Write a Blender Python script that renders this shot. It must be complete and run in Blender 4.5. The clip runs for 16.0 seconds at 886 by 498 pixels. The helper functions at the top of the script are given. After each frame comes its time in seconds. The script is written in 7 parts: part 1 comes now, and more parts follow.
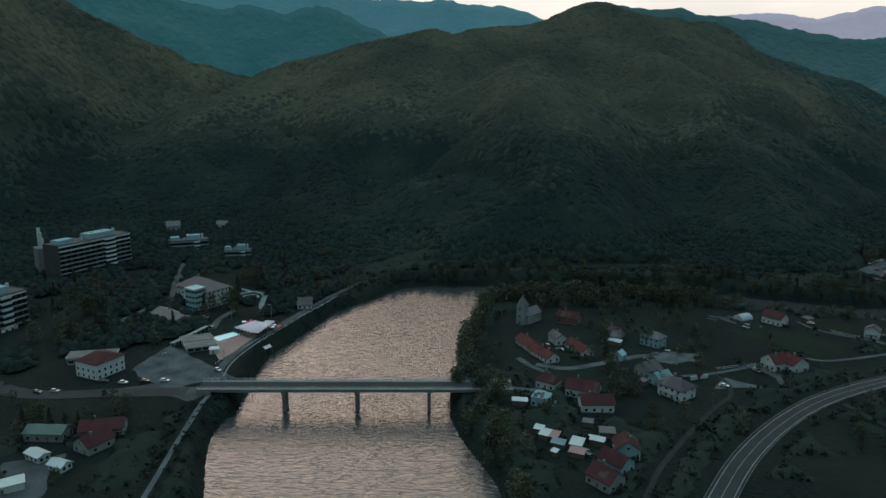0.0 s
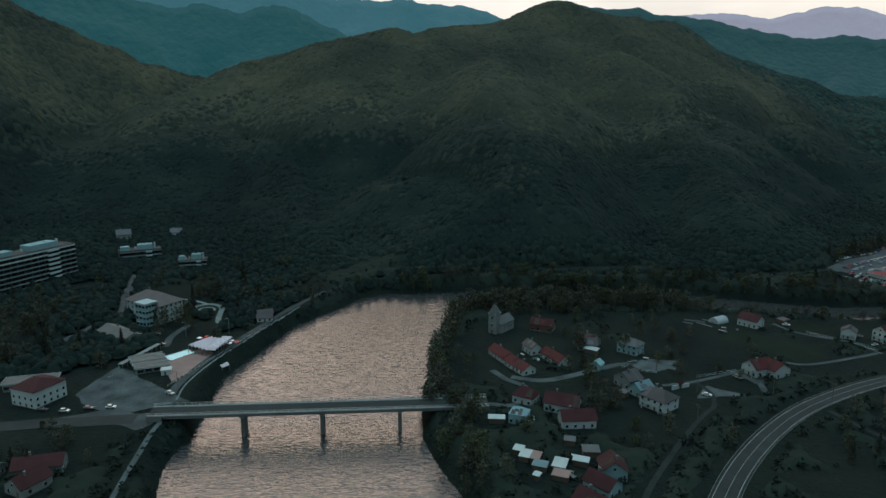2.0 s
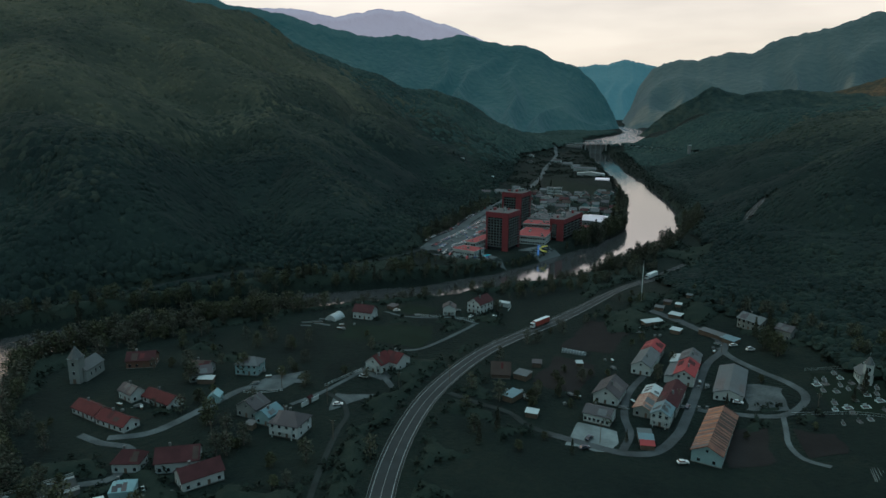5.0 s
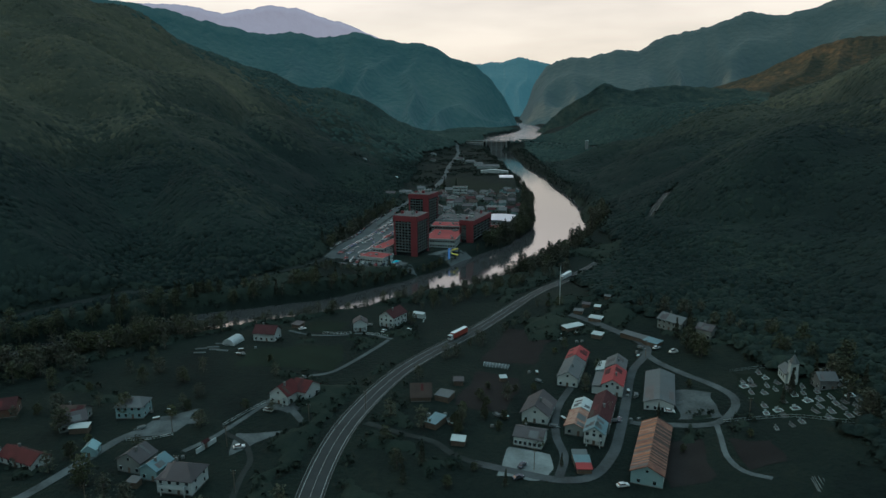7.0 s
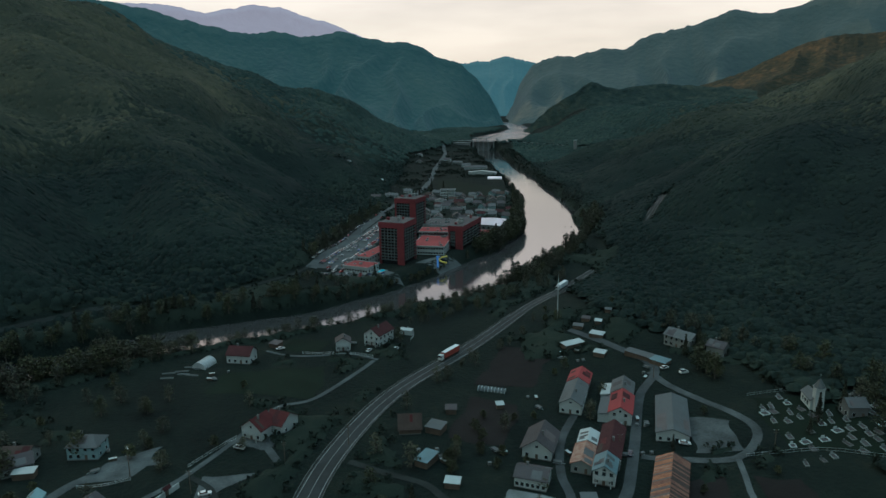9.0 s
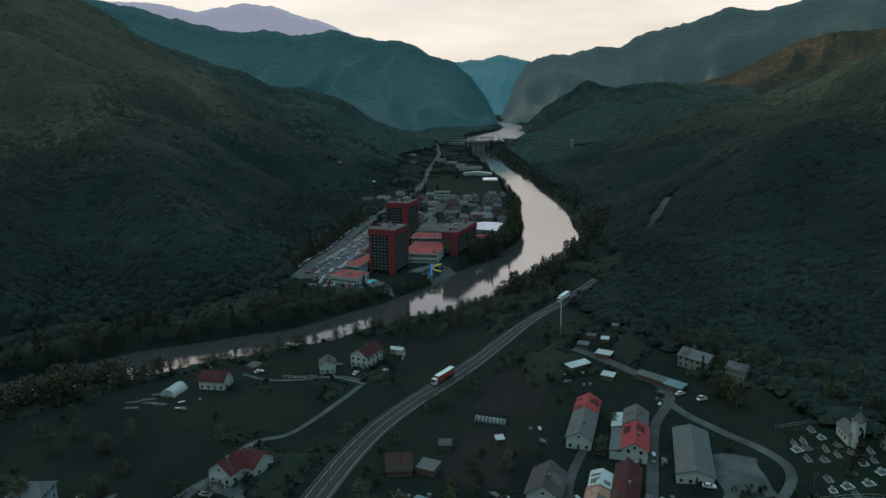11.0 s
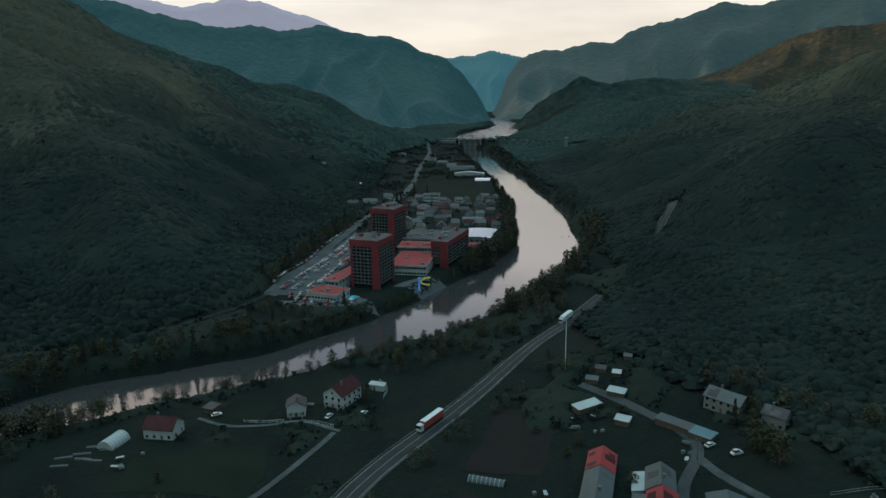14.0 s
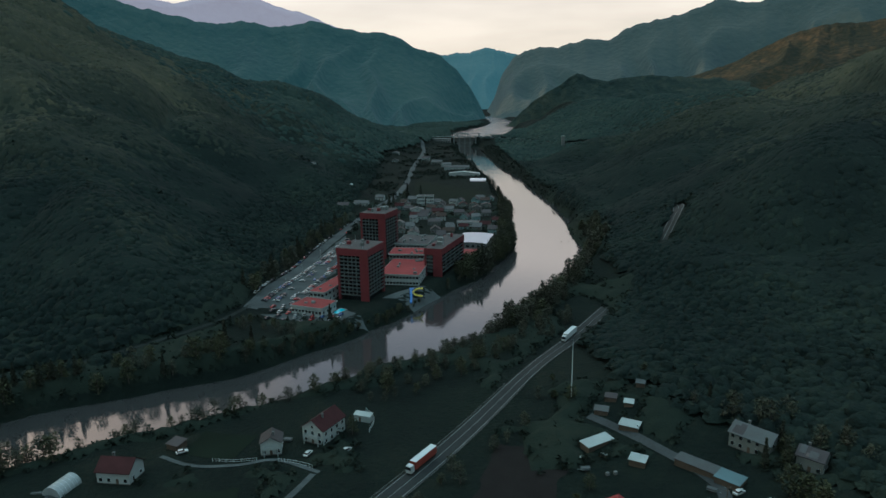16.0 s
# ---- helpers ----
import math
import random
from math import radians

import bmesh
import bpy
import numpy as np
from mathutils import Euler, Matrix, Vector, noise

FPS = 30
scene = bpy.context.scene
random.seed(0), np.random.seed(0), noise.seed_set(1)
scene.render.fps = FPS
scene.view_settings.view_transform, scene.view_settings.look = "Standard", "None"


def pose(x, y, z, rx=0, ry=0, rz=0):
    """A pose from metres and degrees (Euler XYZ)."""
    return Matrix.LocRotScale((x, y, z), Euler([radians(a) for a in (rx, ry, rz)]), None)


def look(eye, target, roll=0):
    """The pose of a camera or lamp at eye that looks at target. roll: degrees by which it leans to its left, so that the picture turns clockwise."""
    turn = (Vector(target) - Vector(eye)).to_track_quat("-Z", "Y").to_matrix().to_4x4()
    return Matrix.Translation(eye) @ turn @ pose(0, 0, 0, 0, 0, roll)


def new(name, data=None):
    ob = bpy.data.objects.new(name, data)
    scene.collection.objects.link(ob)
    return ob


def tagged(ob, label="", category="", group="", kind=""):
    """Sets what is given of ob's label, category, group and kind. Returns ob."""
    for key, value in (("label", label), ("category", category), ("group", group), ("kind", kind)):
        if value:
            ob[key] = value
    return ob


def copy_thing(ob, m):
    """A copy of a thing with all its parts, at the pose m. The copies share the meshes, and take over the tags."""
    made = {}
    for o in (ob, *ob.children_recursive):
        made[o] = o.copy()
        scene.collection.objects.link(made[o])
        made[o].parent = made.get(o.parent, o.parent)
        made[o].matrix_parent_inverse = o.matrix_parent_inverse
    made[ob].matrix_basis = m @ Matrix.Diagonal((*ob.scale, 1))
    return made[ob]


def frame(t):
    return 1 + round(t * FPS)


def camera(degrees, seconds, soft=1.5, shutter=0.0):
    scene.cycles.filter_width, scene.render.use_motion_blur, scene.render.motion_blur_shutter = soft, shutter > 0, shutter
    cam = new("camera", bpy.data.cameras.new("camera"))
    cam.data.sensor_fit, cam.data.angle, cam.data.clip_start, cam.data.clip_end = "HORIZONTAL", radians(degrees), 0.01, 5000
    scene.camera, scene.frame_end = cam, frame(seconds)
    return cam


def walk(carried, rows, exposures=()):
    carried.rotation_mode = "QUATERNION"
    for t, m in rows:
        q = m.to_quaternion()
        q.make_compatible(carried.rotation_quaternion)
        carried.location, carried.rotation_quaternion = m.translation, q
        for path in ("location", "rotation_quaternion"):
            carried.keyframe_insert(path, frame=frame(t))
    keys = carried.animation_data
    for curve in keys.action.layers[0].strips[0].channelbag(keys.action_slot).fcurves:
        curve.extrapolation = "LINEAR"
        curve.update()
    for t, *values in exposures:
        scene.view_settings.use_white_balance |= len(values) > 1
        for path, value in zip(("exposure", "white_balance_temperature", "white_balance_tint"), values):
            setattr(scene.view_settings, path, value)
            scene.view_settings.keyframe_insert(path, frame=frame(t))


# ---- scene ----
cam = camera(65.78, 16.0)
PATH = [  # seconds, eye, yaw, pitch, lean
    (0, 44.53, -80.83, 138.90, 46.42, -12.10, 0.72),
    (0.5, 40.55, -78.65, 138.67, 44.81, -12.10, 0.65),
    (1, 36.56, -76.24, 138.42, 44.60, -12.08, 0.55),
    (1.5, 32.48, -73.07, 138.34, 44.71, -12.05, 0.48),
    (2, 28.71, -69.30, 138.60, 43.26, -12.04, 0.36),
    (2.5, 25.12, -64.73, 138.72, 40.16, -12.00, 0.32),
    (2.9, 22.80, -60.26, 138.62, 33.25, -11.95, 0.36),
    (3, 22.19, -59.06, 138.55, 30.69, -11.97, 0.36),
    (3.5, 18.65, -53.02, 138.07, 18.21, -12.02, 0.50),
    (4, 13.82, -47.63, 137.89, 12.27, -12.21, 0.44),
    (4.2, 12.49, -45.20, 137.84, 11.89, -12.27, 0.43),
    (6.3, 4.24, -16.81, 137.56, 4.31, -12.54, 0.02),
    (6.5, 3.58, -14.08, 137.53, 3.28, -12.50, -0.09),
    (7, 1.49, -7.19, 137.69, 1.90, -12.56, -0.17),
    (7.5, 0.07, 0.02, 137.82, 1.22, -12.60, -0.14),
    (8, -0.37, 7.41, 137.82, 1.00, -12.61, -0.27),
    (8.5, -0.55, 14.65, 137.71, 0.90, -12.60, -0.33),
    (9, -0.57, 21.86, 137.84, 0.77, -12.60, -0.44),
    (9.2, -0.52, 24.84, 137.86, 0.72, -12.61, -0.47),
    (11.5, 0.44, 60.12, 137.89, 0.26, -12.72, -0.69),
    (12, 0.93, 67.92, 137.85, 0.17, -12.78, -0.73),
    (12.5, 1.06, 75.85, 138.05, -0.06, -12.87, -0.64),
    (13, 1.23, 83.44, 138.23, -0.21, -12.94, -0.71),
    (13.5, 1.66, 91.30, 138.11, -0.26, -12.95, -0.71),
    (14, 2.10, 99.04, 138.22, -0.34, -12.98, -0.74),
    (14.5, 2.53, 106.67, 138.35, -0.40, -13.02, -0.68),
    (15, 2.78, 114.50, 138.31, -0.58, -13.05, -0.65),
    (15.5, 2.94, 122.31, 138.50, -0.70, -13.14, -0.69),
    (16, 3.15, 130.18, 138.47, -0.78, -13.20, -0.67),
]
walk(cam, [(t, pose(x, y, z, 90 + pitch, 0, yaw) @ pose(0, 0, 0, 0, 0, lean)) for t, x, y, z, yaw, pitch, lean in PATH], [(0.0, 0.0, 5350, 4), (16.0, 0.0, 5350, 4)])

# ---- light ----
SUN_LEFT = 75.0   # degrees to the left of +Y
SUN_HIGH = 2.4
world = bpy.data.worlds.new("dusk_sky")
scene.world = world
world.use_nodes = True
wn, wl = world.node_tree.nodes, world.node_tree.links
sky = wn.new("ShaderNodeTexSky")
sky.sky_type = "NISHITA"
sky.sun_disc = False
sky.sun_elevation = radians(SUN_HIGH)
sky.sun_rotation = radians(-SUN_LEFT)
sky.air_density, sky.dust_density, sky.ozone_density = 1.0, 4.0, 4.0
# a veil like thin high cloud, mixed half into the dusk sky
veil = wn.new("ShaderNodeMix")
veil.data_type = "RGBA"
veil.inputs[0].default_value = 0.5
span, height = wn.new("ShaderNodeTexCoord"), wn.new("ShaderNodeSeparateXYZ")
wl.new(span.outputs["Generated"], height.inputs[0])
def sky_ramp(stops):
    tone = wn.new("ShaderNodeValToRGB")
    wl.new(height.outputs["Z"], tone.inputs[0])
    for at, c in stops:
        stop = tone.color_ramp.elements.new(at)
        stop.color = (c[0] / 30, c[1] / 30, c[2] / 30, 1)
    tone.color_ramp.elements.remove(tone.color_ramp.elements[0])
    tone.color_ramp.elements.remove(tone.color_ramp.elements[-1])
    return tone.outputs[0]


# bright and dim bands out of view, added for the river's reflections
up_valley = sky_ramp(((0.0, (8.9, 6.9, 5.0)), (0.14, (9.0, 6.9, 5.0)), (0.25, (13.5, 10.4, 8.0)), (0.34, (5.6, 5.0, 4.6)), (0.45, (4.0, 3.8, 3.6)), (0.6, (6.4, 5.7, 4.8)), (0.8, (7.4, 6.9, 5.6)), (1.0, (5.2, 5.4, 4.7))))
over_sun = sky_ramp(((0.0, (8.9, 6.9, 5.0)), (0.14, (9.0, 6.9, 5.0)), (0.25, (24.0, 16.0, 10.0)), (0.36, (30.0, 20.0, 12.4)), (0.48, (27.0, 18.0, 11.6)), (0.64, (13.0, 9.4, 6.6)), (0.82, (7.0, 6.4, 5.2)), (1.0, (5.2, 5.4, 4.7))))
towards, side = wn.new("ShaderNodeVectorMath"), wn.new("ShaderNodeMapRange")
towards.operation = "DOT_PRODUCT"
towards.inputs[1].default_value = (-math.sin(radians(SUN_LEFT)), math.cos(radians(SUN_LEFT)), 0)
wl.new(span.outputs["Generated"], towards.inputs[0])
wl.new(towards.outputs["Value"], side.inputs["Value"])
side.inputs["From Min"].default_value, side.inputs["From Max"].default_value = 0.4, 0.85
tone = wn.new("ShaderNodeMix")
tone.data_type = "RGBA"
wl.new(side.outputs[0], tone.inputs[0])
wl.new(up_valley, tone.inputs[6])
wl.new(over_sun, tone.inputs[7])
glow = wn.new("ShaderNodeVectorMath")
glow.operation = "SCALE"
glow.inputs["Scale"].default_value = 30.0
wl.new(tone.outputs[2], glow.inputs[0])
# faint streaks in the high cloud
streak, flat, faint, thick = wn.new("ShaderNodeTexNoise"), wn.new("ShaderNodeMapping"), wn.new("ShaderNodeMapRange"), wn.new("ShaderNodeVectorMath")
flat.inputs["Scale"].default_value = (2.2, 2.2, 11.0)
streak.inputs["Scale"].default_value, streak.inputs["Detail"].default_value = 1.6, 5
faint.inputs["From Min"].default_value, faint.inputs["From Max"].default_value = 0.35, 0.65
faint.inputs["To Min"].default_value, faint.inputs["To Max"].default_value = 0.86, 1.1
thick.operation = "SCALE"
wl.new(span.outputs["Generated"], flat.inputs[0])
wl.new(flat.outputs[0], streak.inputs["Vector"])
wl.new(streak.outputs["Fac"], faint.inputs["Value"])
wl.new(glow.outputs[0], thick.inputs[0])
wl.new(faint.outputs[0], thick.inputs["Scale"])
wl.new(thick.outputs[0], veil.inputs[7])
wl.new(sky.outputs[0], veil.inputs[6])
bg = wn["Background"]
wl.new(veil.outputs[2], bg.inputs[0])
bg.inputs[1].default_value = 0.225

sun = new("sun", bpy.data.lights.new("sun", "SUN"))
sun.data.energy, sun.data.angle, sun.data.color = 5.0, radians(0.6), (1.0, 0.55, 0.3)
a, b = radians(SUN_LEFT), radians(SUN_HIGH)
sun.matrix_world = look((-math.sin(a) * math.cos(b), math.cos(a) * math.cos(b), math.sin(b)), (0, 0, 0))


# ---- materials ----
def ramp_material(name, stops, scale=0.2, rough=0.85, bump=0.0, bump_scale=4.0, fine=0.35, metal=0.0, island=0.0, random_tint=0.0, local=False, spec=0.3, glow=None, cells=0.0):
    """Colour from a coarse and a fine noise over the stops; optional variation piece by piece."""
    m = bpy.data.materials.new(name)
    m.use_nodes = True
    n, l = m.node_tree.nodes, m.node_tree.links
    p = n["Principled BSDF"]
    p.inputs["Roughness"].default_value, p.inputs["Metallic"].default_value = rough, metal
    p.inputs["Specular IOR Level"].default_value = spec
    if local:
        coords = n.new("ShaderNodeTexCoord").outputs["Object"]
    else:
        coords = n.new("ShaderNodeNewGeometry").outputs["Position"]
    coarse, grain = n.new("ShaderNodeTexNoise"), n.new("ShaderNodeTexNoise")
    for tex, s, d in ((coarse, scale, 5), (grain, scale * 9, 3)):
        tex.inputs["Scale"].default_value, tex.inputs["Detail"].default_value = s, d
        l.new(coords, tex.inputs["Vector"])
    def add(one, two, weight):
        node = n.new("ShaderNodeMath")
        node.operation = "MULTIPLY_ADD"
        l.new(two, node.inputs[0])
        node.inputs[1].default_value = weight
        l.new(one, node.inputs[2])
        return node.outputs[0]
    value = add(coarse.outputs["Fac"], grain.outputs["Fac"], fine)
    total = 1 + fine
    if island:
        value = add(value, n.new("ShaderNodeNewGeometry").outputs["Random Per Island"], island)
        total += island
    if cells:
        crowns = n.new("ShaderNodeTexVoronoi")
        crowns.inputs["Scale"].default_value = cells
        l.new(coords, crowns.inputs["Vector"])
        value = add(value, crowns.outputs["Color"], 0.22)
        total += 0.22
    if random_tint:
        value = add(value, n.new("ShaderNodeObjectInfo").outputs["Random"], random_tint)
        total += random_tint
    spread = n.new("ShaderNodeMapRange")
    l.new(value, spread.inputs["Value"])
    spread.inputs["From Min"].default_value, spread.inputs["From Max"].default_value = total * 0.3, total * 0.7
    ramp = n.new("ShaderNodeValToRGB")
    while len(ramp.color_ramp.elements) < len(stops):
        ramp.color_ramp.elements.new(0.5)
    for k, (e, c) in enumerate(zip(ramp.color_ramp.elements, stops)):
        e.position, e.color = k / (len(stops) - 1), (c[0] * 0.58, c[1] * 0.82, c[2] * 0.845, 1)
    l.new(spread.outputs[0], ramp.inputs[0])
    l.new(ramp.outputs[0], p.inputs["Base Color"])
    if bump:
        tex, node = n.new("ShaderNodeTexNoise"), n.new("ShaderNodeBump")
        tex.inputs["Scale"].default_value, tex.inputs["Detail"].default_value = bump_scale, 4
        node.inputs["Strength"].default_value, node.inputs["Distance"].default_value = min(1.0, bump), 0.6 / bump_scale * max(1.0, bump)
        l.new(coords, tex.inputs["Vector"])
        l.new(tex.outputs["Fac"], node.inputs["Height"])
        l.new(node.outputs[0], p.inputs["Normal"])
    # faint emission that stands for distance haze
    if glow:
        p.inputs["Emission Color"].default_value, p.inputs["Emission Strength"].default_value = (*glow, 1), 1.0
    return m


def mixed(c, k):
    return tuple(v * k for v in c)


def plain(name, c, rough=0.8, spread=0.3, scale=0.5, bump=0.15, bump_scale=3.0, metal=0.0, tint=0.25, spec=0.3):
    return ramp_material(name, [mixed(c, 1 - spread), c, mixed(c, 1 + spread)], scale, rough, bump, bump_scale, 0.4, metal, 0, tint, False, spec)


M = {}
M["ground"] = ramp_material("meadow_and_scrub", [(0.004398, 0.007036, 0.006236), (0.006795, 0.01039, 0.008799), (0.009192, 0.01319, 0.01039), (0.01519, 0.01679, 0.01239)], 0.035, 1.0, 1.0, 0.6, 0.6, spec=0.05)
M["asphalt"] = plain("worn_asphalt", (0.0238, 0.02635, 0.0255), 0.85, 0.3, 0.15, spec=0.1)
M["gravel"] = plain("pale_gravel", (0.05809, 0.06017, 0.05913), 0.95, 0.6, 0.12, 0.3, 2.0, spec=0.04)
M["paving"] = plain("grey_paving", (0.04306, 0.04586, 0.04586), 0.9, 0.5, 0.1, spec=0.1)
M["dirt"] = plain("trodden_dirt", (0.01897, 0.0207, 0.01897), 0.95, 0.5, 0.12, 0.3, 2.0, spec=0.04)
M["car_park"] = plain("pale_car_park_asphalt", (0.05904, 0.06336, 0.06264), 0.9, 0.35, 0.08, spec=0.1)
M["pale_concrete"] = plain("pale_worn_concrete", (0.1265, 0.1323, 0.1288), 0.9, 0.4, 0.15, spec=0.1)
M["pinkpave"] = plain("pink_terrace_paving", (0.2, 0.12, 0.105), 0.85, 0.2, 0.2, spec=0.1)
M["line"] = plain("road_marking_paint", (0.2, 0.2, 0.195), 0.7, 0.3, 0.3)
M["soil"] = plain("tilled_soil", (0.0152, 0.0128, 0.012), 0.95, 0.3, 0.1, 0.4, 1.2, spec=0.04)
M["lawn"] = plain("mown_lawn", (0.007875, 0.01238, 0.00825), 0.95, 0.3, 0.08, spec=0.04)
M["concrete"] = plain("weathered_concrete", (0.1368, 0.1404, 0.1368), 0.85, 0.25, 0.12)
M["darkconc"] = plain("stained_concrete", (0.093, 0.093, 0.0899), 0.88, 0.35, 0.12)
M["white"] = plain("white_render", (0.2815, 0.2955, 0.2885), 0.85, 0.14, 0.2)
M["cream"] = plain("cream_render", (0.1296, 0.1387, 0.1328), 0.85, 0.15, 0.2)
M["teal_wall"] = plain("pale_blue_render", (0.1469, 0.2142, 0.2203), 0.85, 0.15, 0.2)
M["grey_wall"] = plain("grey_render", (0.108, 0.108, 0.1053), 0.88, 0.2, 0.2)
M["brick_wall"] = plain("bare_brick", (0.0875, 0.0455, 0.0315), 0.9, 0.25, 0.3)
M["tile_red"] = plain("red_roof_tiles", (0.0558, 0.0124, 0.0124), 0.75, 0.3, 0.3, 0.5, 5.0, spec=0.1)
M["tile_dark"] = plain("dark_red_roof_tiles", (0.0341, 0.01178, 0.0124), 0.8, 0.35, 0.25, 0.5, 5.0, spec=0.1)
M["tile_brown"] = plain("brown_roof_tiles", (0.0434, 0.031, 0.02604), 0.85, 0.35, 0.25, 0.5, 5.0, spec=0.1)
M["roof_grey"] = plain("grey_roof_sheets", (0.03478, 0.04671, 0.04721), 0.6, 0.3, 0.18, 0.3, 4.0)
M["roof_brown"] = plain("pale_brown_roof_sheets", (0.05642, 0.04774, 0.04557), 0.7, 0.3, 0.2, 0.3, 4.0)
M["roof_dark"] = plain("dark_slate_roof", (0.0217, 0.02356, 0.0248), 0.7, 0.3, 0.2, 0.4, 5.0)
M["roof_teal"] = plain("teal_metal_roof", (0.0558, 0.1054, 0.1178), 0.5, 0.2, 0.2)
M["roof_green"] = plain("green_metal_roof", (0.015, 0.055, 0.04), 0.5, 0.25, 0.2)
M["roof_tin"] = plain("bright_tin_roof", (0.289, 0.306, 0.2975), 0.45, 0.15, 0.2, 0.2, 3.0, 0.3)
M["rust"] = ramp_material("rusted_sheet", [(0.04, 0.022, 0.018), (0.085, 0.034, 0.022), (0.14, 0.06, 0.035), (0.06, 0.05, 0.045)], 0.35, 0.8, 0.3, 3.0, 0.8)
M["rust_pale"] = ramp_material("bleached_rusted_sheet", [(0.1, 0.035, 0.022), (0.15, 0.055, 0.032), (0.24, 0.15, 0.11), (0.11, 0.036, 0.022)], 0.5, 0.75, 0.3, 3.0, 0.8)
M["rust_bright"] = ramp_material("orange_rusted_sheet", [(0.09, 0.03, 0.016), (0.2, 0.07, 0.03), (0.3, 0.13, 0.06)], 0.6, 0.8, 0.3, 3.0, 0.8)
M["flatroof"] = plain("tarred_flat_roof", (0.033, 0.03465, 0.03465), 0.85, 0.3, 0.12)
M["hotel_red"] = plain("faded_red_cladding", (0.105, 0.016, 0.02), 0.75, 0.25, 0.1)
M["hotel_redroof"] = plain("red_terrace_roof", (0.165, 0.016, 0.016), 0.8, 0.25, 0.1)
M["balcony"] = plain("pale_balcony_parapet", (0.045, 0.0588, 0.06), 0.8, 0.2, 0.3)
M["dull_parapet"] = plain("dull_balcony_parapet", (0.1, 0.12, 0.12), 0.85, 0.3, 0.3)
M["hotel_side"] = plain("dark_cladding", (0.0225, 0.025, 0.025), 0.85, 0.3, 0.2)
M["wood"] = plain("weathered_wood", (0.064, 0.048, 0.034), 0.85, 0.3, 0.6)
M["metal"] = plain("galvanised_metal", (0.294, 0.301, 0.301), 0.45, 0.15, 0.6, 0.05, 3.0, 0.7)
M["white_metal"] = plain("white_painted_metal", (0.434, 0.434, 0.434), 0.45, 0.08, 0.4, 0.05)
M["fabric"] = plain("white_tensile_fabric", (0.9375, 0.703, 0.722), 0.7, 0.06, 0.1)
M["poly_film"] = plain("cloudy_polythene_film", (0.24, 0.25, 0.25), 0.5, 0.15, 0.3)
M["red_paint"] = plain("red_paint", (0.5, 0.04, 0.03), 0.5, 0.15, 0.4)
M["blue_paint"] = plain("blue_paint", (0.05, 0.16, 0.42), 0.5, 0.15, 0.4)
M["yellow_paint"] = plain("yellow_paint", (0.6, 0.45, 0.06), 0.5, 0.15, 0.4)
M["orange_paint"] = plain("orange_lorry_paint", (0.21, 0.0385, 0.027), 0.5, 0.15, 0.4)
M["tyre"] = plain("tyre_rubber", (0.02, 0.02, 0.02), 0.9, 0.2, 1.0)
M["bark"] = plain("bark", (0.06, 0.05, 0.042), 0.95, 0.3, 1.5, 0.6, 6.0)
M["glass"] = ramp_material("window_glass", [(0.012, 0.015, 0.017), (0.02, 0.024, 0.027)], 0.4, 0.08, 0, 1, 0.4, 0, 0, 0.2, False, 0.6)
M["frame"] = plain("window_frame_paint", (0.6, 0.6, 0.58), 0.6, 0.1, 1.0)
M["headlamp"] = plain("headlamp_glass", (0.6, 0.6, 0.58), 0.2, 0.1, 1.0)
for key, c in dict(car_white=(0.46, 0.44, 0.43), car_silver=(0.24, 0.25, 0.25), car_dark=(0.03, 0.035, 0.045), car_red=(0.35, 0.03, 0.03), car_blue=(0.05, 0.1, 0.25)).items():
    M[key] = plain(key.replace("car_", "") + "_car_paint", c, 0.25, 0.06, 0.5, 0.0, 1.0, 0.2, 0.0, 0.5)

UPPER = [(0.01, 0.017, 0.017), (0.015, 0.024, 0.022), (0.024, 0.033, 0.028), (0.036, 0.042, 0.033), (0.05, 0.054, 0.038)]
# low crowns are coloured for shade, high crowns for open sky
SHADE_WOOD = [(0.00776, 0.0121, 0.0112), (0.0097, 0.0148, 0.0132), (0.0132, 0.0193, 0.0162), (0.0217, 0.0288, 0.022)]
SKYLIT_WOOD = [(0.0165, 0.02, 0.0157), (0.0263, 0.0296, 0.0217), (0.037, 0.0383, 0.0269), (0.0526, 0.0496, 0.0321), (0.0701, 0.0616, 0.0374)]
# far crowns get a bluish cast that stands for distance haze
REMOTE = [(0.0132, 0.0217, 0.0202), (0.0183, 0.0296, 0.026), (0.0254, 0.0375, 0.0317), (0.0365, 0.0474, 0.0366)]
M["shade_crowns"] = ramp_material("shade_toned_mixed_crowns", SHADE_WOOD, 0.011, 1.0, 1.0, 0.7, 0.3, 0, 0.22, spec=0.05)
M["skylit_crowns"] = ramp_material("skylit_toned_crowns", SKYLIT_WOOD, 0.009, 1.0, 1.0, 0.6, 0.35, 0, 0.22, spec=0.05)
M["half_shade_crowns"] = ramp_material("half_shade_crowns", [tuple((p + q) / 2 for p, q in zip(a, b)) for a, b in zip(SHADE_WOOD, SKYLIT_WOOD)], 0.01, 1.0, 1.0, 0.65, 0.3, 0, 0.2, spec=0.05)
M["remote_crowns"] = ramp_material("haze_tinted_remote_crowns", REMOTE, 0.007, 1.0, 0.4, 0.8, 0.2, 0, 0.25, spec=0.05)
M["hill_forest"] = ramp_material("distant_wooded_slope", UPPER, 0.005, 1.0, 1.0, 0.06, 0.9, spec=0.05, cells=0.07)
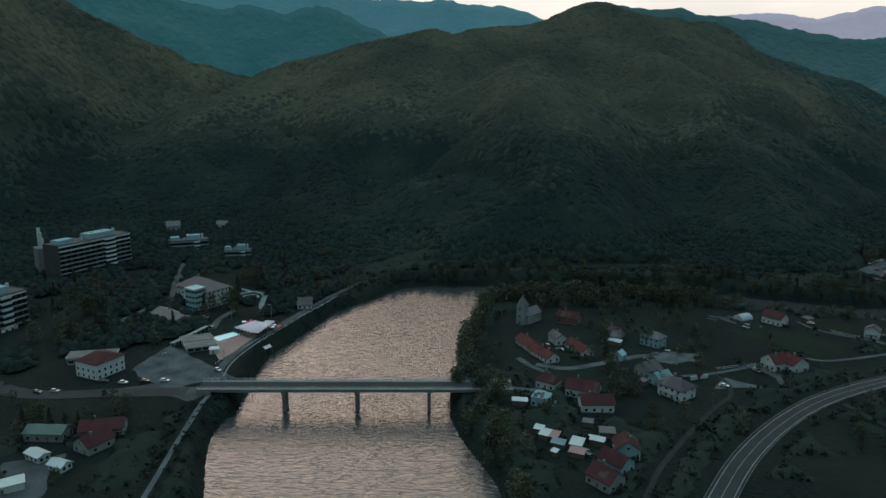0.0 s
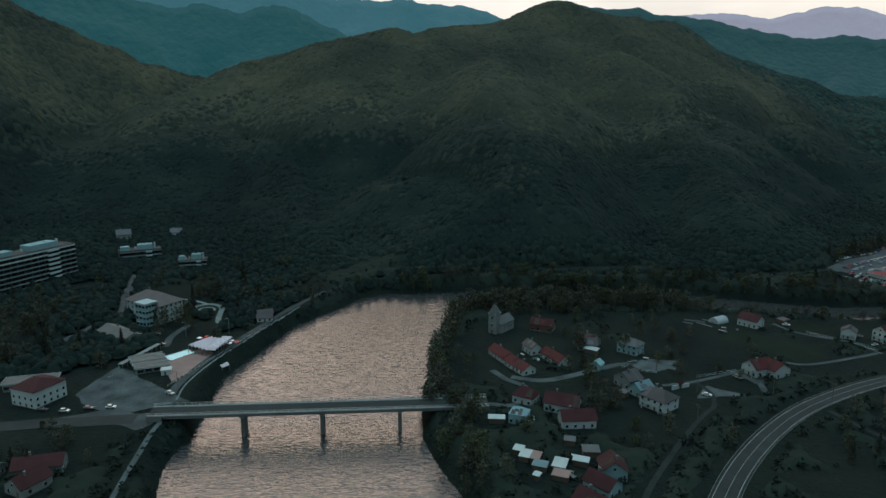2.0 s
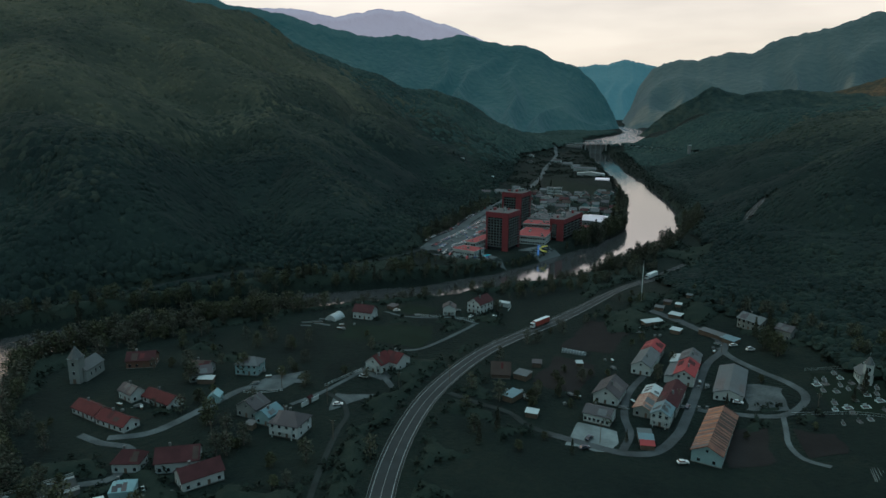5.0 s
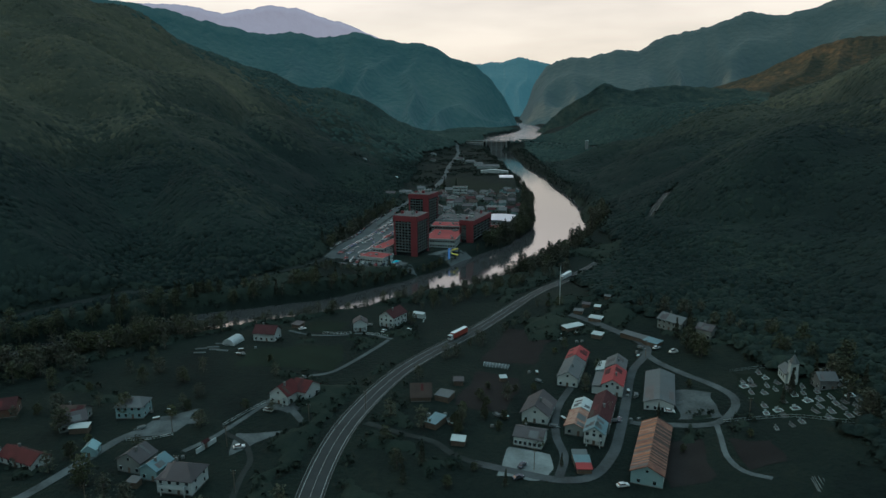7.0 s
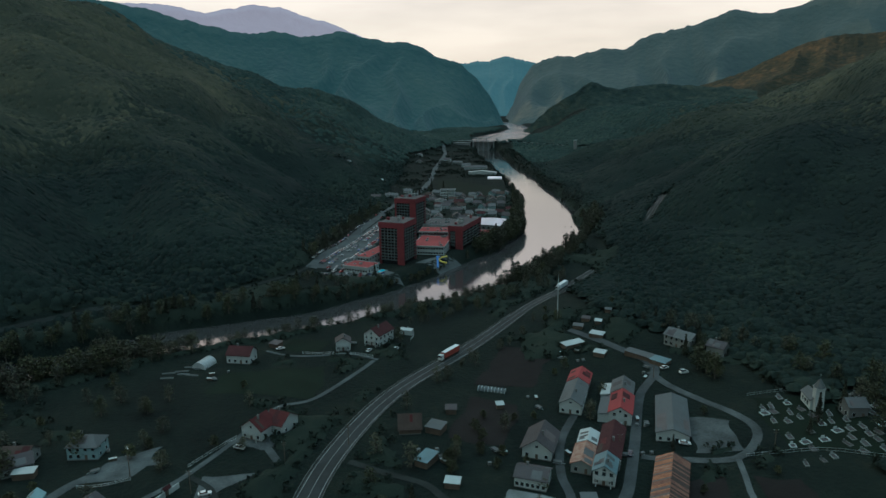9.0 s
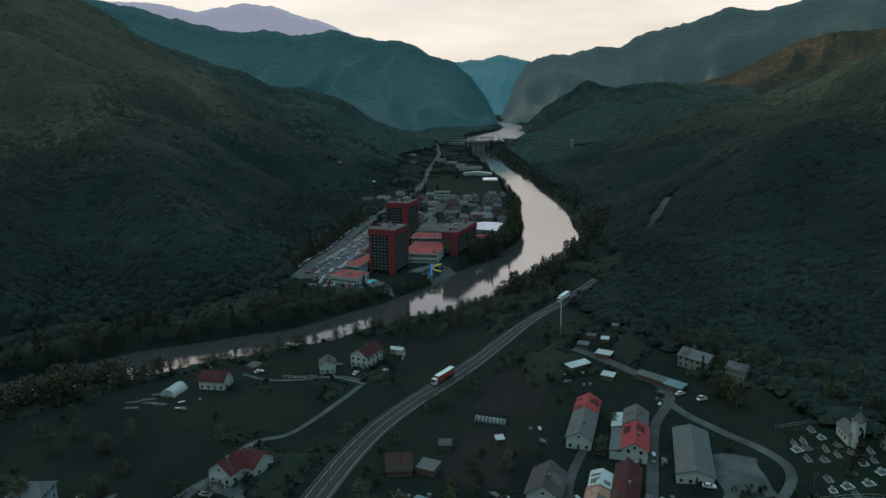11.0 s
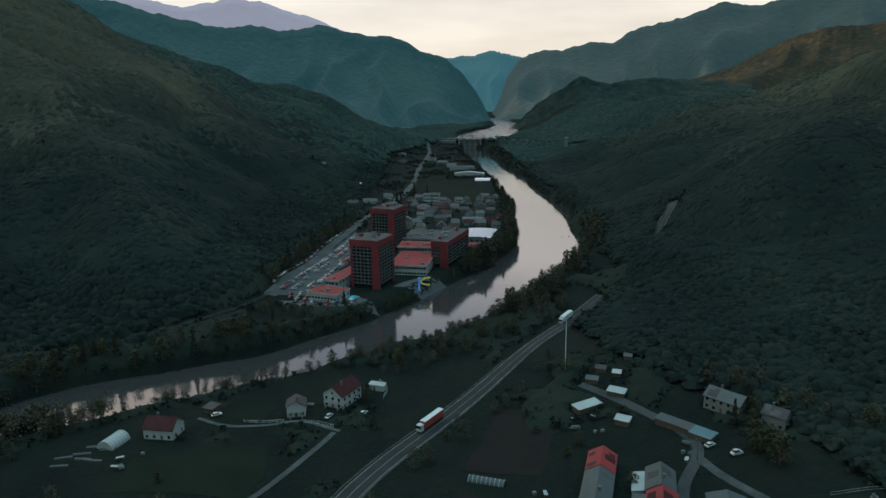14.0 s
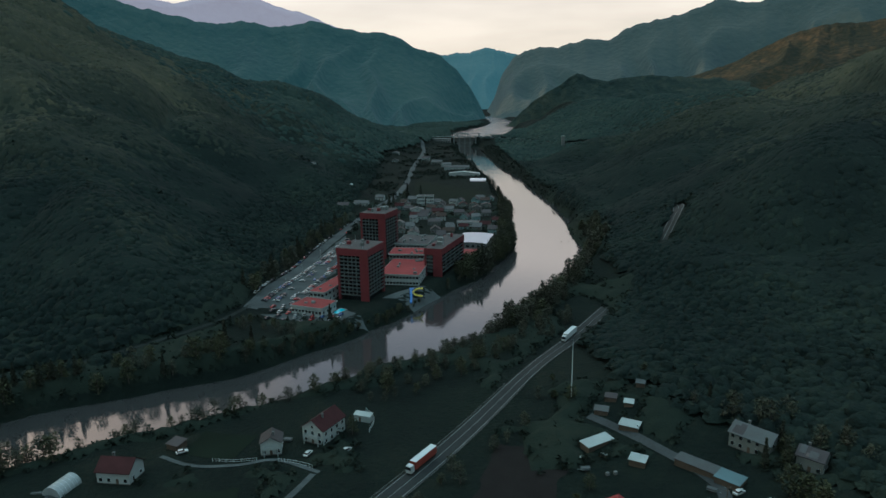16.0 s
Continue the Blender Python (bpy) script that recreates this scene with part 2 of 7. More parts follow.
# the low sun's orange is worked into this hill's own colour
M["sunset_tinted_crest"] = ramp_material("bare_woods_tinted_sunset", [(0.014, 0.019, 0.016), (0.028, 0.026, 0.018), (0.085, 0.05, 0.028)], 0.006, 1.0, 1.0, 0.06, 0.9, spec=0.05, cells=0.06)
M["scrub"] = ramp_material("bank_scrub", [(0.009146, 0.01392, 0.01153), (0.01233, 0.0175, 0.01352), (0.01671, 0.02228, 0.01671), (0.02467, 0.02705, 0.01989)], 0.02, 1.0, 0.5, 1.5, 0.4, 0, 0.6, spec=0.05)
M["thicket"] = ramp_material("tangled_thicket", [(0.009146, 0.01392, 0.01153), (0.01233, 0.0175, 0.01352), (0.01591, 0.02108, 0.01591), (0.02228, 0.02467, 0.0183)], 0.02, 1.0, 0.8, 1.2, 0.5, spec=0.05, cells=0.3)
M["leaf_green"] = ramp_material("fresh_green_leaves", [(0.009792, 0.0153, 0.00612), (0.01836, 0.0257, 0.008568), (0.0306, 0.03672, 0.01224)], 0.3, 0.85, 0, 1, 0.3, 0, 0.9, 0.8)
M["leaf_olive"] = ramp_material("olive_budding_leaves", [(0.01488, 0.01983, 0.01239), (0.02479, 0.03056, 0.01735), (0.04462, 0.04544, 0.02396)], 0.3, 0.85, 0, 1, 0.3, 0, 0.9, 0.8)
M["leaf_dark"] = ramp_material("dark_conifer_needles", [(0.007344, 0.01224, 0.007344), (0.01224, 0.01958, 0.01102), (0.01958, 0.02754, 0.01469)], 0.3, 0.9, 0, 1, 0.3, 0, 0.9, 0.6)
# far ridges: kilometres of evening haze, painted as cool colour and faint emission
M["far_teal"] = ramp_material("far_forest_painted_haze", [(0.01, 0.022, 0.018), (0.018, 0.032, 0.024), (0.028, 0.04, 0.028)], 0.004, 1.0, 0.8, 0.05, 0.8, glow=(0.0035, 0.024, 0.030))
M["far_blue"] = ramp_material("farther_forest_painted_haze", [(0.03, 0.04, 0.035), (0.05, 0.06, 0.05)], 0.004, 1.0, 0.4, 0.04, 0.6, glow=(0.02, 0.075, 0.09))
M["far_grey"] = ramp_material("slope_painted_haze", [(0.013, 0.022, 0.018), (0.022, 0.032, 0.024), (0.034, 0.04, 0.03)], 0.003, 1.0, 0.5, 0.04, 0.6, glow=(0.010, 0.023, 0.027))
M["west_haze"] = ramp_material("western_forest_painted_haze", [(0.01, 0.022, 0.018), (0.018, 0.032, 0.024), (0.028, 0.04, 0.028)], 0.004, 1.0, 0.8, 0.05, 0.8, glow=(0.006, 0.042, 0.047))
M["far_pale"] = ramp_material("far_range_painted_haze", [(0.1, 0.1, 0.11), (0.14, 0.13, 0.14)], 0.002, 1.0, 0.3, 0.01, 0.6, glow=(0.25, 0.21, 0.235))


def water_material(rough=0.05, calmest=0.08):
    """Ripple crests are turned across the opening camera view; the water lies calmer above the bend."""
    m = bpy.data.materials.new("slow_river_water")
    m.use_nodes = True
    n, l = m.node_tree.nodes, m.node_tree.links
    p = n["Principled BSDF"]
    p.inputs["Base Color"].default_value = (0.02, 0.026, 0.026, 1)
    p.inputs["Roughness"].default_value, p.inputs["IOR"].default_value = rough, 1.75
    pos = n.new("ShaderNodeNewGeometry")
    split, calm = n.new("ShaderNodeSeparateXYZ"), n.new("ShaderNodeMapRange")
    l.new(pos.outputs["Position"], split.inputs[0])
    l.new(split.outputs["Y"], calm.inputs["Value"])
    calm.inputs["From Min"].default_value, calm.inputs["From Max"].default_value = 230, 380
    calm.inputs["To Min"].default_value, calm.inputs["To Max"].default_value = 1.0, calmest
    chain = None
    for s, strength, dist, turn, stretch in ((0.18, 1.0, 0.56, 46, 3.2), (0.55, 0.8, 0.11, 38, 2.2), (0.03, 0.4, 0.3, 30, 1.6)):
        turned, squeezed, tex, node, much = n.new("ShaderNodeMapping"), n.new("ShaderNodeMapping"), n.new("ShaderNodeTexNoise"), n.new("ShaderNodeBump"), n.new("ShaderNodeMath")
        turned.inputs["Rotation"].default_value = (0, 0, radians(turn))
        squeezed.inputs["Scale"].default_value = (stretch, 1, 1)
        tex.inputs["Scale"].default_value, tex.inputs["Detail"].default_value = s, 3
        node.inputs["Distance"].default_value = dist
        much.operation = "MULTIPLY"
        much.inputs[1].default_value = strength
        l.new(calm.outputs[0], much.inputs[0])
        l.new(much.outputs[0], node.inputs["Strength"])
        l.new(pos.outputs["Position"], turned.inputs[0])
        l.new(turned.outputs[0], squeezed.inputs[0])
        l.new(squeezed.outputs[0], tex.inputs["Vector"])
        l.new(tex.outputs["Fac"], node.inputs["Height"])
        if chain:
            l.new(chain.outputs[0], node.inputs["Normal"])
        chain = node
    l.new(chain.outputs[0], p.inputs["Normal"])
    return m


M["water"] = water_material()
M["lake_water"] = water_material(0.2, 1.0)
M["pool"] = plain("turquoise_pool_water", (0.03, 0.38, 0.46), 0.08, 0.1, 0.4, 0.1)


# ---- building blocks ----
def part(name, bm, material, parent=None, label=""):
    """One bmesh as one mesh object, under a thing where given. material: one, or a list for the faces' material_index."""
    me = bpy.data.meshes.new(name)
    bm.to_mesh(me)
    bm.free()
    for m in material if isinstance(material, (list, tuple)) else [material]:
        me.materials.append(m)
    ob = new(name, me)
    if parent:
        ob.parent = parent
    return tagged(ob, label)


def thing(name, label, category, group="", at=None, kind=""):
    ob = new(name)
    ob.empty_display_size = 0.5
    if at is not None:
        ob.matrix_basis = at
    return tagged(ob, label, category, group, kind)


def box(bm, x0, y0, z0, x1, y1, z1, index=0):
    v = [bm.verts.new(c) for c in ((x0, y0, z0), (x1, y0, z0), (x1, y1, z0), (x0, y1, z0), (x0, y0, z1), (x1, y0, z1), (x1, y1, z1), (x0, y1, z1))]
    for q in ((0, 3, 2, 1), (4, 5, 6, 7), (0, 1, 5, 4), (1, 2, 6, 5), (2, 3, 7, 6), (3, 0, 4, 7)):
        bm.faces.new([v[k] for k in q]).material_index = index


def boxes(*dims):
    bm = bmesh.new()
    for d in dims:
        box(bm, *d)
    return bm


def prism(bm, outline, z0, z1, index=0):
    low, high = [bm.verts.new((x, y, z0)) for x, y in outline], [bm.verts.new((x, y, z1)) for x, y in outline]
    n = len(outline)
    bm.faces.new(low[::-1]).material_index = index
    bm.faces.new(high).material_index = index
    for k in range(n):
        bm.faces.new((low[k], low[(k + 1) % n], high[(k + 1) % n], high[k])).material_index = index


def tube(bm, points, radii, sides=6):
    """A tapered tube through points."""
    rings = []
    for k, (p, r) in enumerate(zip(points, radii)):
        p = Vector(p)
        ahead = (Vector(points[min(k + 1, len(points) - 1)]) - Vector(points[max(k - 1, 0)])).normalized()
        side = ahead.orthogonal().normalized()
        other = ahead.cross(side)
        rings.append([bm.verts.new(p + r * (math.cos(t) * side + math.sin(t) * other)) for t in (2 * math.pi * i / sides for i in range(sides))])
    for one, two in zip(rings, rings[1:]):
        for i in range(sides):
            bm.faces.new((one[i], one[(i + 1) % sides], two[(i + 1) % sides], two[i]))
    bm.faces.new(rings[0][::-1])
    bm.faces.new(rings[-1])


def big_mesh(name, verts, faces, material, label="", category="", kind="", smooth=False):
    """A mesh from whole numpy arrays; faces all with as many corners."""
    me = bpy.data.meshes.new(name)
    k = faces.shape[1]
    me.vertices.add(len(verts))
    me.vertices.foreach_set("co", np.asarray(verts, np.float32).ravel())
    me.loops.add(faces.size)
    me.loops.foreach_set("vertex_index", faces.astype(np.int32).ravel())
    me.polygons.add(len(faces))
    me.polygons.foreach_set("loop_start", np.arange(len(faces), dtype=np.int32) * k)
    me.polygons.foreach_set("use_smooth", np.full(len(faces), smooth))
    me.update(calc_edges=True)
    me.materials.append(material)
    return tagged(new(name, me), label, category, "", kind)


# ---- the lie of the land ----
rng = np.random.default_rng(7)


def value_noise(x, y, size, seed):
    """Smooth noise in -1..1 with cells of that size."""
    g = np.random.default_rng(seed).uniform(-1, 1, (256, 256))
    x, y = np.asarray(x, float) / size, np.asarray(y, float) / size
    i, j = np.floor(x).astype(int), np.floor(y).astype(int)
    u, v = x - i, y - j
    u, v = u * u * (3 - 2 * u), v * v * (3 - 2 * v)
    at = lambda p, q: g[p % 256, q % 256]
    return (at(i, j) * (1 - u) + at(i + 1, j) * u) * (1 - v) + (at(i, j + 1) * (1 - u) + at(i + 1, j + 1) * u) * v


def along(x, y, line):
    """Distance to a line of points, and the points' further values where it is nearest."""
    best, extra = np.full(np.shape(x), 1e9), np.zeros((len(line[0]) - 2, *np.shape(x)))
    for p, q in zip(line, line[1:]):
        dx, dy = q[0] - p[0], q[1] - p[1]
        t = np.clip(((x - p[0]) * dx + (y - p[1]) * dy) / (dx * dx + dy * dy), 0, 1)
        d = np.hypot(x - p[0] - t * dx, y - p[1] - t * dy)
        near = d < best
        best = np.where(near, d, best)
        for k in range(len(extra)):
            extra[k] = np.where(near, p[2 + k] + t * (q[2 + k] - p[2 + k]), extra[k])
    return best, extra


def ridge_height(x, y, line, slope, soft=40.0):
    """Land that falls away on both sides of a ridge line of (x, y, z)."""
    best = np.full(np.shape(x), -1e9)
    for p, q in zip(line, line[1:]):
        dx, dy = q[0] - p[0], q[1] - p[1]
        t = np.clip(((x - p[0]) * dx + (y - p[1]) * dy) / (dx * dx + dy * dy), 0, 1)
        d = np.hypot(x - p[0] - t * dx, y - p[1] - t * dy)
        best = np.maximum(best, p[2] + t * (q[2] - p[2]) - slope * (np.sqrt(d * d + soft * soft) - soft))
    return best


# river's middle: x, y, half width
RIVER = [(190, -260, 60), (60, -130, 58), (-60, -30, 56), (-138, 47, 53), (-190, 79, 48), (-239, 125, 51), (-280, 187, 47), (-302, 240, 40), (-262, 296, 28), (-196, 358, 27), (-136, 404, 25), (-88, 426, 25), (-40, 463, 27), (2, 502, 31), (38, 556, 34), (74, 622, 32), (103, 703, 32), (115, 830, 30), (121, 1010, 28), (110, 1240, 26), (97, 1460, 24), (90, 1640, 27), (86, 1775, 30)]
LAKE = [(112, 1836, 66), (150, 2010, 70), (214, 2280, 44), (236, 2440, 34), (248, 2760, 30), (235, 3050, 40)]
HILL_WEST = [(-842, 284, 90), (-878, 362, 143), (-932, 572, 206), (-842, 698, 252), (-736, 884, 281), (-672, 1016, 303), (-626, 1208, 287), (-586, 1286, 259), (-455, 1450, 190), (-330, 1530, 142), (-200, 1640, 92), (-90, 1740, 50), (-30, 1830, 26)]
SPURS_WEST = [[(-669, 1016, 287), (-530, 980, 217), (-388, 816, 140), (-281, 681, 82), (-190, 560, 45)], [(-710, 884, 272), (-578, 668, 184), (-454, 507, 117), (-320, 390, 60)], [(-926, 572, 188), (-746, 464, 122), (-594, 362, 49), (-460, 290, 22)], [(-612, 1286, 254), (-438, 1216, 175), (-249, 1068, 81), (-150, 950, 40)], [(-452, 1396, 193), (-260, 1290, 110), (-160, 1240, 50)]]
HILL_FAR_WEST = [(-914, -508, 368), (-1082, -184, 386), (-1184, 68, 378), (-1214, 226, 316), (-1148, 392, 229), (-1112, 512, 174), (-1034, 668, 116)]
HILL_EAST = [(620, 120, 200), (640, 420, 225), (620, 700, 226), (600, 900, 200), (572, 1000, 180), (585, 1200, 152), (580, 1415, 124), (480, 1600, 102), (400, 1850, 95), (420, 2100, 105)]
SPURS_EAST = [[(620, 700, 226), (450, 640, 160), (310, 600, 95), (220, 590, 48)], [(572, 1000, 178), (430, 960, 128), (300, 900, 72), (215, 860, 34)], [(585, 1200, 150), (420, 1250, 96), (300, 1270, 56)], [(640, 420, 223), (450, 330, 130), (320, 270, 70)]]
HILL_GORGE = [(-620, 1700, 140), (-480, 1880, 105), (-330, 2040, 70)]
DAM_BANK = [(118, 1800, 25), (200, 1715, 25), (290, 1560, 26), (340, 1500, 30)]


def land_height(x, y):
    floor = 9.0 + 0.9 * value_noise(x, y, 90, 3) + np.clip((x - 72) * 0.15, 0, 14) * np.clip((520 - y) / 80, 0, 1) - np.clip((-x - 150) * 0.006, 0, 1.5)
    floor = floor + 9.0 * np.exp(-(((x - 85) / 48) ** 2) - ((y - 400) / 52) ** 2)
    floor = floor + np.clip((-x - 430) * 0.04, 0, 8)
    floor = floor + 20 * np.clip((y - 1790) / 40, 0, 1)
    rough = 12 * value_noise(x, y, 170, 5) + 6 * value_noise(x, y, 70, 6) + 2 * value_noise(x, y, 28, 8)
    gully = 1 - np.abs(value_noise(x + 40 * value_noise(x, y, 130, 12), y, 120, 11))
    hill = ridge_height(x, y, HILL_WEST, 0.58)
    for spur in SPURS_WEST:
        hill = np.maximum(hill, ridge_height(x, y, spur, 0.6, 30))
    hill = np.maximum(hill, ridge_height(x, y, HILL_FAR_WEST, 0.95))
    hill = np.maximum(hill, ridge_height(x, y, HILL_GORGE, 0.55))
    east = ridge_height(x, y, HILL_EAST, 0.54)
    for spur in SPURS_EAST:
        east = np.maximum(east, ridge_height(x, y, spur, 0.5, 30))
    hill = np.maximum(hill, east)
    up = np.clip((hill - 5) / 70, 0, 1)
    hill = hill + up * (rough - 26 * gully * gully + 11)
    k = 7.0
    z = k * np.logaddexp(floor / k, hill / k)
    z = np.maximum(z, ridge_height(x, y, DAM_BANK, 0.45, 4))
    d, (half,) = along(x, y, RIVER)
    strip = np.where(x < 60, 30.0, 6.0)
    z = np.minimum(z, np.where(y < 1500, 9.5 + 0.8 * np.clip(d - half - strip, 0, None), 1e9))
    wob = 5 * value_noise(x, y, 35, 21)
    quay = (x < -222) & (y > 44) & (y < 190) & (x + y < -118 + 0.2 * y)
    s = np.where(quay, np.clip((d - half + 2) / 4, 0, 1), np.clip((d - half + wob + 5) / 14, 0, 1))
    z = -4 + (z + 4) * s * s * (3 - 2 * s)
    d, (half,) = along(x, y, LAKE)
    s = np.clip((d - half + 2 * wob + 6) / 25, 0, 1)
    return np.where(y > 1810, 16 + (z - 16) * s, z)


def steps(*legs):
    return np.unique(np.concatenate([np.arange(p, q + 0.01, s) for p, q, s in legs]))


GX = steps((-3600, -1200, 80), (-1420, -420, 14), (-420, 260, 4), (260, 900, 12.8), (900, 3600, 75))
GY = steps((-1500, -120, 60), (-120, 640, 4), (640, 1400, 9), (1400, 2400, 20), (2400, 4600, 55))
XX, YY = np.meshgrid(GX, GY, indexing="ij")
ZZ = land_height(XX, YY)


def gz(x, y):
    """The ground's height, as meshed."""
    i, j = np.clip(np.searchsorted(GX, x) - 1, 0, len(GX) - 2), np.clip(np.searchsorted(GY, y) - 1, 0, len(GY) - 2)
    u, v = (x - GX[i]) / (GX[i + 1] - GX[i]), (y - GY[j]) / (GY[j + 1] - GY[j])
    return (ZZ[i, j] * (1 - u) + ZZ[i + 1, j] * u) * (1 - v) + (ZZ[i, j + 1] * (1 - u) + ZZ[i + 1, j + 1] * u) * v


def grid_faces(n, m):
    q = (np.arange(n - 1)[:, None] * m + np.arange(m - 1)[None]).ravel()
    return np.stack([q, q + m, q + m + 1, q + 1], -1)


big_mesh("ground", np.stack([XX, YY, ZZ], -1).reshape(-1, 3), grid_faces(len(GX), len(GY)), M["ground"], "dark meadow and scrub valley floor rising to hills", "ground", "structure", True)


def sheet(name, outline, z, material, label, category):
    bm = bmesh.new()
    bm.faces.new([bm.verts.new((x, y, z)) for x, y in outline])
    return tagged(part(name, bm, material), label, category, "", "structure")


sheet("water", [(-700, -400), (420, -400), (420, 1815), (-700, 1815)], 0.0, M["water"], "slow grey river mirroring the pale evening sky", "river")
sheet("water", [(-300, 1806), (700, 1806), (700, 3300), (-300, 3300)], 22.0, M["lake_water"], "still reservoir behind the dam mirroring the sky", "lake")


# ---- ranges that close the valley ----
def mountain(name, ridge, reaches, material, label, jag=8.0, seed=1, n=220, rows=34, power=0.85, foot=-10.0):
    """A range: its crest line of (x, y, z) fits the skyline in view, falling towards the camera over that reach, with
    gullies, and steeply behind.
    """
    p = np.array(ridge, float)
    s = np.r_[0, np.cumsum(np.hypot(*np.diff(p[:, :2], axis=0).T))]
    t = np.linspace(0, s[-1], n)
    x, y, z = (np.interp(t, s, p[:, k]) for k in range(3))
    z = z + jag * (value_noise(t, 0 * t, 90, seed) + 0.6 * value_noise(t, 0 * t, 35, seed + 1) + 0.35 * value_noise(t, 0 * t, 14, seed + 4))
    reach = np.interp(t / s[-1], np.linspace(0, 1, len(reaches)), reaches)
    away = np.stack([-x, 60 - y], -1)
    away /= np.linalg.norm(away, axis=1)[:, None]
    v = np.r_[-0.5, np.linspace(0, 1, rows)]
    out = np.zeros((n, len(v), 3))
    for k, w in enumerate(v):
        fall = 1 - max(w, 0) ** power if w >= 0 else 0.0
        gully = value_noise(t + 60 * value_noise(t, 0 * t + w * 900, 200, seed + 2), 0 * t + w * 260, 110, seed + 3)
        out[:, k, 0], out[:, k, 1] = x + away[:, 0] * reach * w, y + away[:, 1] * reach * w
        out[:, k, 2] = np.where(w < 0, foot, foot + (z - foot) * fall + (np.abs(gully) * -z * 0.22 * math.sin(math.pi * min(max(w, 0), 1)) if w > 0 else 0))
    return big_mesh(name, out.reshape(-1, 3), grid_faces(n, len(v))[:, ::-1], material, label, "mountain", "structure", True)


# the backdrop ranges glow faintly in place of hazy air
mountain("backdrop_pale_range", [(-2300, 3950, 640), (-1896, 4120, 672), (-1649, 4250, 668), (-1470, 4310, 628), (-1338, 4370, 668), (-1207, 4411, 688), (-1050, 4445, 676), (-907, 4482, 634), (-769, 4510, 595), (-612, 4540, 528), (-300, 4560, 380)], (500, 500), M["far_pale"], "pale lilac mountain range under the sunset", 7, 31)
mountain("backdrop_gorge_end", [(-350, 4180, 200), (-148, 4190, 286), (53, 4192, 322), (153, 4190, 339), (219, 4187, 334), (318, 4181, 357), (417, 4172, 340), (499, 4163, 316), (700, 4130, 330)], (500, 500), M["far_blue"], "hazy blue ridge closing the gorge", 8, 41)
mountain("backdrop_east_range", [(262, 3480, 10), (304, 3480, 90), (337, 3477, 193), (389, 3471, 272), (442, 3465, 308), (509, 3456, 316), (589, 3443, 314), (640, 3434, 336), (717, 3419, 352), (819, 3396, 342), (938, 3365, 412), (1101, 3316, 448), (1264, 3257, 502), (1402, 3200, 490), (1610, 3101, 548), (1900, 2940, 590), (2300, 2700, 560)], (900, 900), M["far_grey"], "wooded grey-green range with evening haze painted in", 9, 51)
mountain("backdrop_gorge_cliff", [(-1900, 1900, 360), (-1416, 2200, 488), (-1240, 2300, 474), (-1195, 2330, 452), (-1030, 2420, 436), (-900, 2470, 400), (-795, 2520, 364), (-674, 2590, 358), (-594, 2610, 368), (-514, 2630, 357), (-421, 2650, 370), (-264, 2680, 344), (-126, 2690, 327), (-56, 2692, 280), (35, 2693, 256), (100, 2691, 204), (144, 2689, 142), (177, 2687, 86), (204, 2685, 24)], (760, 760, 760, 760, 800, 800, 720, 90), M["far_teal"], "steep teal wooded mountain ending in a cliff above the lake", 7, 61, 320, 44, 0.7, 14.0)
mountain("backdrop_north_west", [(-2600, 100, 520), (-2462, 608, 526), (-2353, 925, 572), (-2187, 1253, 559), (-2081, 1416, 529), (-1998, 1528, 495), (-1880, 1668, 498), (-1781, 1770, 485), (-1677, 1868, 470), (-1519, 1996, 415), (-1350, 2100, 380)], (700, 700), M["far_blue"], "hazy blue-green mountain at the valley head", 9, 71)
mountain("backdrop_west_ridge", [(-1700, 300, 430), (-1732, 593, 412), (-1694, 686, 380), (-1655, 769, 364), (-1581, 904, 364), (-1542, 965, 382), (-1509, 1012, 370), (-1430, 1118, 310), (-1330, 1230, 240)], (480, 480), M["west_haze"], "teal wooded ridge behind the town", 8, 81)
mountain("sunlit_hill", [(800, 2790, 130), (871, 2759, 156), (948, 2734, 172), (1075, 2687, 212), (1192, 2637, 278), (1271, 2600, 314), (1333, 2569, 335), (1448, 2507, 346), (1700, 2380, 370), (2100, 2100, 380)], (900, 900), M["sunset_tinted_crest"], "wooded hill with its crest in the last sun", 6, 91, 320, 60)
mountain("lake_hill", [(212, 2284, 12), (253, 2279, 40), (323, 2270, 103), (392, 2259, 147), (442, 2250, 180), (477, 2243, 169), (528, 2232, 158), (610, 2211, 167), (706, 2182, 162), (900, 2100, 150)], (50, 120, 300, 400, 420, 420), M["hill_forest"], "dark wooded hill beside the reservoir", 5, 95, 260, 50)


# ---- roads, lots and fields ----
def smooth_line(points, step=3.0):
    p = [Vector((*q, 0)) for q in points]
    p = [2 * p[0] - p[1], *p, 2 * p[-1] - p[-2]]
    out = []
    for a, b, c, d in zip(p, p[1:], p[2:], p[3:]):
        n = max(2, int((c - b).length / step))
        for k in range(n):
            t = k / n
            out.append(0.5 * (2 * b + (c - a) * t + (2 * a - 5 * b + 4 * c - d) * t * t + (3 * b - a - 3 * c + d) * t ** 3))
    return np.array([v[:2] for v in [*out, p[-2]]])


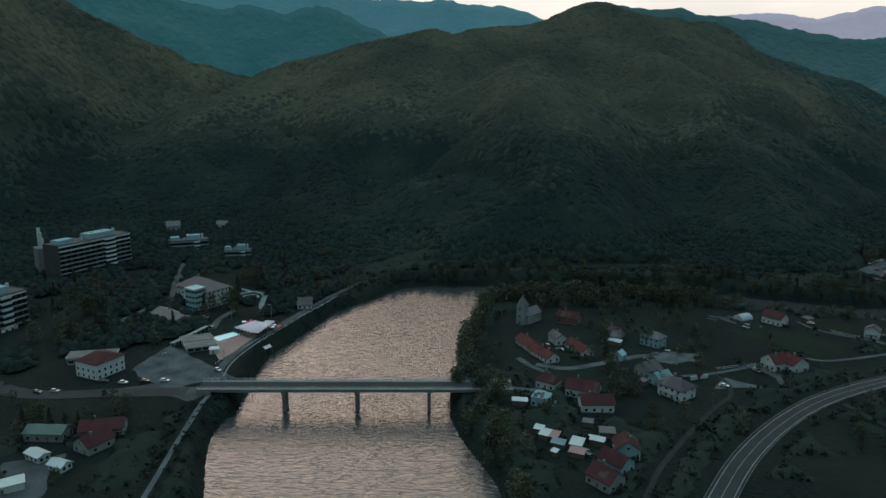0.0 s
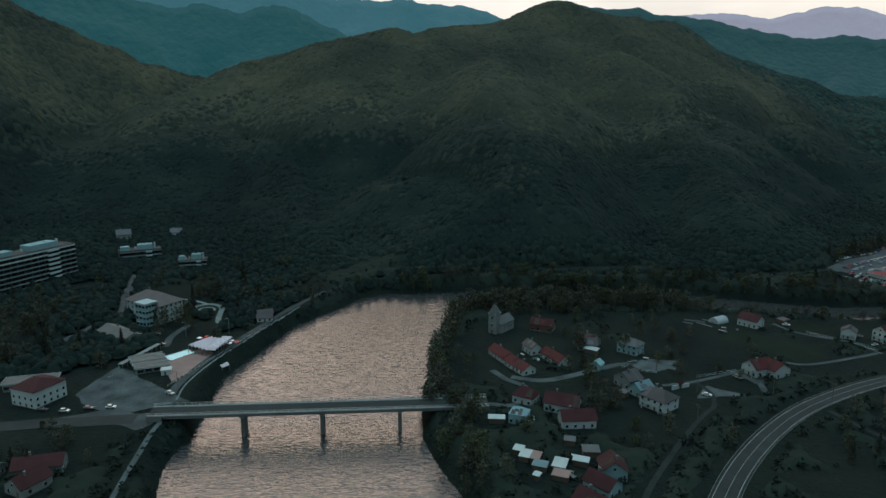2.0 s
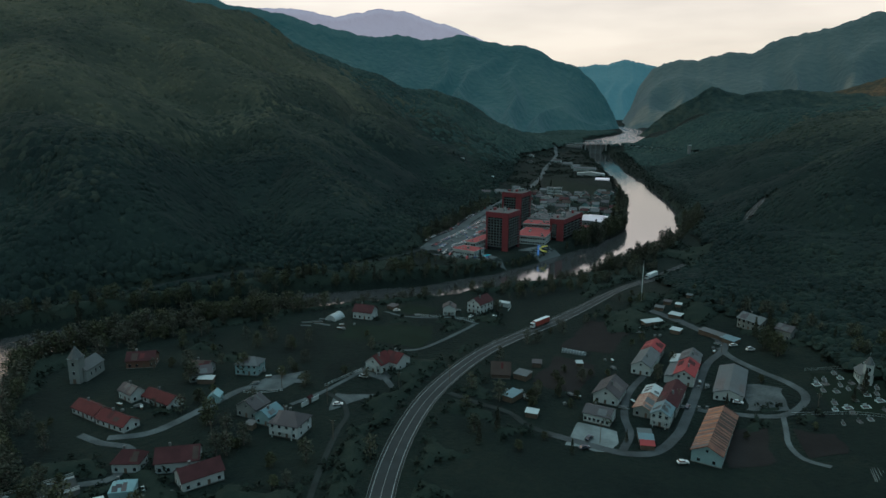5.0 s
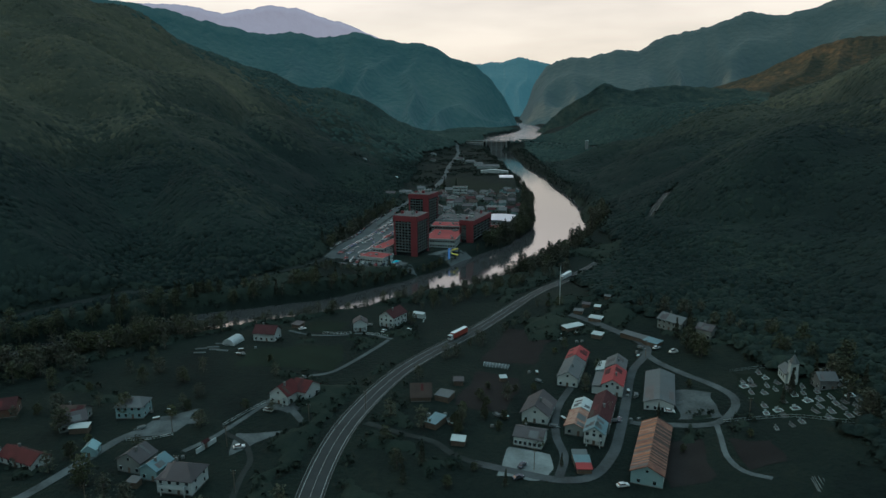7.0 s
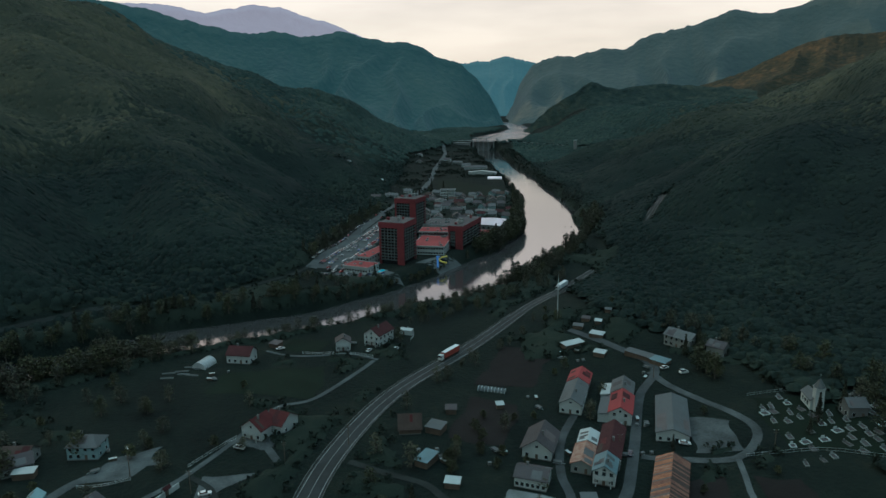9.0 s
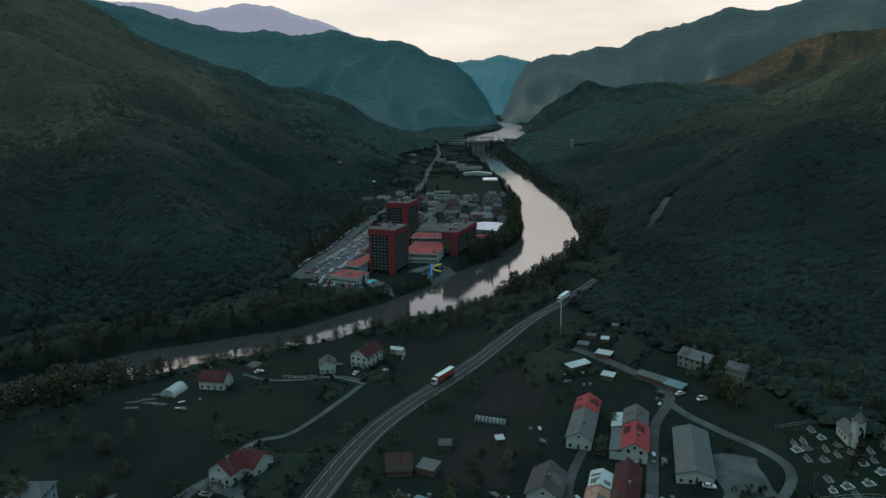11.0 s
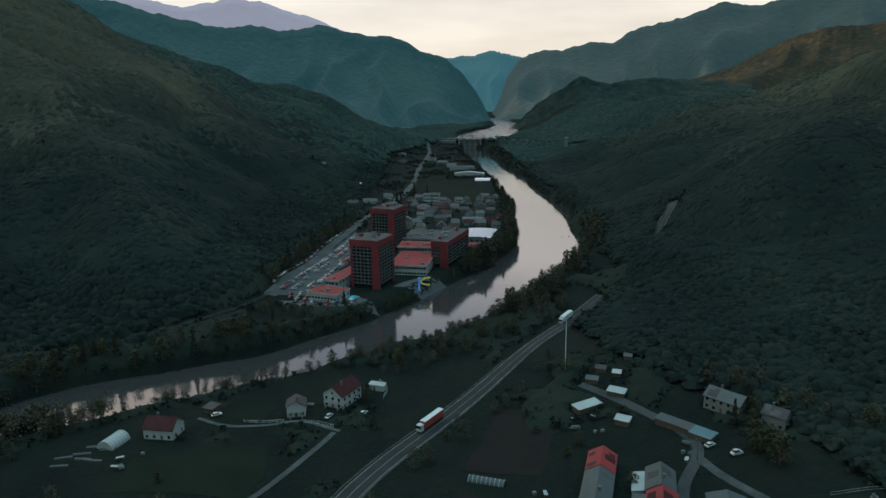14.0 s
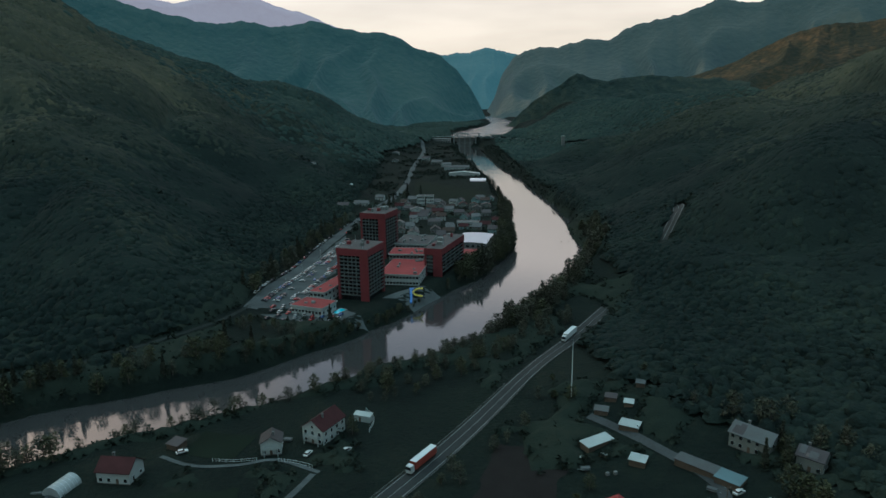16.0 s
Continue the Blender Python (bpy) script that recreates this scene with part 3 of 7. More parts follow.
def ribbon(line, inner, outer, lift, dash=0, flat=None):
    """Strip between two offsets from a line, laid on the ground."""
    ahead = np.gradient(line, axis=0)
    ahead /= np.linalg.norm(ahead, axis=1)[:, None]
    side = np.stack([ahead[:, 1], -ahead[:, 0]], -1)
    cols = max(2, int(abs(outer - inner) / 2.5) + 2)
    off = np.linspace(inner, outer, cols)
    xy = line[:, None] + side[:, None] * off[None, :, None]
    base = gz(xy[..., 0], xy[..., 1]) if flat is None else np.repeat(gz(line[:, 0], line[:, 1])[:, None], cols, 1) + flat
    v = np.concatenate([xy, base[..., None] + lift], -1).reshape(-1, 3)
    f = grid_faces(len(line), cols)[:, ::-1]
    if dash:
        f = f[(f[:, 0] // cols) % dash < dash // 2 + 1]
    return v, f


def road(name, points, width, material, label, category="road", lift=0.18):
    line = smooth_line(points)
    v, f = ribbon(line, -width / 2, width / 2, lift)
    return big_mesh(name, v, f, material, label, category, "structure")


def patch(name, corners, material, label, category, lift=0.14, kind="structure", edge=0.0):
    """A four-cornered piece of ground cover, uneven at its rim."""
    c = np.array(corners, float)
    n = int(max(np.hypot(*(c[1] - c[0])), np.hypot(*(c[3] - c[0]))) / 3) + 3
    u, w = np.meshgrid(np.linspace(0, 1, n), np.linspace(0, 1, n), indexing="ij")
    xy = (c[0] * ((1 - u) * (1 - w))[..., None] + c[1] * (u * (1 - w))[..., None] + c[2] * (u * w)[..., None] + c[3] * ((1 - u) * w)[..., None])
    if edge:
        rim = np.maximum(np.abs(u - 0.5), np.abs(w - 0.5)) * 2
        xy = xy + (rim ** 3 * edge)[..., None] * np.stack([value_noise(xy[..., 0], xy[..., 1], 9, 77), value_noise(xy[..., 0], xy[..., 1], 9, 78)], -1)
    v = np.concatenate([xy, (gz(xy[..., 0], xy[..., 1]) + lift)[..., None]], -1).reshape(-1, 3)
    f = grid_faces(n, n)
    a, b, d = v[f[0, 0]], v[f[0, 1]], v[f[0, 3]]
    if np.cross(b - a, d - a)[2] < 0:
        f = f[:, ::-1]
    return big_mesh(name, v, f, material, label, category, kind)


HIGHWAY = [(60, -140), (20, -50), (-12, 30), (-31, 90), (-41, 132), (-47, 166), (-49, 200), (-47, 233), (-41, 262), (-30, 296), (-17, 322), (1, 350), (33, 399), (67, 453), (108, 520), (150, 580), (188, 640), (206, 700), (205, 800), (190, 920), (186, 1050)]
hl = smooth_line(HIGHWAY, 3.0)
v, f = ribbon(hl, -4.6, 4.0, 0.22)
highway = big_mesh("road", v, f, M["asphalt"], "grey two-lane highway curving through the valley", "highway", "structure")
for side in (-3.95, 3.2, -0.35):
    v, f = ribbon(hl, side, side + (0.14 if side == -0.35 else 0.18), 0.26)
    big_mesh("road_marking", v, f, M["line"], "", "", "").parent = highway
for side in (-5.0, 4.4):
    v, f = ribbon(hl[40:190], side, side + 0.12, 0.75)
    w, g = ribbon(hl[40:190], side, side + 0.12, 0.45)
    rail = big_mesh("guard_rail", np.concatenate([v, w]), np.concatenate([f, g + len(v)]), M["darkconc"])
    rail.parent = highway

LANES = [
    ([(-52, 96), (-60, 118), (-66, 138), (-73, 178), (-76, 205), (-76, 216), (-82, 228), (-92, 236)], 2.2, "dirt", "dirt lane beside the highway"),
    ([(-160, 180), (-146, 188), (-137, 212), (-130, 232), (-117, 243), (-106, 246)], 4.2, "gravel", "pale village lane"),
    ([(-150, 148), (-140, 156), (-146, 174), (-160, 176), (-172, 180)], 3.4, "gravel", "pale village lane by red-roofed rows"),
    ([(-103, 222), (-95, 234), (-87, 253), (-82, 268), (-75, 290), (-61, 299), (-46, 330), (-40, 345)], 2.4, "gravel", "gravel lane past the villa"),
    ([(-82, 268), (-72, 258), (-64, 246)], 3.0, "gravel", "short gravel drive"),
    ([(-98, 359), (-84, 352), (-68, 352), (-55, 355), (-38, 346)], 1.8, "gravel", "pale track before riverside houses"),
    ([(90, 318), (94, 303), (102, 286), (109, 273), (112.5, 262), (111.5, 254), (106, 246), (99, 241), (90, 241.5), (80, 245), (68, 249)], 3.4, "gravel", "pale looping lane on the slope"),
    ([(5, 216), (18, 211), (34, 206), (46, 209), (56, 224), (62, 240), (69, 262), (80, 297), (93, 322), (78, 352), (62, 372)], 4.0, "paving", "village street of worn concrete"),
    ([(34, 207), (38, 222), (37, 238), (41, 262), (53, 290)], 3.2, "paving", "narrow yard lane"),
    ([(-38, 246), (-24, 238), (-10, 231), (-3, 222), (8, 214)], 3.0, "dirt", "dirt track to the yards"),
    ([(99, 240), (97, 229), (95, 218), (97, 208), (104, 202)], 2.0, "gravel", "track below the cemetery"),
    ([(-172, -11), (-200, 11), (-227, 33), (-236, 42)], 2.0, "gravel", "pale riverside path"),
    ([(-372, 48), (-388, 72), (-400, 92), (-440, 112), (-485, 138)], 6.0, "paving", "town street"),
    ([(-251, 56), (-265, 68), (-283, 92), (-298, 117), (-315, 146), (-334, 180)], 0.9, "pale_concrete", "pale kerb wall along the quay"),
    ([(-253.5, 53.5), (-267.5, 65.5), (-286, 90), (-301, 115), (-318, 144), (-337, 178), (-352, 214)], 4.0, "paving", "grey quay promenade along the bank"),
    ([(-350, 214), (-352, 250), (-300, 332), (-230, 408), (-165, 452), (-122, 496), (-106, 530)], 2.6, "dirt", "dim road along the wooded bank"),
    ([(-107, 522), (-98, 600), (-91, 680), (-80, 760), (-70, 835), (-56, 900), (-43, 962), (-34, 1100), (-30, 1260), (-22, 1420), (-15, 1565), (-20, 1700)], 8.5, "car_park", "grey town street below the wooded hill"),
    ([(122, 1797), (200, 1714), (290, 1560), (335, 1505)], 5.0, "pale_concrete", "pale track on the dam's bank"),
    ([(-377, 127), (-383, 134), (-381, 143), (-370, 144), (-360, 138), (-350, 131), (-340, 126), (-333, 129)], 3.4, "pale_concrete", "pale winding park path"),
    ([(-416, 131), (-403, 136), (-391, 140), (-382, 141)], 2.6, "pale_concrete", "pale park path"),
    ([(-376, 132), (-371, 130), (-365, 133), (-369, 139), (-376, 138), (-376, 132)], 1.6, "pale_concrete", "pale path round a park bed"),
    ([(-322, 84), (-326, 87), (-337, 95), (-350, 112)], 4.0, "paving", "paved drive to the sanatorium"),
    ([(-460, -60), (-380, -40), (-300, -22), (-268, 10), (-246, 36)], 9.0, "asphalt", "town street leading to the bridge"),
]
for pts, width, mat, label in LANES:
    road("road", pts, width, M[mat], label, "lane")

for corners, mat, label, cat in [
    ([(-272, 12), (-236, 32), (-238, 48), (-262, 34)], "paving", "concrete square at the bridge head", "square"),
    ([(-290, 26), (-258, 30), (-246, 60), (-312, 56)], "gravel", "worn gravel lot beside the river", "lot"),
    ([(-304, 72), (-272, 64), (-288, 97), (-304, 97)], "pinkpave", "pink paved pool terrace", "terrace"),
    ([(-106, 524), (-80, 528), (-60, 690), (-78, 738)], "car_park", "hotel car park", "car park"),
    ([(-98, 514), (-62, 497), (-34, 512), (-56, 530)], "car_park", "hotel forecourt", "car park"),
    ([(-30, 548), (-10, 545), (14, 578), (-8, 576)], "car_park", "paved hotel pool deck", "terrace"),
    ([(-22, 950), (58, 914), (72, 1000), (-20, 1110)], "lawn", "wide mown sports field", "field"),
    ([(-86, 218), (-74, 234), (-70, 238), (-88, 236)], "gravel", "gravel turning place", "yard"),
    ([(-128, 232), (-112, 238), (-108, 258), (-122, 250)], "gravel", "gravel yard", "yard"),
    ([(-88, 262), (-72, 252), (-66, 258), (-76, 268)], "gravel", "villa forecourt", "yard"),
    ([(14, 206), (32, 206), (32, 224), (18, 228)], "pale_concrete", "pale concrete yard", "yard"),
    ([(86, 248), (102, 246), (106, 266), (92, 274)], "gravel", "gravel yard beside the hall", "yard"),
    ([(99, 228), (113, 226), (111, 210), (98, 208)], "soil", "dug reddish garden bed", "field"),
    ([(72, 232), (92, 234), (88, 206), (72, 204)], "soil", "dark dug field beside the barn", "field"),
    ([(-2, 262), (20, 258), (28, 292), (8, 300)], "soil", "tilled reddish garden plot", "field"),
    ([(10, 314), (34, 308), (52, 350), (26, 362)], "soil", "tilled reddish garden plot", "field"),
    ([(-60, 300), (-112, 306), (-108, 330), (-62, 336)], "lawn", "meadow before the riverside houses", "field"),
    ([(-70, 356), (-92, 362), (-86, 378), (-66, 374)], "lawn", "hedged garden lawn", "garden"),
    ([(-230, -40), (-196, -60), (-190, -40), (-222, -20)], "paving", "yard of the works", "yard"),
    ([(-375, 118), (-345, 126), (-360, 152), (-385, 146)], "lawn", "park lawn with a round bed", "garden"),
    ([(120, 282), (150, 272), (150, 228), (118, 244)], "lawn", "cemetery ground", "cemetery"),
]:
    patch("ground_cover", corners, M[mat], label, cat, 0.12, "structure", 2.2 if mat != "pinkpave" else 0.0)


# ---- bridge ----
def bridge(start, end, z):
    s, e = Vector((*start, z)), Vector((*end, z))
    length = (e - s).length
    ang = math.degrees(math.atan2(e.y - s.y, e.x - s.x))
    t = thing("bridge", "long grey concrete road bridge on slender piers across the river", "bridge", at=pose(*start, z, 0, 0, ang))
    part("deck", boxes((-4, -5.2, -0.5, length + 4, 5.2, 0.0)), M["darkconc"], t)
    part("girder", boxes((-2, -3.6, -2.0, length + 2, -2.6, -0.5)), M["concrete"], t)
    part("girder", boxes((-2, 2.6, -2.0, length + 2, 3.6, -0.5)), M["concrete"], t)
    part("girder", boxes((-2, -0.5, -2.0, length + 2, 0.5, -0.5)), M["concrete"], t)
    part("roadway", boxes((-4, -3.6, 0.0, length + 4, 3.6, 0.06)), M["asphalt"], t)
    for y in (-5.2, 3.7):
        part("footway", boxes((-4, y, 0.0, length + 4, y + 1.5, 0.22)), M["concrete"], t)
    for y in (-5.1, 5.0):
        bm = bmesh.new()
        for h in (0.55, 1.1):
            box(bm, -4, y, h + 0.14, length + 4, y + 0.12, h + 0.26)
        rail = part("railing", bm, M["metal"], t)
        for k in range(int(length / 3) + 1):
            part("post", boxes((k * 3 - 0.08, y - 0.02, 0.2, k * 3 + 0.08, y + 0.14, 1.4)), M["metal"], rail)
    for k in range(3):
        x = length * (0.255 + 0.245 * k)
        bm = bmesh.new()
        prism(bm, [(x - 0.8, -3.2), (x, -4.0), (x + 0.8, -3.2), (x + 0.8, 3.2), (x, 4.0), (x - 0.8, 3.2)], -z - 4, -2.6)
        part("pier", bm, M["darkconc"], t)
        part("pier_cap", boxes((x - 1.0, -4.2, -2.7, x + 1.0, 4.2, -2.0)), M["concrete"], t)
    for x in (-4, length - 2):
        part("abutment", boxes((x, -5.2, -z + 1, x + 6, 5.2, -0.5)), M["darkconc"], t)
    return t


bridge((-240.5, 44.0), (-150.5, 144.5), 11.2)


# ---- houses ----
def roof_bm(w, d, eave, rise, over, thick=0.25, hip=0.0, along_x=True):
    """Two slopes (and two hips) as one shell with thickness; the ridge runs along x or along y."""
    bm = bmesh.new()
    if not along_x:
        w, d = d, w
    x0, x1, y0, y1, ym = -over, w + over, -over, d + over, d / 2
    drop = rise * over / (d / 2)
    h = min(hip, w / 2 - 0.2)
    lows = [(x0, y0), (x1, y0), (x1, y1), (x0, y1)]
    r0, r1 = (x0 + (h + over if h else 0), ym), (x1 - (h + over if h else 0), ym)
    for dz in (0.0, thick):
        l = [bm.verts.new((x, y, eave - drop + dz)) for x, y in lows]
        p, q = (bm.verts.new((*r, eave + rise + dz)) for r in (r0, r1))
        turn = 1 if dz else -1
        for face in ((l[0], l[1], q, p), (l[2], l[3], p, q)):
            bm.faces.new(face[::turn])
        if h:
            for face in ((l[1], l[2], q), (l[3], l[0], p)):
                bm.faces.new(face[::turn])
        if dz == 0.0:
            first = l, p, q
    l0, p0, q0 = first
    rim0, rim1 = ([l0[0], l0[1], q0, l0[2], l0[3], p0], [l[0], l[1], q, l[2], l[3], p]) if not h else (l0, l)
    for k in range(len(rim0)):
        j = (k + 1) % len(rim0)
        bm.faces.new((rim0[k], rim0[j], rim1[j], rim1[k]))
    if not along_x:
        for v in bm.verts:
            v.co.x, v.co.y = v.co.y, v.co.x
        bmesh.ops.reverse_faces(bm, faces=bm.faces)
    return bm


def window_bm(w=1.1, h=1.3):
    """Frame with the pane sunk into it, facing -y, middle at the origin."""
    bm = bmesh.new()
    box(bm, -w / 2, -0.1, -h / 2, w / 2, 0.0, h / 2, 1)
    front = min(bm.faces, key=lambda f: f.calc_center_median().y)
    bmesh.ops.inset_region(bm, faces=[front], thickness=0.1, depth=-0.05)
    front.material_index = 0
    return bm


WINDOWS = {}


def window(parent, x, y, z, turn=0, w=1.1, h=1.3, name="window"):
    if (w, h) not in WINDOWS:
        bm = window_bm(w, h)
        me = bpy.data.meshes.new("window")
        bm.to_mesh(me)
        bm.free()
        me.materials.append(M["glass"])
        me.materials.append(M["frame"])
        WINDOWS[w, h] = me
    ob = new(name, WINDOWS[w, h])
    ob.parent = parent
    ob.matrix_basis = pose(x, y, z, 0, 0, turn)
    return ob


def building_base(x, y, ang, w, d):
    c, s = math.cos(radians(ang)), math.sin(radians(ang))
    return min(float(gz(np.float64(x + c * i - s * j), np.float64(y + s * i + c * j))) for i in (0, w / 2, w) for j in (0, d / 2, d))


def house(label, corner, ang, w, d, eave, rise, wall="white", roof="tile_dark", along_x=True, hip=0.0, cols=3, name="house", category="house", chimney=True, over=0.5, side_cols=2, door=True, group="houses of the village", balcony=False, lean_to=None, patches=0):
    """corner: its base corner where the front, running at ang degrees, begins; the depth lies to the front's left."""
    z = building_base(*corner, ang, w, d)
    t = thing(name, label, category, group, pose(*corner, z, 0, 0, ang))
    top = eave + rise
    bm = bmesh.new()
    box(bm, 0, 0, -1.2, w, d, eave)
    if not hip:
        if along_x:
            ends = [[(x, 0, eave), (x, d, eave), (x, d / 2, top)] for x in (0.0, w)]
        else:
            ends = [[(0, y, eave), (w, y, eave), (w / 2, y, top)] for y in (0.0, d)]
        a, b = [[bm.verts.new(p) for p in tri] for tri in ends]
        for k in range(3):
            bm.faces.new((a[k], a[(k + 1) % 3], b[(k + 1) % 3], b[k]))
        bm.faces.new(a)
        bm.faces.new(b[::-1])
        bmesh.ops.recalc_face_normals(bm, faces=bm.faces)
    part("wall", bm, M[wall], t)
    part("plinth", boxes((-0.05, -0.05, -1.2, w + 0.05, d + 0.05, 0.4)), M["darkconc"], t)
    part("roof", roof_bm(w, d, eave, rise, over, 0.22, hip, along_x), M[roof], t)
    if patches:
        g = random.Random(int(corner[0] * 13 + corner[1] * 7))
        run, span = (w, d / 2) if along_x else (d, w / 2)
        for k in range(patches):
            length, wide = g.uniform(0.12, 0.35) * run, g.uniform(0.3, 0.95)
            a0, low = g.uniform(0, run - length), g.uniform(0, 1 - wide) if g.random() < 0.5 else 0.0
            far_side = g.random() < 0.35
            bm = bmesh.new()
            ring = []
            for u, c in ((a0, low), (a0 + length, low), (a0 + length, low + wide), (a0, low + wide)):
                across = c * span
                zz = eave + rise * c + 0.235 + 0.004 * k
                across = 2 * span - across if far_side else across
                ring.append((u, across, zz) if along_x else (across, u, zz))
            lowv, highv = [bm.verts.new(p) for p in ring], [bm.verts.new((p[0], p[1], p[2] + 0.05)) for p in ring]
            bm.faces.new(highv)
            bm.faces.new(lowv[::-1])
            for i in range(4):
                bm.faces.new((lowv[i], lowv[(i + 1) % 4], highv[(i + 1) % 4], highv[i]))
            bmesh.ops.recalc_face_normals(bm, faces=bm.faces)
            part("roof_patch", bm, M[g.choice(["tile_dark", "tile_brown", "tile_red"] if "tile" in roof or "red" in roof else ["roof_grey", "roof_dark", "roof_brown"])], t)
    storeys = max(1, int((eave + 0.6) / 2.9))
    for k in range(storeys):
        zw = 1.6 + 2.85 * k
        for c in range(cols):
            x = w * (c + 0.5) / cols
            if k == 0 and door and c == cols // 2:
                part("door", boxes((x - 0.5, -0.07, 0.05, x + 0.5, 0.0, 2.1)), M["wood"], t)
            else:
                window(t, x, 0, zw)
        for c in range(side_cols):
            y = d * (c + 0.5) / side_cols
            window(t, w, y, zw, 90)
            window(t, 0, y, zw, -90)
    if not hip and not along_x and rise > 2.2:
        window(t, w / 2, 0, eave + 0.7, 0, 0.9, 0.9)
    if chimney:
        cx, cy = (w * 0.3, d * 0.62) if along_x else (w * 0.62, d * 0.35)
        c = part("chimney", boxes((cx - 0.35, cy - 0.35, eave, cx + 0.35, cy + 0.35, top + 0.9), (cx - 0.45, cy - 0.45, top + 0.9, cx + 0.45, cy + 0.45, top + 1.05)), M["darkconc"], t)
    if balcony:
        part("balcony", boxes((w * 0.15, -1.4, 2.75, w * 0.85, 0, 2.95), (w * 0.15, -1.4, 2.95, w * 0.85, -1.3, 3.9), (w * 0.15, -1.3, 2.95, w * 0.15 + 0.1, 0, 3.9), (w * 0.85 - 0.1, -1.3, 2.95, w * 0.85, 0, 3.9)), M["white"], t)
        for x in (w * 0.15, w * 0.85 - 0.3):
            part("post", boxes((x, -1.4, -0.5, x + 0.3, -1.1, 2.75)), M["white"], t)
    if lean_to:
        lw, lh, lm = lean_to
        bm = bmesh.new()
        v = [bm.verts.new(p) for p in ((-lw, 0.6, lh), (0.1, 0.6, lh + 0.9), (0.1, d - 0.6, lh + 0.9), (-lw, d - 0.6, lh), (-lw, 0.6, lh - 0.2), (0.1, 0.6, lh + 0.7), (0.1, d - 0.6, lh + 0.7), (-lw, d - 0.6, lh - 0.2))]
        for q in ((0, 1, 2, 3), (7, 6, 5, 4), (0, 4, 5, 1), (1, 5, 6, 2), (2, 6, 7, 3), (3, 7, 4, 0)):
            bm.faces.new([v[k] for k in q])
        part("lean_to_roof", bm, M[lm], t)
        part("lean_to_wall", boxes((-lw + 0.2, 0.8, -1, -0.02, d - 0.8, lh - 0.22)), M[wall], t)
    return t


def shed(label, corner, ang, w, d, h=2.3, roof="roof_grey", wall="wood", fall=0.5, name="shed", group="garden sheds"):
    z = building_base(*corner, ang, w, d)
    t = thing(name, label, "shed", group, pose(*corner, z, 0, 0, ang))
    part("wall", boxes((0, 0, -1, w, d, h)), M[wall], t)
    bm = bmesh.new()
    o = 0.3
    v = [bm.verts.new(p) for p in ((-o, -o, h), (w + o, -o, h), (w + o, d + o, h + fall), (-o, d + o, h + fall), (-o, -o, h + 0.12), (w + o, -o, h + 0.12), (w + o, d + o, h + fall + 0.12), (-o, d + o, h + fall + 0.12))]
    for q in ((3, 2, 1, 0), (4, 5, 6, 7), (0, 1, 5, 4), (1, 2, 6, 5), (2, 3, 7, 6), (3, 0, 4, 7)):
        bm.faces.new([v[k] for k in q])
    part("roof", bm, M[roof], t)
    part("door", boxes((w * 0.3, -0.05, 0, w * 0.3 + 0.9, 0.0, 1.9)), M["wood"], t)
    return t


# the settlement below the eastern slope
barn = house("long barn with a rusted corrugated roof and pale blue gable", (58.2, 206.0), -20, 10.6, 38, 4.8, 2.6, "teal_wall", "rust", False, cols=2, side_cols=5, name="barn", category="barn", chimney=False, door=False)
sheets = random.Random(3)
for side in (0, 1):
    for k in range(44):
        bm = bmesh.new()
        y0, y1 = -0.45 + k * 0.886, -0.45 + k * 0.886 + 0.83
        e, m = (-0.5, 5.3) if side == 0 else (11.1, 5.3)
        z0, z1 = 4.8 - 2.6 * 0.5 / 5.3, 7.4
        v = [bm.verts.new(p) for p in ((e, y0, z0 + 0.26), (m, y0, z1 + 0.26), (m, y1, z1 + 0.26), (e, y1, z0 + 0.26), (e, y0, z0 + 0.32), (m, y0, z1 + 0.32), (m, y1, z1 + 0.32), (e, y1, z0 + 0.32))]
        for q in ((3, 2, 1, 0), (4, 5, 6, 7), (0, 1, 5, 4), (1, 2, 6, 5), (2, 3, 7, 6), (3, 0, 4, 7)):
            bm.faces.new([v[i] for i in q])
        bmesh.ops.recalc_face_normals(bm, faces=bm.faces)
        part("roof_sheet", bm, M[sheets.choice(["rust_bright", "rust", "rust_pale", "rust_bright", "roof_brown"])] if side == 0 else M[sheets.choice(["rust", "rust", "tile_brown"])], barn)
hall = house("long grey hall with strip windows under sheet roofing", (76.0, 259.0), -16, 11.8, 33, 3.8, 2.0, "white", "roof_grey", False, cols=4, side_cols=6, name="hall", category="hall", chimney=False, door=False, patches=5)
house("long white house with a red metal roof", (61.5, 274.5), -17, 8.8, 18, 5.2, 2.6, "white", "hotel_redroof", False, cols=2, side_cols=4, lean_to=(4.5, 3.4, "roof_grey"), patches=2)
house("white house behind with a pale sheet roof", (66.5, 292.5), -17, 8.8, 13, 5.2, 2.6, "white", "roof_grey", False, cols=2, side_cols=3, lean_to=(4.5, 3.4, "roof_tin"), patches=4)
house("pale house under a worn grey slate roof", (43.5, 284.5), -18, 9.0, 22, 4.6, 2.6, "white", "roof_grey", False, cols=3, side_cols=4, patches=2)
house("annex with a bright red tiled roof", (50.4, 305.8), -18, 9.0, 12, 4.6, 2.7, "grey_wall", "hotel_redroof", False, cols=3, side_cols=2, chimney=False, patches=4)
house("white two-storey house with a teal metal roof", (46.6, 231.6), -18, 7.4, 10, 5.2, 2.3, "white", "roof_teal", False, cols=3, balcony=True, patches=5)
house("dark-roofed long house behind the teal roof", (50.0, 242.0), -18, 8.0, 24, 4.8, 2.6, "cream", "tile_dark", False, cols=2, side_cols=4, patches=2)
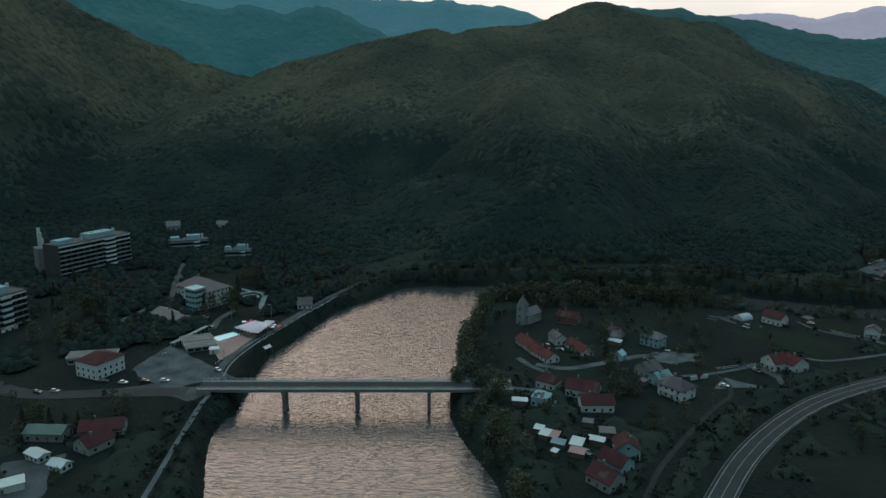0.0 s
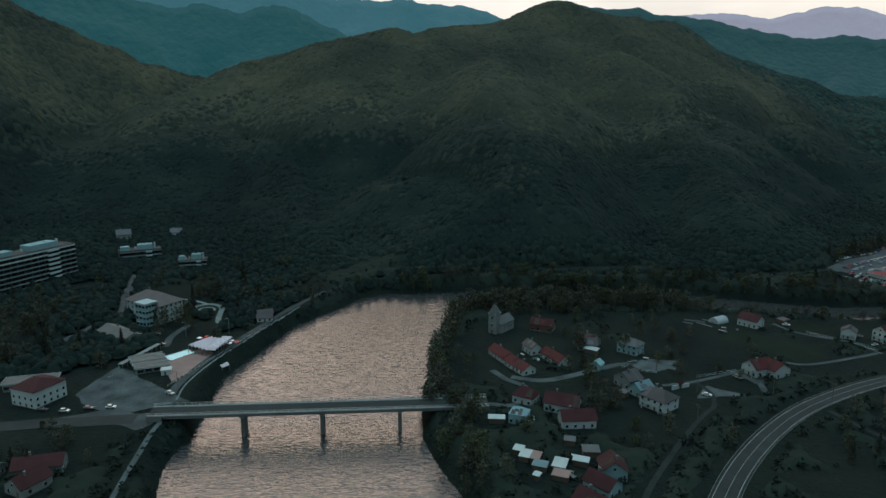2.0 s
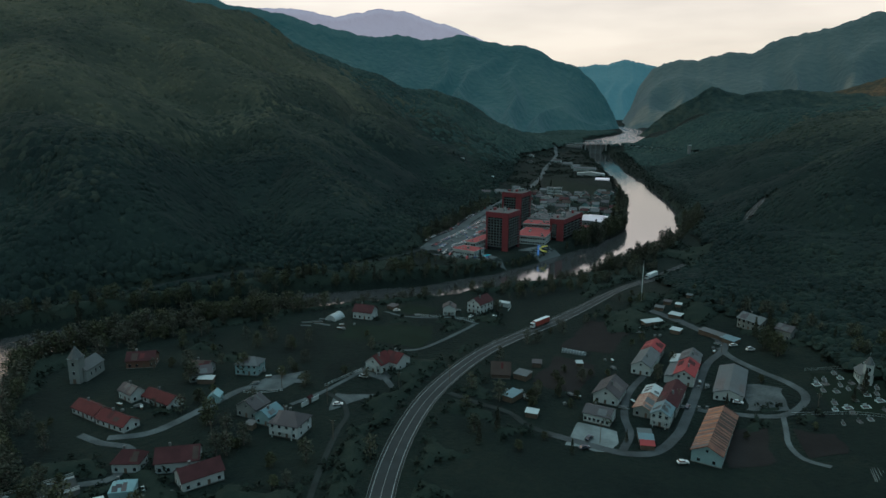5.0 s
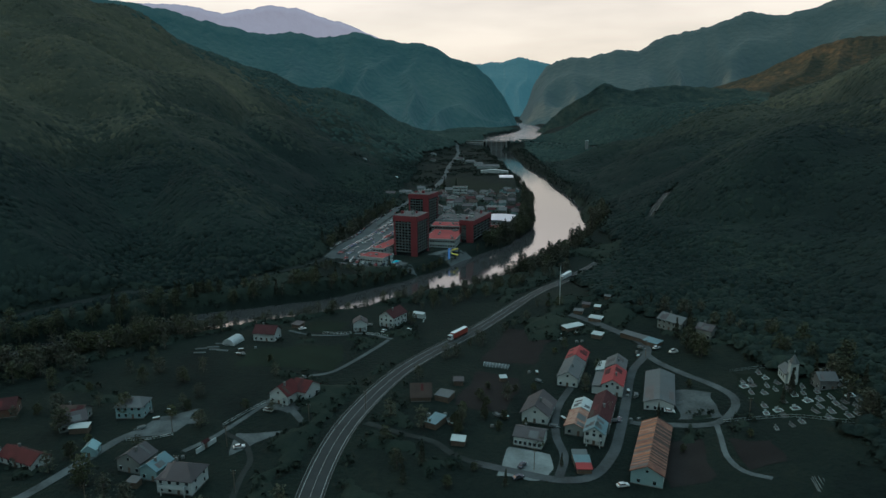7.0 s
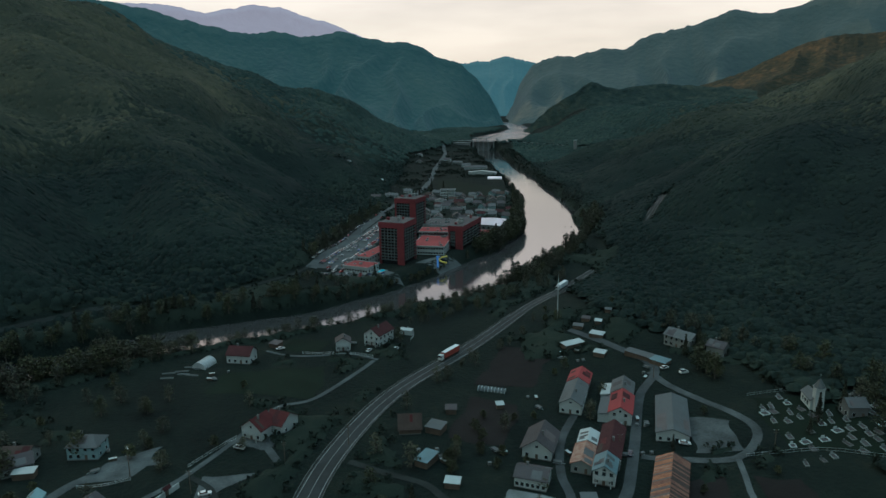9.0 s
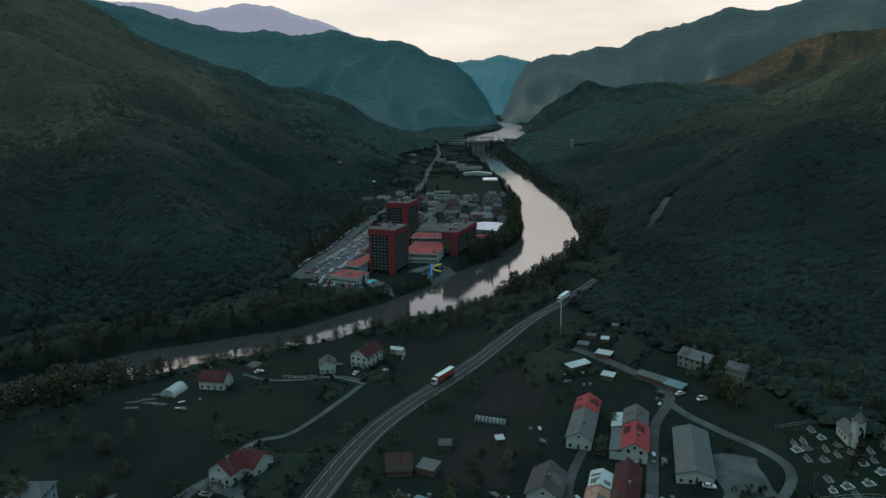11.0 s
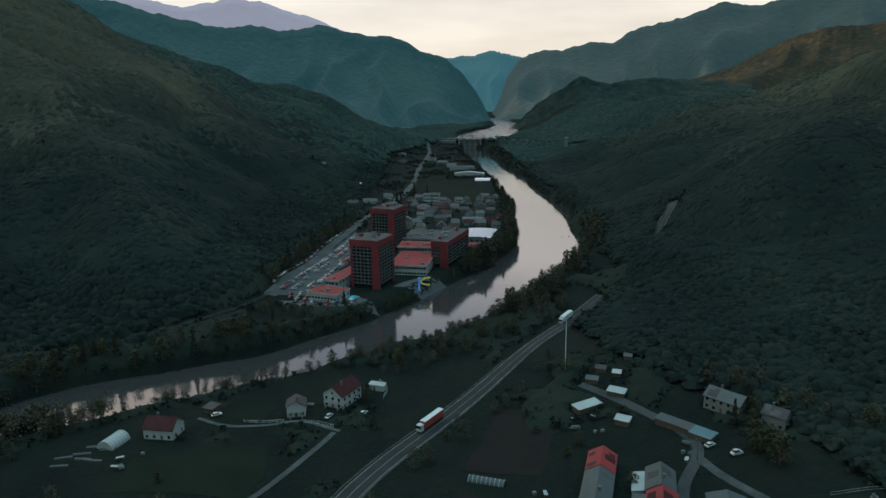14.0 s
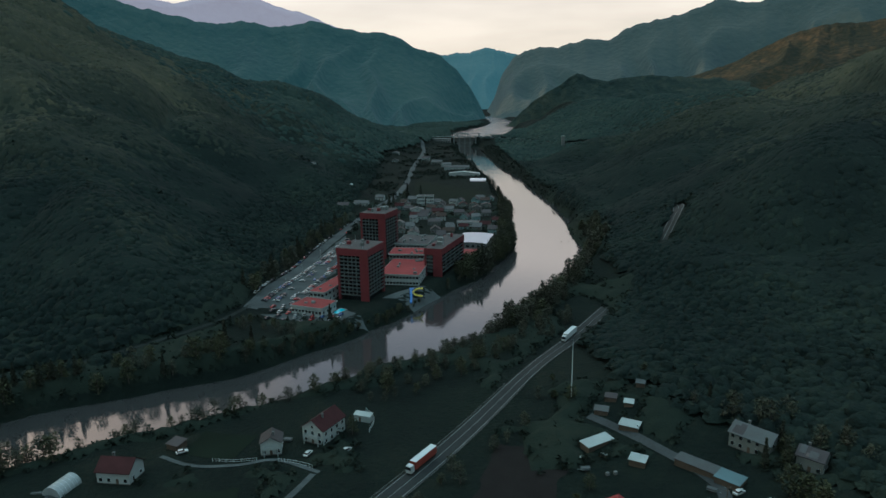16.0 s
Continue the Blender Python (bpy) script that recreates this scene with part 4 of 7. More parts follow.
house("low house with a rusted tin roof", (40.5, 239.0), -18, 7.0, 14, 3.6, 1.6, "cream", "rust_pale", False, cols=2, side_cols=2, chimney=False, patches=2)
house("low white annex with bright tin roof", (45.6, 253.4), -18, 6.6, 9, 3.8, 1.4, "white", "roof_tin", False, cols=1, side_cols=2, chimney=False, patches=4)
house("white gabled house with dark roof and timbered gable", (24.6, 249.0), -18, 10.5, 15, 4.4, 3.6, "white", "roof_dark", False, cols=3, over=0.9, side_cols=3, patches=2)
house("low pale house with a long blue glazed verandah", (20.0, 229.8), -19, 10.8, 9, 3.9, 1.9, "white", "roof_dark", True, cols=6, side_cols=2, door=False, patches=5)
house("tall old timber barn with a torn rusty roof", (-21.5, 266.0), 5, 8.6, 6.5, 2.6, 4.6, "wood", "tile_brown", True, cols=0, side_cols=0, door=False, chimney=False, name="timber_barn", category="barn", patches=5)
for lab, c, ang, w, d, h, r in [
    ("small shed with a teal metal roof", (-14.2, 243.0), -30, 5.0, 8.0, 2.6, "roof_teal"), ("open shed with a pale grey roof", (-11.4, 268.0), -25, 6.6, 6.0, 2.6, "roof_grey"), ("little shed with a dark roof", (-3.5, 283.5), 0, 4.4, 4.0, 2.3, "roof_dark"), ("low shed with a pale roof", (-3.5, 228.5), -10, 5.0, 3.6, 2.2, "roof_tin"),
    ("two-roofed lean-to shed with blue and red sheets", (40.6, 214.0), 0, 5.4, 4.0, 2.4, "roof_teal"), ("lean-to with red sheets", (40.9, 210.2), 0, 5.0, 3.2, 2.0, "hotel_redroof"), ("flat shed with pale sheets", (40.6, 218.6), 0, 5.0, 3.0, 2.6, "roof_grey"),
    ("shed with pale tin sheets", (56.8, 349.0), 30, 12.0, 4.5, 2.4, "roof_tin"), ("shed with a white tin roof", (70.6, 361.0), -30, 7.0, 4.6, 2.4, "roof_tin"), ("small shed with a white tin roof", (68.8, 341.0), -30, 5.4, 4.2, 2.3, "roof_tin"), ("long low shed on the slope", (83.2, 337.5), -47, 19.0, 4.6, 2.6, "roof_grey"), ("shed end with a green sheet roof", (92.0, 326.0), -47, 8.0, 5.6, 2.4, "roof_teal"),
    ("dark wooden shed on an allotment", (64.0, 372.0), -20, 5.0, 3.6, 2.1, "roof_grey"), ("dark wooden shed on an allotment", (70.0, 380.0), -20, 4.4, 3.4, 2.1, "roof_dark"), ("tiny tin-roofed shed on an allotment", (76.0, 374.0), -20, 3.4, 3.0, 2.0, "roof_tin"), ("tiny tin-roofed shed on an allotment", (84.0, 386.0), -20, 3.4, 3.0, 2.0, "roof_grey"), ("small hut in the orchard", (18.0, 288.0), 10, 3.0, 2.6, 2.0, "roof_tin")]:
    shed(lab, c, ang, w, d, h, r)
house("grey weathered house in the trees on the slope", (104.0, 344.0), -50, 14.0, 9.0, 5.4, 2.6, "cream", "roof_grey", True, cols=5, side_cols=2, patches=3)
house("small pale house half hidden by trees", (119.0, 328.0), -45, 8.0, 7.0, 5.0, 2.2, "cream", "roof_dark", True, cols=3, patches=4)
house("pale cottage beside the cemetery", (145.0, 256.0), 0, 7.0, 7.0, 4.6, 2.2, "grey_wall", "roof_grey", True, cols=2, patches=5)

# the village in the river bend
house("white villa with a steep red roof and porch", (-82.2, 264.0), -24, 9.4, 9.0, 4.6, 3.6, "white", "tile_red", False, cols=3, balcony=True, patches=4)
house("white villa wing under red tiles", (-74.6, 268.0), -24, 8.4, 10.5, 4.4, 3.2, "white", "tile_red", True, cols=4, chimney=True, patches=5)
house("white two-storey house under a grey hipped roof", (-141.0, 247.0), 2, 11.0, 9.0, 5.2, 2.6, "teal_wall", "roof_grey", True, 3.0, cols=4, patches=3)
house("low house with a dark brown roof", (-162.0, 241.0), 4, 9.5, 9.5, 3.4, 3.0, "cream", "tile_brown", True, cols=3, patches=3)
house("tiny pale blue chapel-like hut with a steep gable", (-138.0, 215.8), 10, 5.0, 5.5, 2.8, 2.0, "teal_wall", "teal_wall", False, cols=1, side_cols=1, chimney=False, name="gable_hut", over=0.15, patches=2)
house("long white row under red tiles", (-188.0, 196.5), -22, 15.5, 7.5, 3.0, 2.4, "white", "tile_red", True, cols=5, name="row_house", group="red-roofed rows", patches=5)
house("long white row under red tiles", (-172.0, 189.5), -18, 16.5, 7.5, 3.0, 2.4, "white", "tile_red", True, cols=5, name="row_house", group="red-roofed rows", patches=5)
house("long white row under red tiles", (-166.0, 212.0), -22, 17.0, 7.5, 3.0, 2.4, "white", "tile_red", True, cols=5, name="row_house", group="red-roofed rows", patches=5)
house("white narrow house with a steep gable", (-178.5, 213.5), -25, 9.5, 6.5, 4.0, 2.4, "white", "roof_dark", True, cols=3, patches=5)
house("house with a dark red roof among trees", (-196.0, 244.0), 20, 13.0, 9.0, 4.0, 3.0, "brick_wall", "tile_dark", True, cols=4, patches=3)
house("pale house with a grey roof by the yard", (-157.0, 234.0), 35, 10.0, 8.0, 3.6, 2.6, "cream", "roof_dark", True, cols=3, patches=3)
house("long gabled house with pale walls", (-121.0, 208.5), -15, 10.0, 8.5, 4.6, 3.0, "cream", "roof_dark", False, cols=3, patches=3)
house("small grey-blue house with teal roof", (-110.5, 203.5), -15, 7.0, 8.5, 4.2, 2.2, "teal_wall", "roof_teal", False, cols=2, patches=5)
house("large white house under a dark hipped roof", (-101.0, 195.5), -8, 12.5, 11.0, 5.4, 3.2, "white", "roof_dark", True, 4.0, cols=4, balcony=True, patches=2)
house("white house with brown roof near the bridge", (-142.5, 158.0), 12, 9.5, 8.0, 4.0, 3.0, "white", "tile_dark", True, 2.5, cols=3, patches=3)
house("white house with a dark red roof", (-127.5, 160.5), 22, 14.5, 9.5, 4.4, 3.4, "white", "tile_dark", True, 0, cols=5, patches=3)
house("house with white walls and a dark red roof", (-112.0, 152.0), 48, 14.0, 8.5, 4.0, 3.0, "white", "tile_dark", True, cols=4, patches=2)
house("pale blue house with a low roof", (-131.0, 140.5), 22, 7.4, 7.0, 4.4, 2.2, "teal_wall", "teal_wall", True, 2.4, cols=3, over=0.2, patches=5)
house("dark house with pale gable", (-80.0, 128.0), 40, 9.0, 9.0, 4.2, 3.2, "teal_wall", "tile_dark", False, cols=2, patches=5)
house("long dark house with pale blue wall", (-82.0, 119.0), -5, 10.5, 8.0, 3.8, 2.8, "teal_wall", "tile_dark", True, cols=3, patches=2)
house("dark red-roofed house above the highway", (-78.0, 106.0), -5, 10.0, 9.0, 3.8, 3.2, "cream", "tile_dark", True, cols=3, patches=2)
for lab, c, ang, w, d, h, r in [
    ("small shed with a white tin roof", (-113.5, 121.0), 20, 3.4, 3.4, 2.2, "roof_tin"), ("shed with white tin sheets", (-109.0, 118.6), 20, 3.6, 5.0, 2.2, "roof_tin"), ("shed with a weathered pink roof", (-105.2, 120.2), 20, 3.2, 5.0, 2.2, "pinkpave"), ("shed with a bright tin roof", (-96.0, 121.0), 22, 4.6, 6.0, 2.4, "roof_tin"), ("small shed with a bright white roof", (-93.0, 130.0), 22, 5.4, 3.0, 2.4, "roof_tin"), ("shed with reddish sheets", (-92.6, 116.0), 22, 5.6, 4.0, 2.2, "pinkpave"), ("shed with a teal sheet roof", (-101.5, 116.6), 22, 5.0, 3.6, 2.2, "roof_teal"),
    ("shed with a pale gable", (-93.5, 138.0), 40, 6.0, 4.6, 2.5, "roof_grey"), ("lean-to shed with a white roof", (-83.6, 132.8), 40, 4.6, 3.2, 2.6, "roof_tin"), ("little white hut among allotments", (-97.5, 111.5), 10, 2.2, 2.0, 2.0, "roof_tin"), ("garden shed with a grey roof", (-104.0, 141.0), 30, 4.0, 3.0, 2.2, "roof_grey"), ("white flat garage roof", (-136.5, 134.5), 40, 6.5, 2.8, 2.3, "roof_tin"), ("flat white porch roof", (-152.8, 233.4), 10, 7.0, 3.6, 2.4, "roof_tin"), ("small shed in the yard", (-112.5, 198.0), -10, 3.6, 3.0, 2.3, "roof_grey")]:
    shed(lab, c, ang, w, d, h, r)
house("white house with a broad dark red roof", (-113.2, 342.0), -8, 12.0, 9.0, 4.6, 3.2, "white", "tile_dark", True, cols=4)
house("white house with arched balconies", (-61.2, 358.0), 8, 7.4, 7.0, 5.0, 2.2, "white", "roof_dark", False, cols=3, balcony=True)
house("large white guesthouse with dark red roofs and balconies", (-47.8, 368.6), -28, 9.6, 14.0, 6.2, 3.4, "white", "tile_dark", False, cols=3, side_cols=4, balcony=True)
shed("little open barn with a steep roof", (-98.0, 364.5), -25, 5.4, 5.0, 2.2, "roof_dark")
shed("white flat canopy beside the guesthouse", (-30.0, 384.0), -20, 7.0, 2.6, 2.6, "roof_tin", "white")


# ---- hotels ----
def hotel_tower(label, corner, ang, w, d, h, floors, red=0.26, roof_huts=4):
    """corner: the near corner; the front runs back along ang (to its left), the flank lies at right angles to it."""
    z = float(gz(np.float64(corner[0]), np.float64(corner[1])))
    t = thing("hotel_tower", label, "hotel", "hotel towers", pose(*corner, z, 0, 0, ang))
    # local x runs along the front, y away to the flank's far end (mirrored by a negative depth)
    d = -d
    part("core", boxes((1.2, d + 1.2, -1, w - 0.3, -1.2, h - 0.3)), M["glass"], t)
    step = (h - 5.0) / floors
    part("end_wall", boxes((-0.1, -1.3, -1, w * red, 0.0, h - 1.0)), M["hotel_red"], t, "faded red cladding strip")
    part("end_wall", boxes((w - 1.6, -1.3, -1, w, 0.0, h - 1.0)), M["hotel_red"], t)
    part("end_wall", boxes((-0.1, d, -1, 1.3, d + 1.6, h - 1.0)), M["hotel_red"], t)
    part("end_wall", boxes((w - 0.3, d, -1, w, -1.3, h - 1.0)), M["hotel_red"], t)
    part("end_wall", boxes((0, d - 0.02, -1, w, d + 0.5, h - 1.0)), M["hotel_red"], t)
    part("crown", boxes((-0.3, d - 0.3, h - 4.6, w + 0.3, 0.3, h - 0.2)), M["hotel_red"], t, "red parapet crown")
    part("roof", boxes((0.2, d + 0.2, h - 0.2, w - 0.2, -0.2, h)), M["flatroof"], t)
    for k in range(floors):
        zb = 3.2 + step * k
        b = part("balcony", boxes((w * red, -1.5, zb, w - 1.6, 0.15, zb + 0.2), (w * red, 0.0, zb + 0.2, w - 1.6, 0.15, zb + 1.05)), M["balcony"], t)
        b = part("balcony", boxes((-0.25, d + 1.6, zb, 1.3, -1.3, zb + 0.2), (-0.25, d + 1.6, zb + 0.2, -0.1, -1.3, zb + 1.05)), M["balcony"], t)
    for c in range(1, 5):
        x = w * red + (w - 1.6 - w * red) * c / 5
        part("partition", boxes((x - 0.12, -1.19, 3.0, x + 0.12, -0.02, h - 3.3)), M["darkconc"], t)
        y = d + 1.6 + (-2.9 - d) * c / 5
        part("partition", boxes((0.02, y - 0.12, 3.0, 1.19, y + 0.12, h - 3.3)), M["darkconc"], t)
    r = random.Random(int(w * 10 + h))
    for k in range(roof_huts):
        x, y, s = r.uniform(2, w - 4), r.uniform(d + 3, -4), r.uniform(1.5, 4)
        part("roof_hut", boxes((x, y, h, x + s, y + s * 0.8, h + r.uniform(1.2, 3.0))), M["hotel_red"] if k < 2 else M["concrete"], t)
    for k in range(3):
        x, y = r.uniform(2, w - 2), r.uniform(d + 2, -2)
        part("aerial", boxes((x, y, h, x + 0.12, y + 0.12, h + 4)), M["metal"], t)
    return t


hotel_tower("tall dark-windowed hotel tower with faded red end walls", (-38, 541), 160, 21, 25, 33.5, 12)
hotel_tower("second tall hotel tower with red crown and balconies", (-34.5, 652), 160, 21, 25, 36, 12, 0.28, 6)
hotel_tower("lower red hotel wing with banded long flank", (8.5, 597), 160, 13, 52, 20.5, 6, 0.5, 5)


def flat_block(label, corner, ang, w, d, h, wall="white", roof="hotel_redroof", cols=8, name="hotel_annex", category="hotel annex", group="hotel annexes", storeys=None, side_cols=4, parapet=0.5, huts=0):
    z = building_base(*corner, ang, w, d)
    t = thing(name, label, category, group, pose(*corner, z, 0, 0, ang))
    part("wall", boxes((0, 0, -1.2, w, d, h)), M[wall], t)
    part("roof", boxes((-0.5, -0.5, h, w + 0.5, d + 0.5, h + 0.3)), M[roof], t)
    part("fascia", boxes((-0.6, -0.6, h - 0.4, w + 0.6, -0.5, h + parapet), (-0.6, d + 0.5, h - 0.4, w + 0.6, d + 0.6, h + parapet), (-0.6, -0.5, h - 0.4, -0.5, d + 0.5, h + parapet), (w + 0.5, -0.5, h - 0.4, w + 0.6, d + 0.5, h + parapet)), M["white"], t)
    n = storeys or max(1, int(h / 3.2))
    for k in range(n):
        zw = (h / n) * (k + 0.5)
        for c in range(cols):
            window(t, w * (c + 0.5) / cols, 0, zw, 0, round(w / cols * 0.7, 1), 1.5)
        for c in range(side_cols):
            window(t, w, d * (c + 0.5) / side_cols, zw, 90, 1.6, 1.5)
            window(t, 0, d * (c + 0.5) / side_cols, zw, -90, 1.6, 1.5)
    r = random.Random(int(w * 7 + d))
    for k in range(huts):
        x, y = r.uniform(1, w - 4), r.uniform(1, d - 3)
        part("roof_vent", boxes((x, y, h + 0.3, x + r.uniform(1, 3), y + r.uniform(1, 2), h + r.uniform(0.8, 1.8))), M["concrete"], t)
    return t


flat_block("red-roofed hotel restaurant pavilion", (-82, 520), -24, 21, 16, 5.5, "white", "hotel_redroof", 9, huts=2)
flat_block("low red-roofed hotel wing beside the car park", (-74.5, 541), -20, 10, 58, 7.5, "white", "hotel_redroof", 4, side_cols=12, huts=4)
flat_block("broad red-roofed treatment hall between the towers", (-34, 580), -10, 27, 42, 7.6, "white", "hotel_redroof", 12, side_cols=8, huts=7)
flat_block("upper hall with a red roof and skylights", (-30, 624), -8, 26, 20, 11, "grey_wall", "hotel_redroof", 10, huts=6)
flat_block("grey-roofed hotel kitchen block full of vents", (-28, 668), -12, 27, 34, 8.6, "white", "flatroof", 9, huts=12)
flat_block("low red-roofed pavilion beside the white hall", (25, 647), -4, 14, 18, 4.4, "white", "hotel_redroof", 5)
flat_block("dark flat-roofed link building between hotels", (-58, 560), 70, 24, 8, 5.0, "grey_wall", "flatroof", 8)


def dome_hall(corner, ang, w, d, h):
    z = building_base(*corner, ang, w, d)
    t = thing("sports_hall", "large hall under a bright white membrane roof", "sports hall", "", pose(*corner, z, 0, 0, ang))
    part("wall", boxes((0.3, 0.3, -1, w - 0.3, d - 0.3, h)), M["grey_wall"], t)
    bm = bmesh.new()
    n = 12
    rows = [[bm.verts.new((w * i / n, d * j / n, h + 1.5 * math.sin(math.pi * i / n) ** 0.7 * (0.55 + 0.45 * math.sin(math.pi * j / n)))) for j in range(n + 1)] for i in range(n + 1)]
    for i in range(n):
        for j in range(n):
            bm.faces.new((rows[i][j], rows[i + 1][j], rows[i + 1][j + 1], rows[i][j + 1]))
    bmesh.ops.solidify(bm, geom=bm.faces[:], thickness=0.3)
    part("roof", bm, M["fabric"], t)
    for c in range(6):
        window(t, w * (c + 0.5) / 6, 0.3, h * 0.5, 0, 2.4, 1.6)
    return t


dome_hall((20, 684), -14, 27, 40, 5)

# the spa town on the west bank
def slab_hotel(label, corner, ang, w, d, h, floors, name="slab_hotel", bright="white"):
    z = building_base(*corner, ang, w, d)
    t = thing(name, label, "hotel", "town hotels", pose(*corner, z, 0, 0, ang))
    part("core", boxes((0.6, 1.4, -1, w - 0.6, d - 0.6, h)), M["glass"], t)
    for x in (0, w - 0.6):
        part("end_wall", boxes((x, 0, -1, x + 0.6, d, h + 0.8)), M["hotel_side"], t)
    part("back_wall", boxes((0.6, d - 0.6, -1, w - 0.6, d, h + 0.8)), M["hotel_side"], t)
    part("roof", boxes((0, 0, h, w, d, h + 0.5)), M["flatroof"], t)
    step = h / floors
    for k in range(floors):
        part("balcony", boxes((0.6, -0.2, step * k + 2.2, w - 0.6, 1.4, step * k + 2.4), (0.6, -0.2, step * k + 2.4, w - 0.6, -0.05, step * k + 3.3)), M["dull_parapet"] if k < floors - 2 else M[bright], t)
    for c in range(1, 12):
        part("partition", boxes((w * c / 12 - 0.1, 0.1, 0, w * c / 12 + 0.1, 1.39, h)), M["hotel_side"], t)
    tower = part("stair_tower", boxes((w * 0.62, -0.4, -1, w * 0.76, 0.6, h - 1)), M["glass"], t, "white banded stair tower")
    for k in range(floors):
        part("band", boxes((w * 0.615, -0.7, step * k + 1.5, w * 0.765, -0.4, step * k + 3.0)), M["white"], tower)
    for k in range(9):
        part("bay", boxes((w * (0.06 + 0.085 * k), -0.6, 0.2, w * (0.06 + 0.085 * k) + 2.6, -0.3, 2.0)), M["white"], t)
    part("roof_hut", boxes((w * 0.45, d * 0.2, h + 0.5, w * 0.8, d * 0.8, h + 4.2)), M["teal_wall"], t)
    part("roof_hut", boxes((w * 0.05, d * 0.2, h + 0.5, w * 0.25, d * 0.7, h + 3.4)), M["teal_wall"], t)
    for k in range(6):
        x = w * (0.08 + 0.15 * k)
        part("roof_vent", boxes((x, d * 0.4, h + 0.5, x + 1.4, d * 0.4 + 1.4, h + 5.0 if k > 2 else h + 2.5)), M["white"], t)
    return t


slab_hotel("long banded hotel slab with pale roof huts", (-482, 47), 112, 62, 16, 26, 8)
spire = thing("spire", "pale twin-shafted concrete spire behind the hotel", "spire", "", pose(-520, 40, building_base(-520, 40, 0, 8, 8)))
part("base", boxes((0, 0, -2, 12, 9, 20)), M["grey_wall"], spire)
for k, top in ((0, 34), (1, 31), (2, 27)):
    part("shaft", boxes((1.5 + 3.6 * k, 3, 20, 3.3 + 3.6 * k, 5, top)), M["white"], spire)
slab_hotel("banded concrete hotel with white parapets", (-384, -30), 118, 45, 15, 21, 6)
house("large white sanatorium under a broad pale hipped roof", (-392, 93), 14, 30, 17, 12, 5.0, "white", "roof_brown", True, 9.0, cols=8, name="sanatorium", category="sanatorium", side_cols=5, over=1.2, group="town buildings")
flat_block("white stair block before the sanatorium", (-372, 90), 14, 9, 8, 14, "teal_wall", "white", 3, "stair_block", "building", "town buildings")
house("low pink-walled house with a grey roof", (-367, 66), 6, 28, 12, 4.0, 2.5, "cream", "roof_grey", True, cols=8, group="town buildings")
house("white three-storey block under a dark red hipped roof", (-300, 5), 22, 14, 16, 8.0, 3.0, "white", "tile_dark", True, 5.0, cols=4, side_cols=5, group="town buildings", chimney=False)
flat_block("long low building with a pale flat roof", (-318, 6), 60, 22, 8, 4.0, "grey_wall", "roof_grey", 7, "low_block", "building", "town buildings")
house("gabled house with red roof near the works", (-222.5, -18), 18, 9, 11, 3.6, 3.0, "cream", "tile_dark", False, cols=2, group="town buildings")
house("wide dark red-roofed house", (-230, -14), 60, 16, 9, 3.6, 2.6, "cream", "tile_dark", True, cols=4, group="town buildings")
house("workshop under a green metal roof", (-243, -30), 45, 15, 8, 3.4, 1.8, "grey_wall", "roof_green", True, cols=4, group="town buildings", chimney=False)
house("white hut with blue trim on paving", (-227, -33), 18, 8, 4.5, 2.8, 0.8, "white", "roof_tin", True, cols=3, group="town buildings", chimney=False)
house("little white gabled kiosk", (-213, -29), 25, 6.5, 4.5, 2.6, 1.2, "white", "roof_tin", True, cols=2, group="town buildings", chimney=False)
shed("flat shed with a pale roof", (-206, -48), 80, 10, 5, 2.8, "roof_tin", "white")
house("white riverside hut with a dark roof", (-324, 142), 55, 9, 6, 2.8, 1.6, "white", "roof_dark", True, cols=3, group="town buildings", chimney=False)
slab_hotel("low banded guesthouse on the hillside", (-525, 142), 72, 32, 12, 10, 3, bright="dull_parapet")
slab_hotel("low banded guesthouse among trees", (-473, 165), 62, 22, 10, 9, 3, bright="dull_parapet")
house("pale chapel high on the wooded slope", (-600, 170), 70, 12, 9, 7, 4, "cream", "roof_grey", True, cols=3, group="town buildings")
house("small white house high on the slope", (-590, 215), 60, 10, 8, 5, 3, "white", "roof_grey", True, cols=3, group="town buildings")


def pool(corner, ang, w, d, label="outdoor swimming pool with turquoise water", dz=0.25):
    z = building_base(*corner, ang, w, d)
    t = thing("swimming_pool", label, "pool", "", pose(*corner, z + dz, 0, 0, ang))
    part("rim", boxes((-0.6, -0.6, -0.6, w + 0.6, 0, 0.15), (-0.6, d, -0.6, w + 0.6, d + 0.6, 0.15), (-0.6, 0, -0.6, 0, d, 0.15), (w, 0, -0.6, w + 0.6, d, 0.15)), M["concrete"], t)
    part("water", boxes((0, 0, -0.6, w, d, 0.05)), M["pool"], t)


pool((-307, 76), 4, 13, 14)
pool((-3, 572), 10, 10, 17, "hotel pool with green-blue water")
pool((-55, 518), 60, 9, 4, "small turquoise hotel pool")


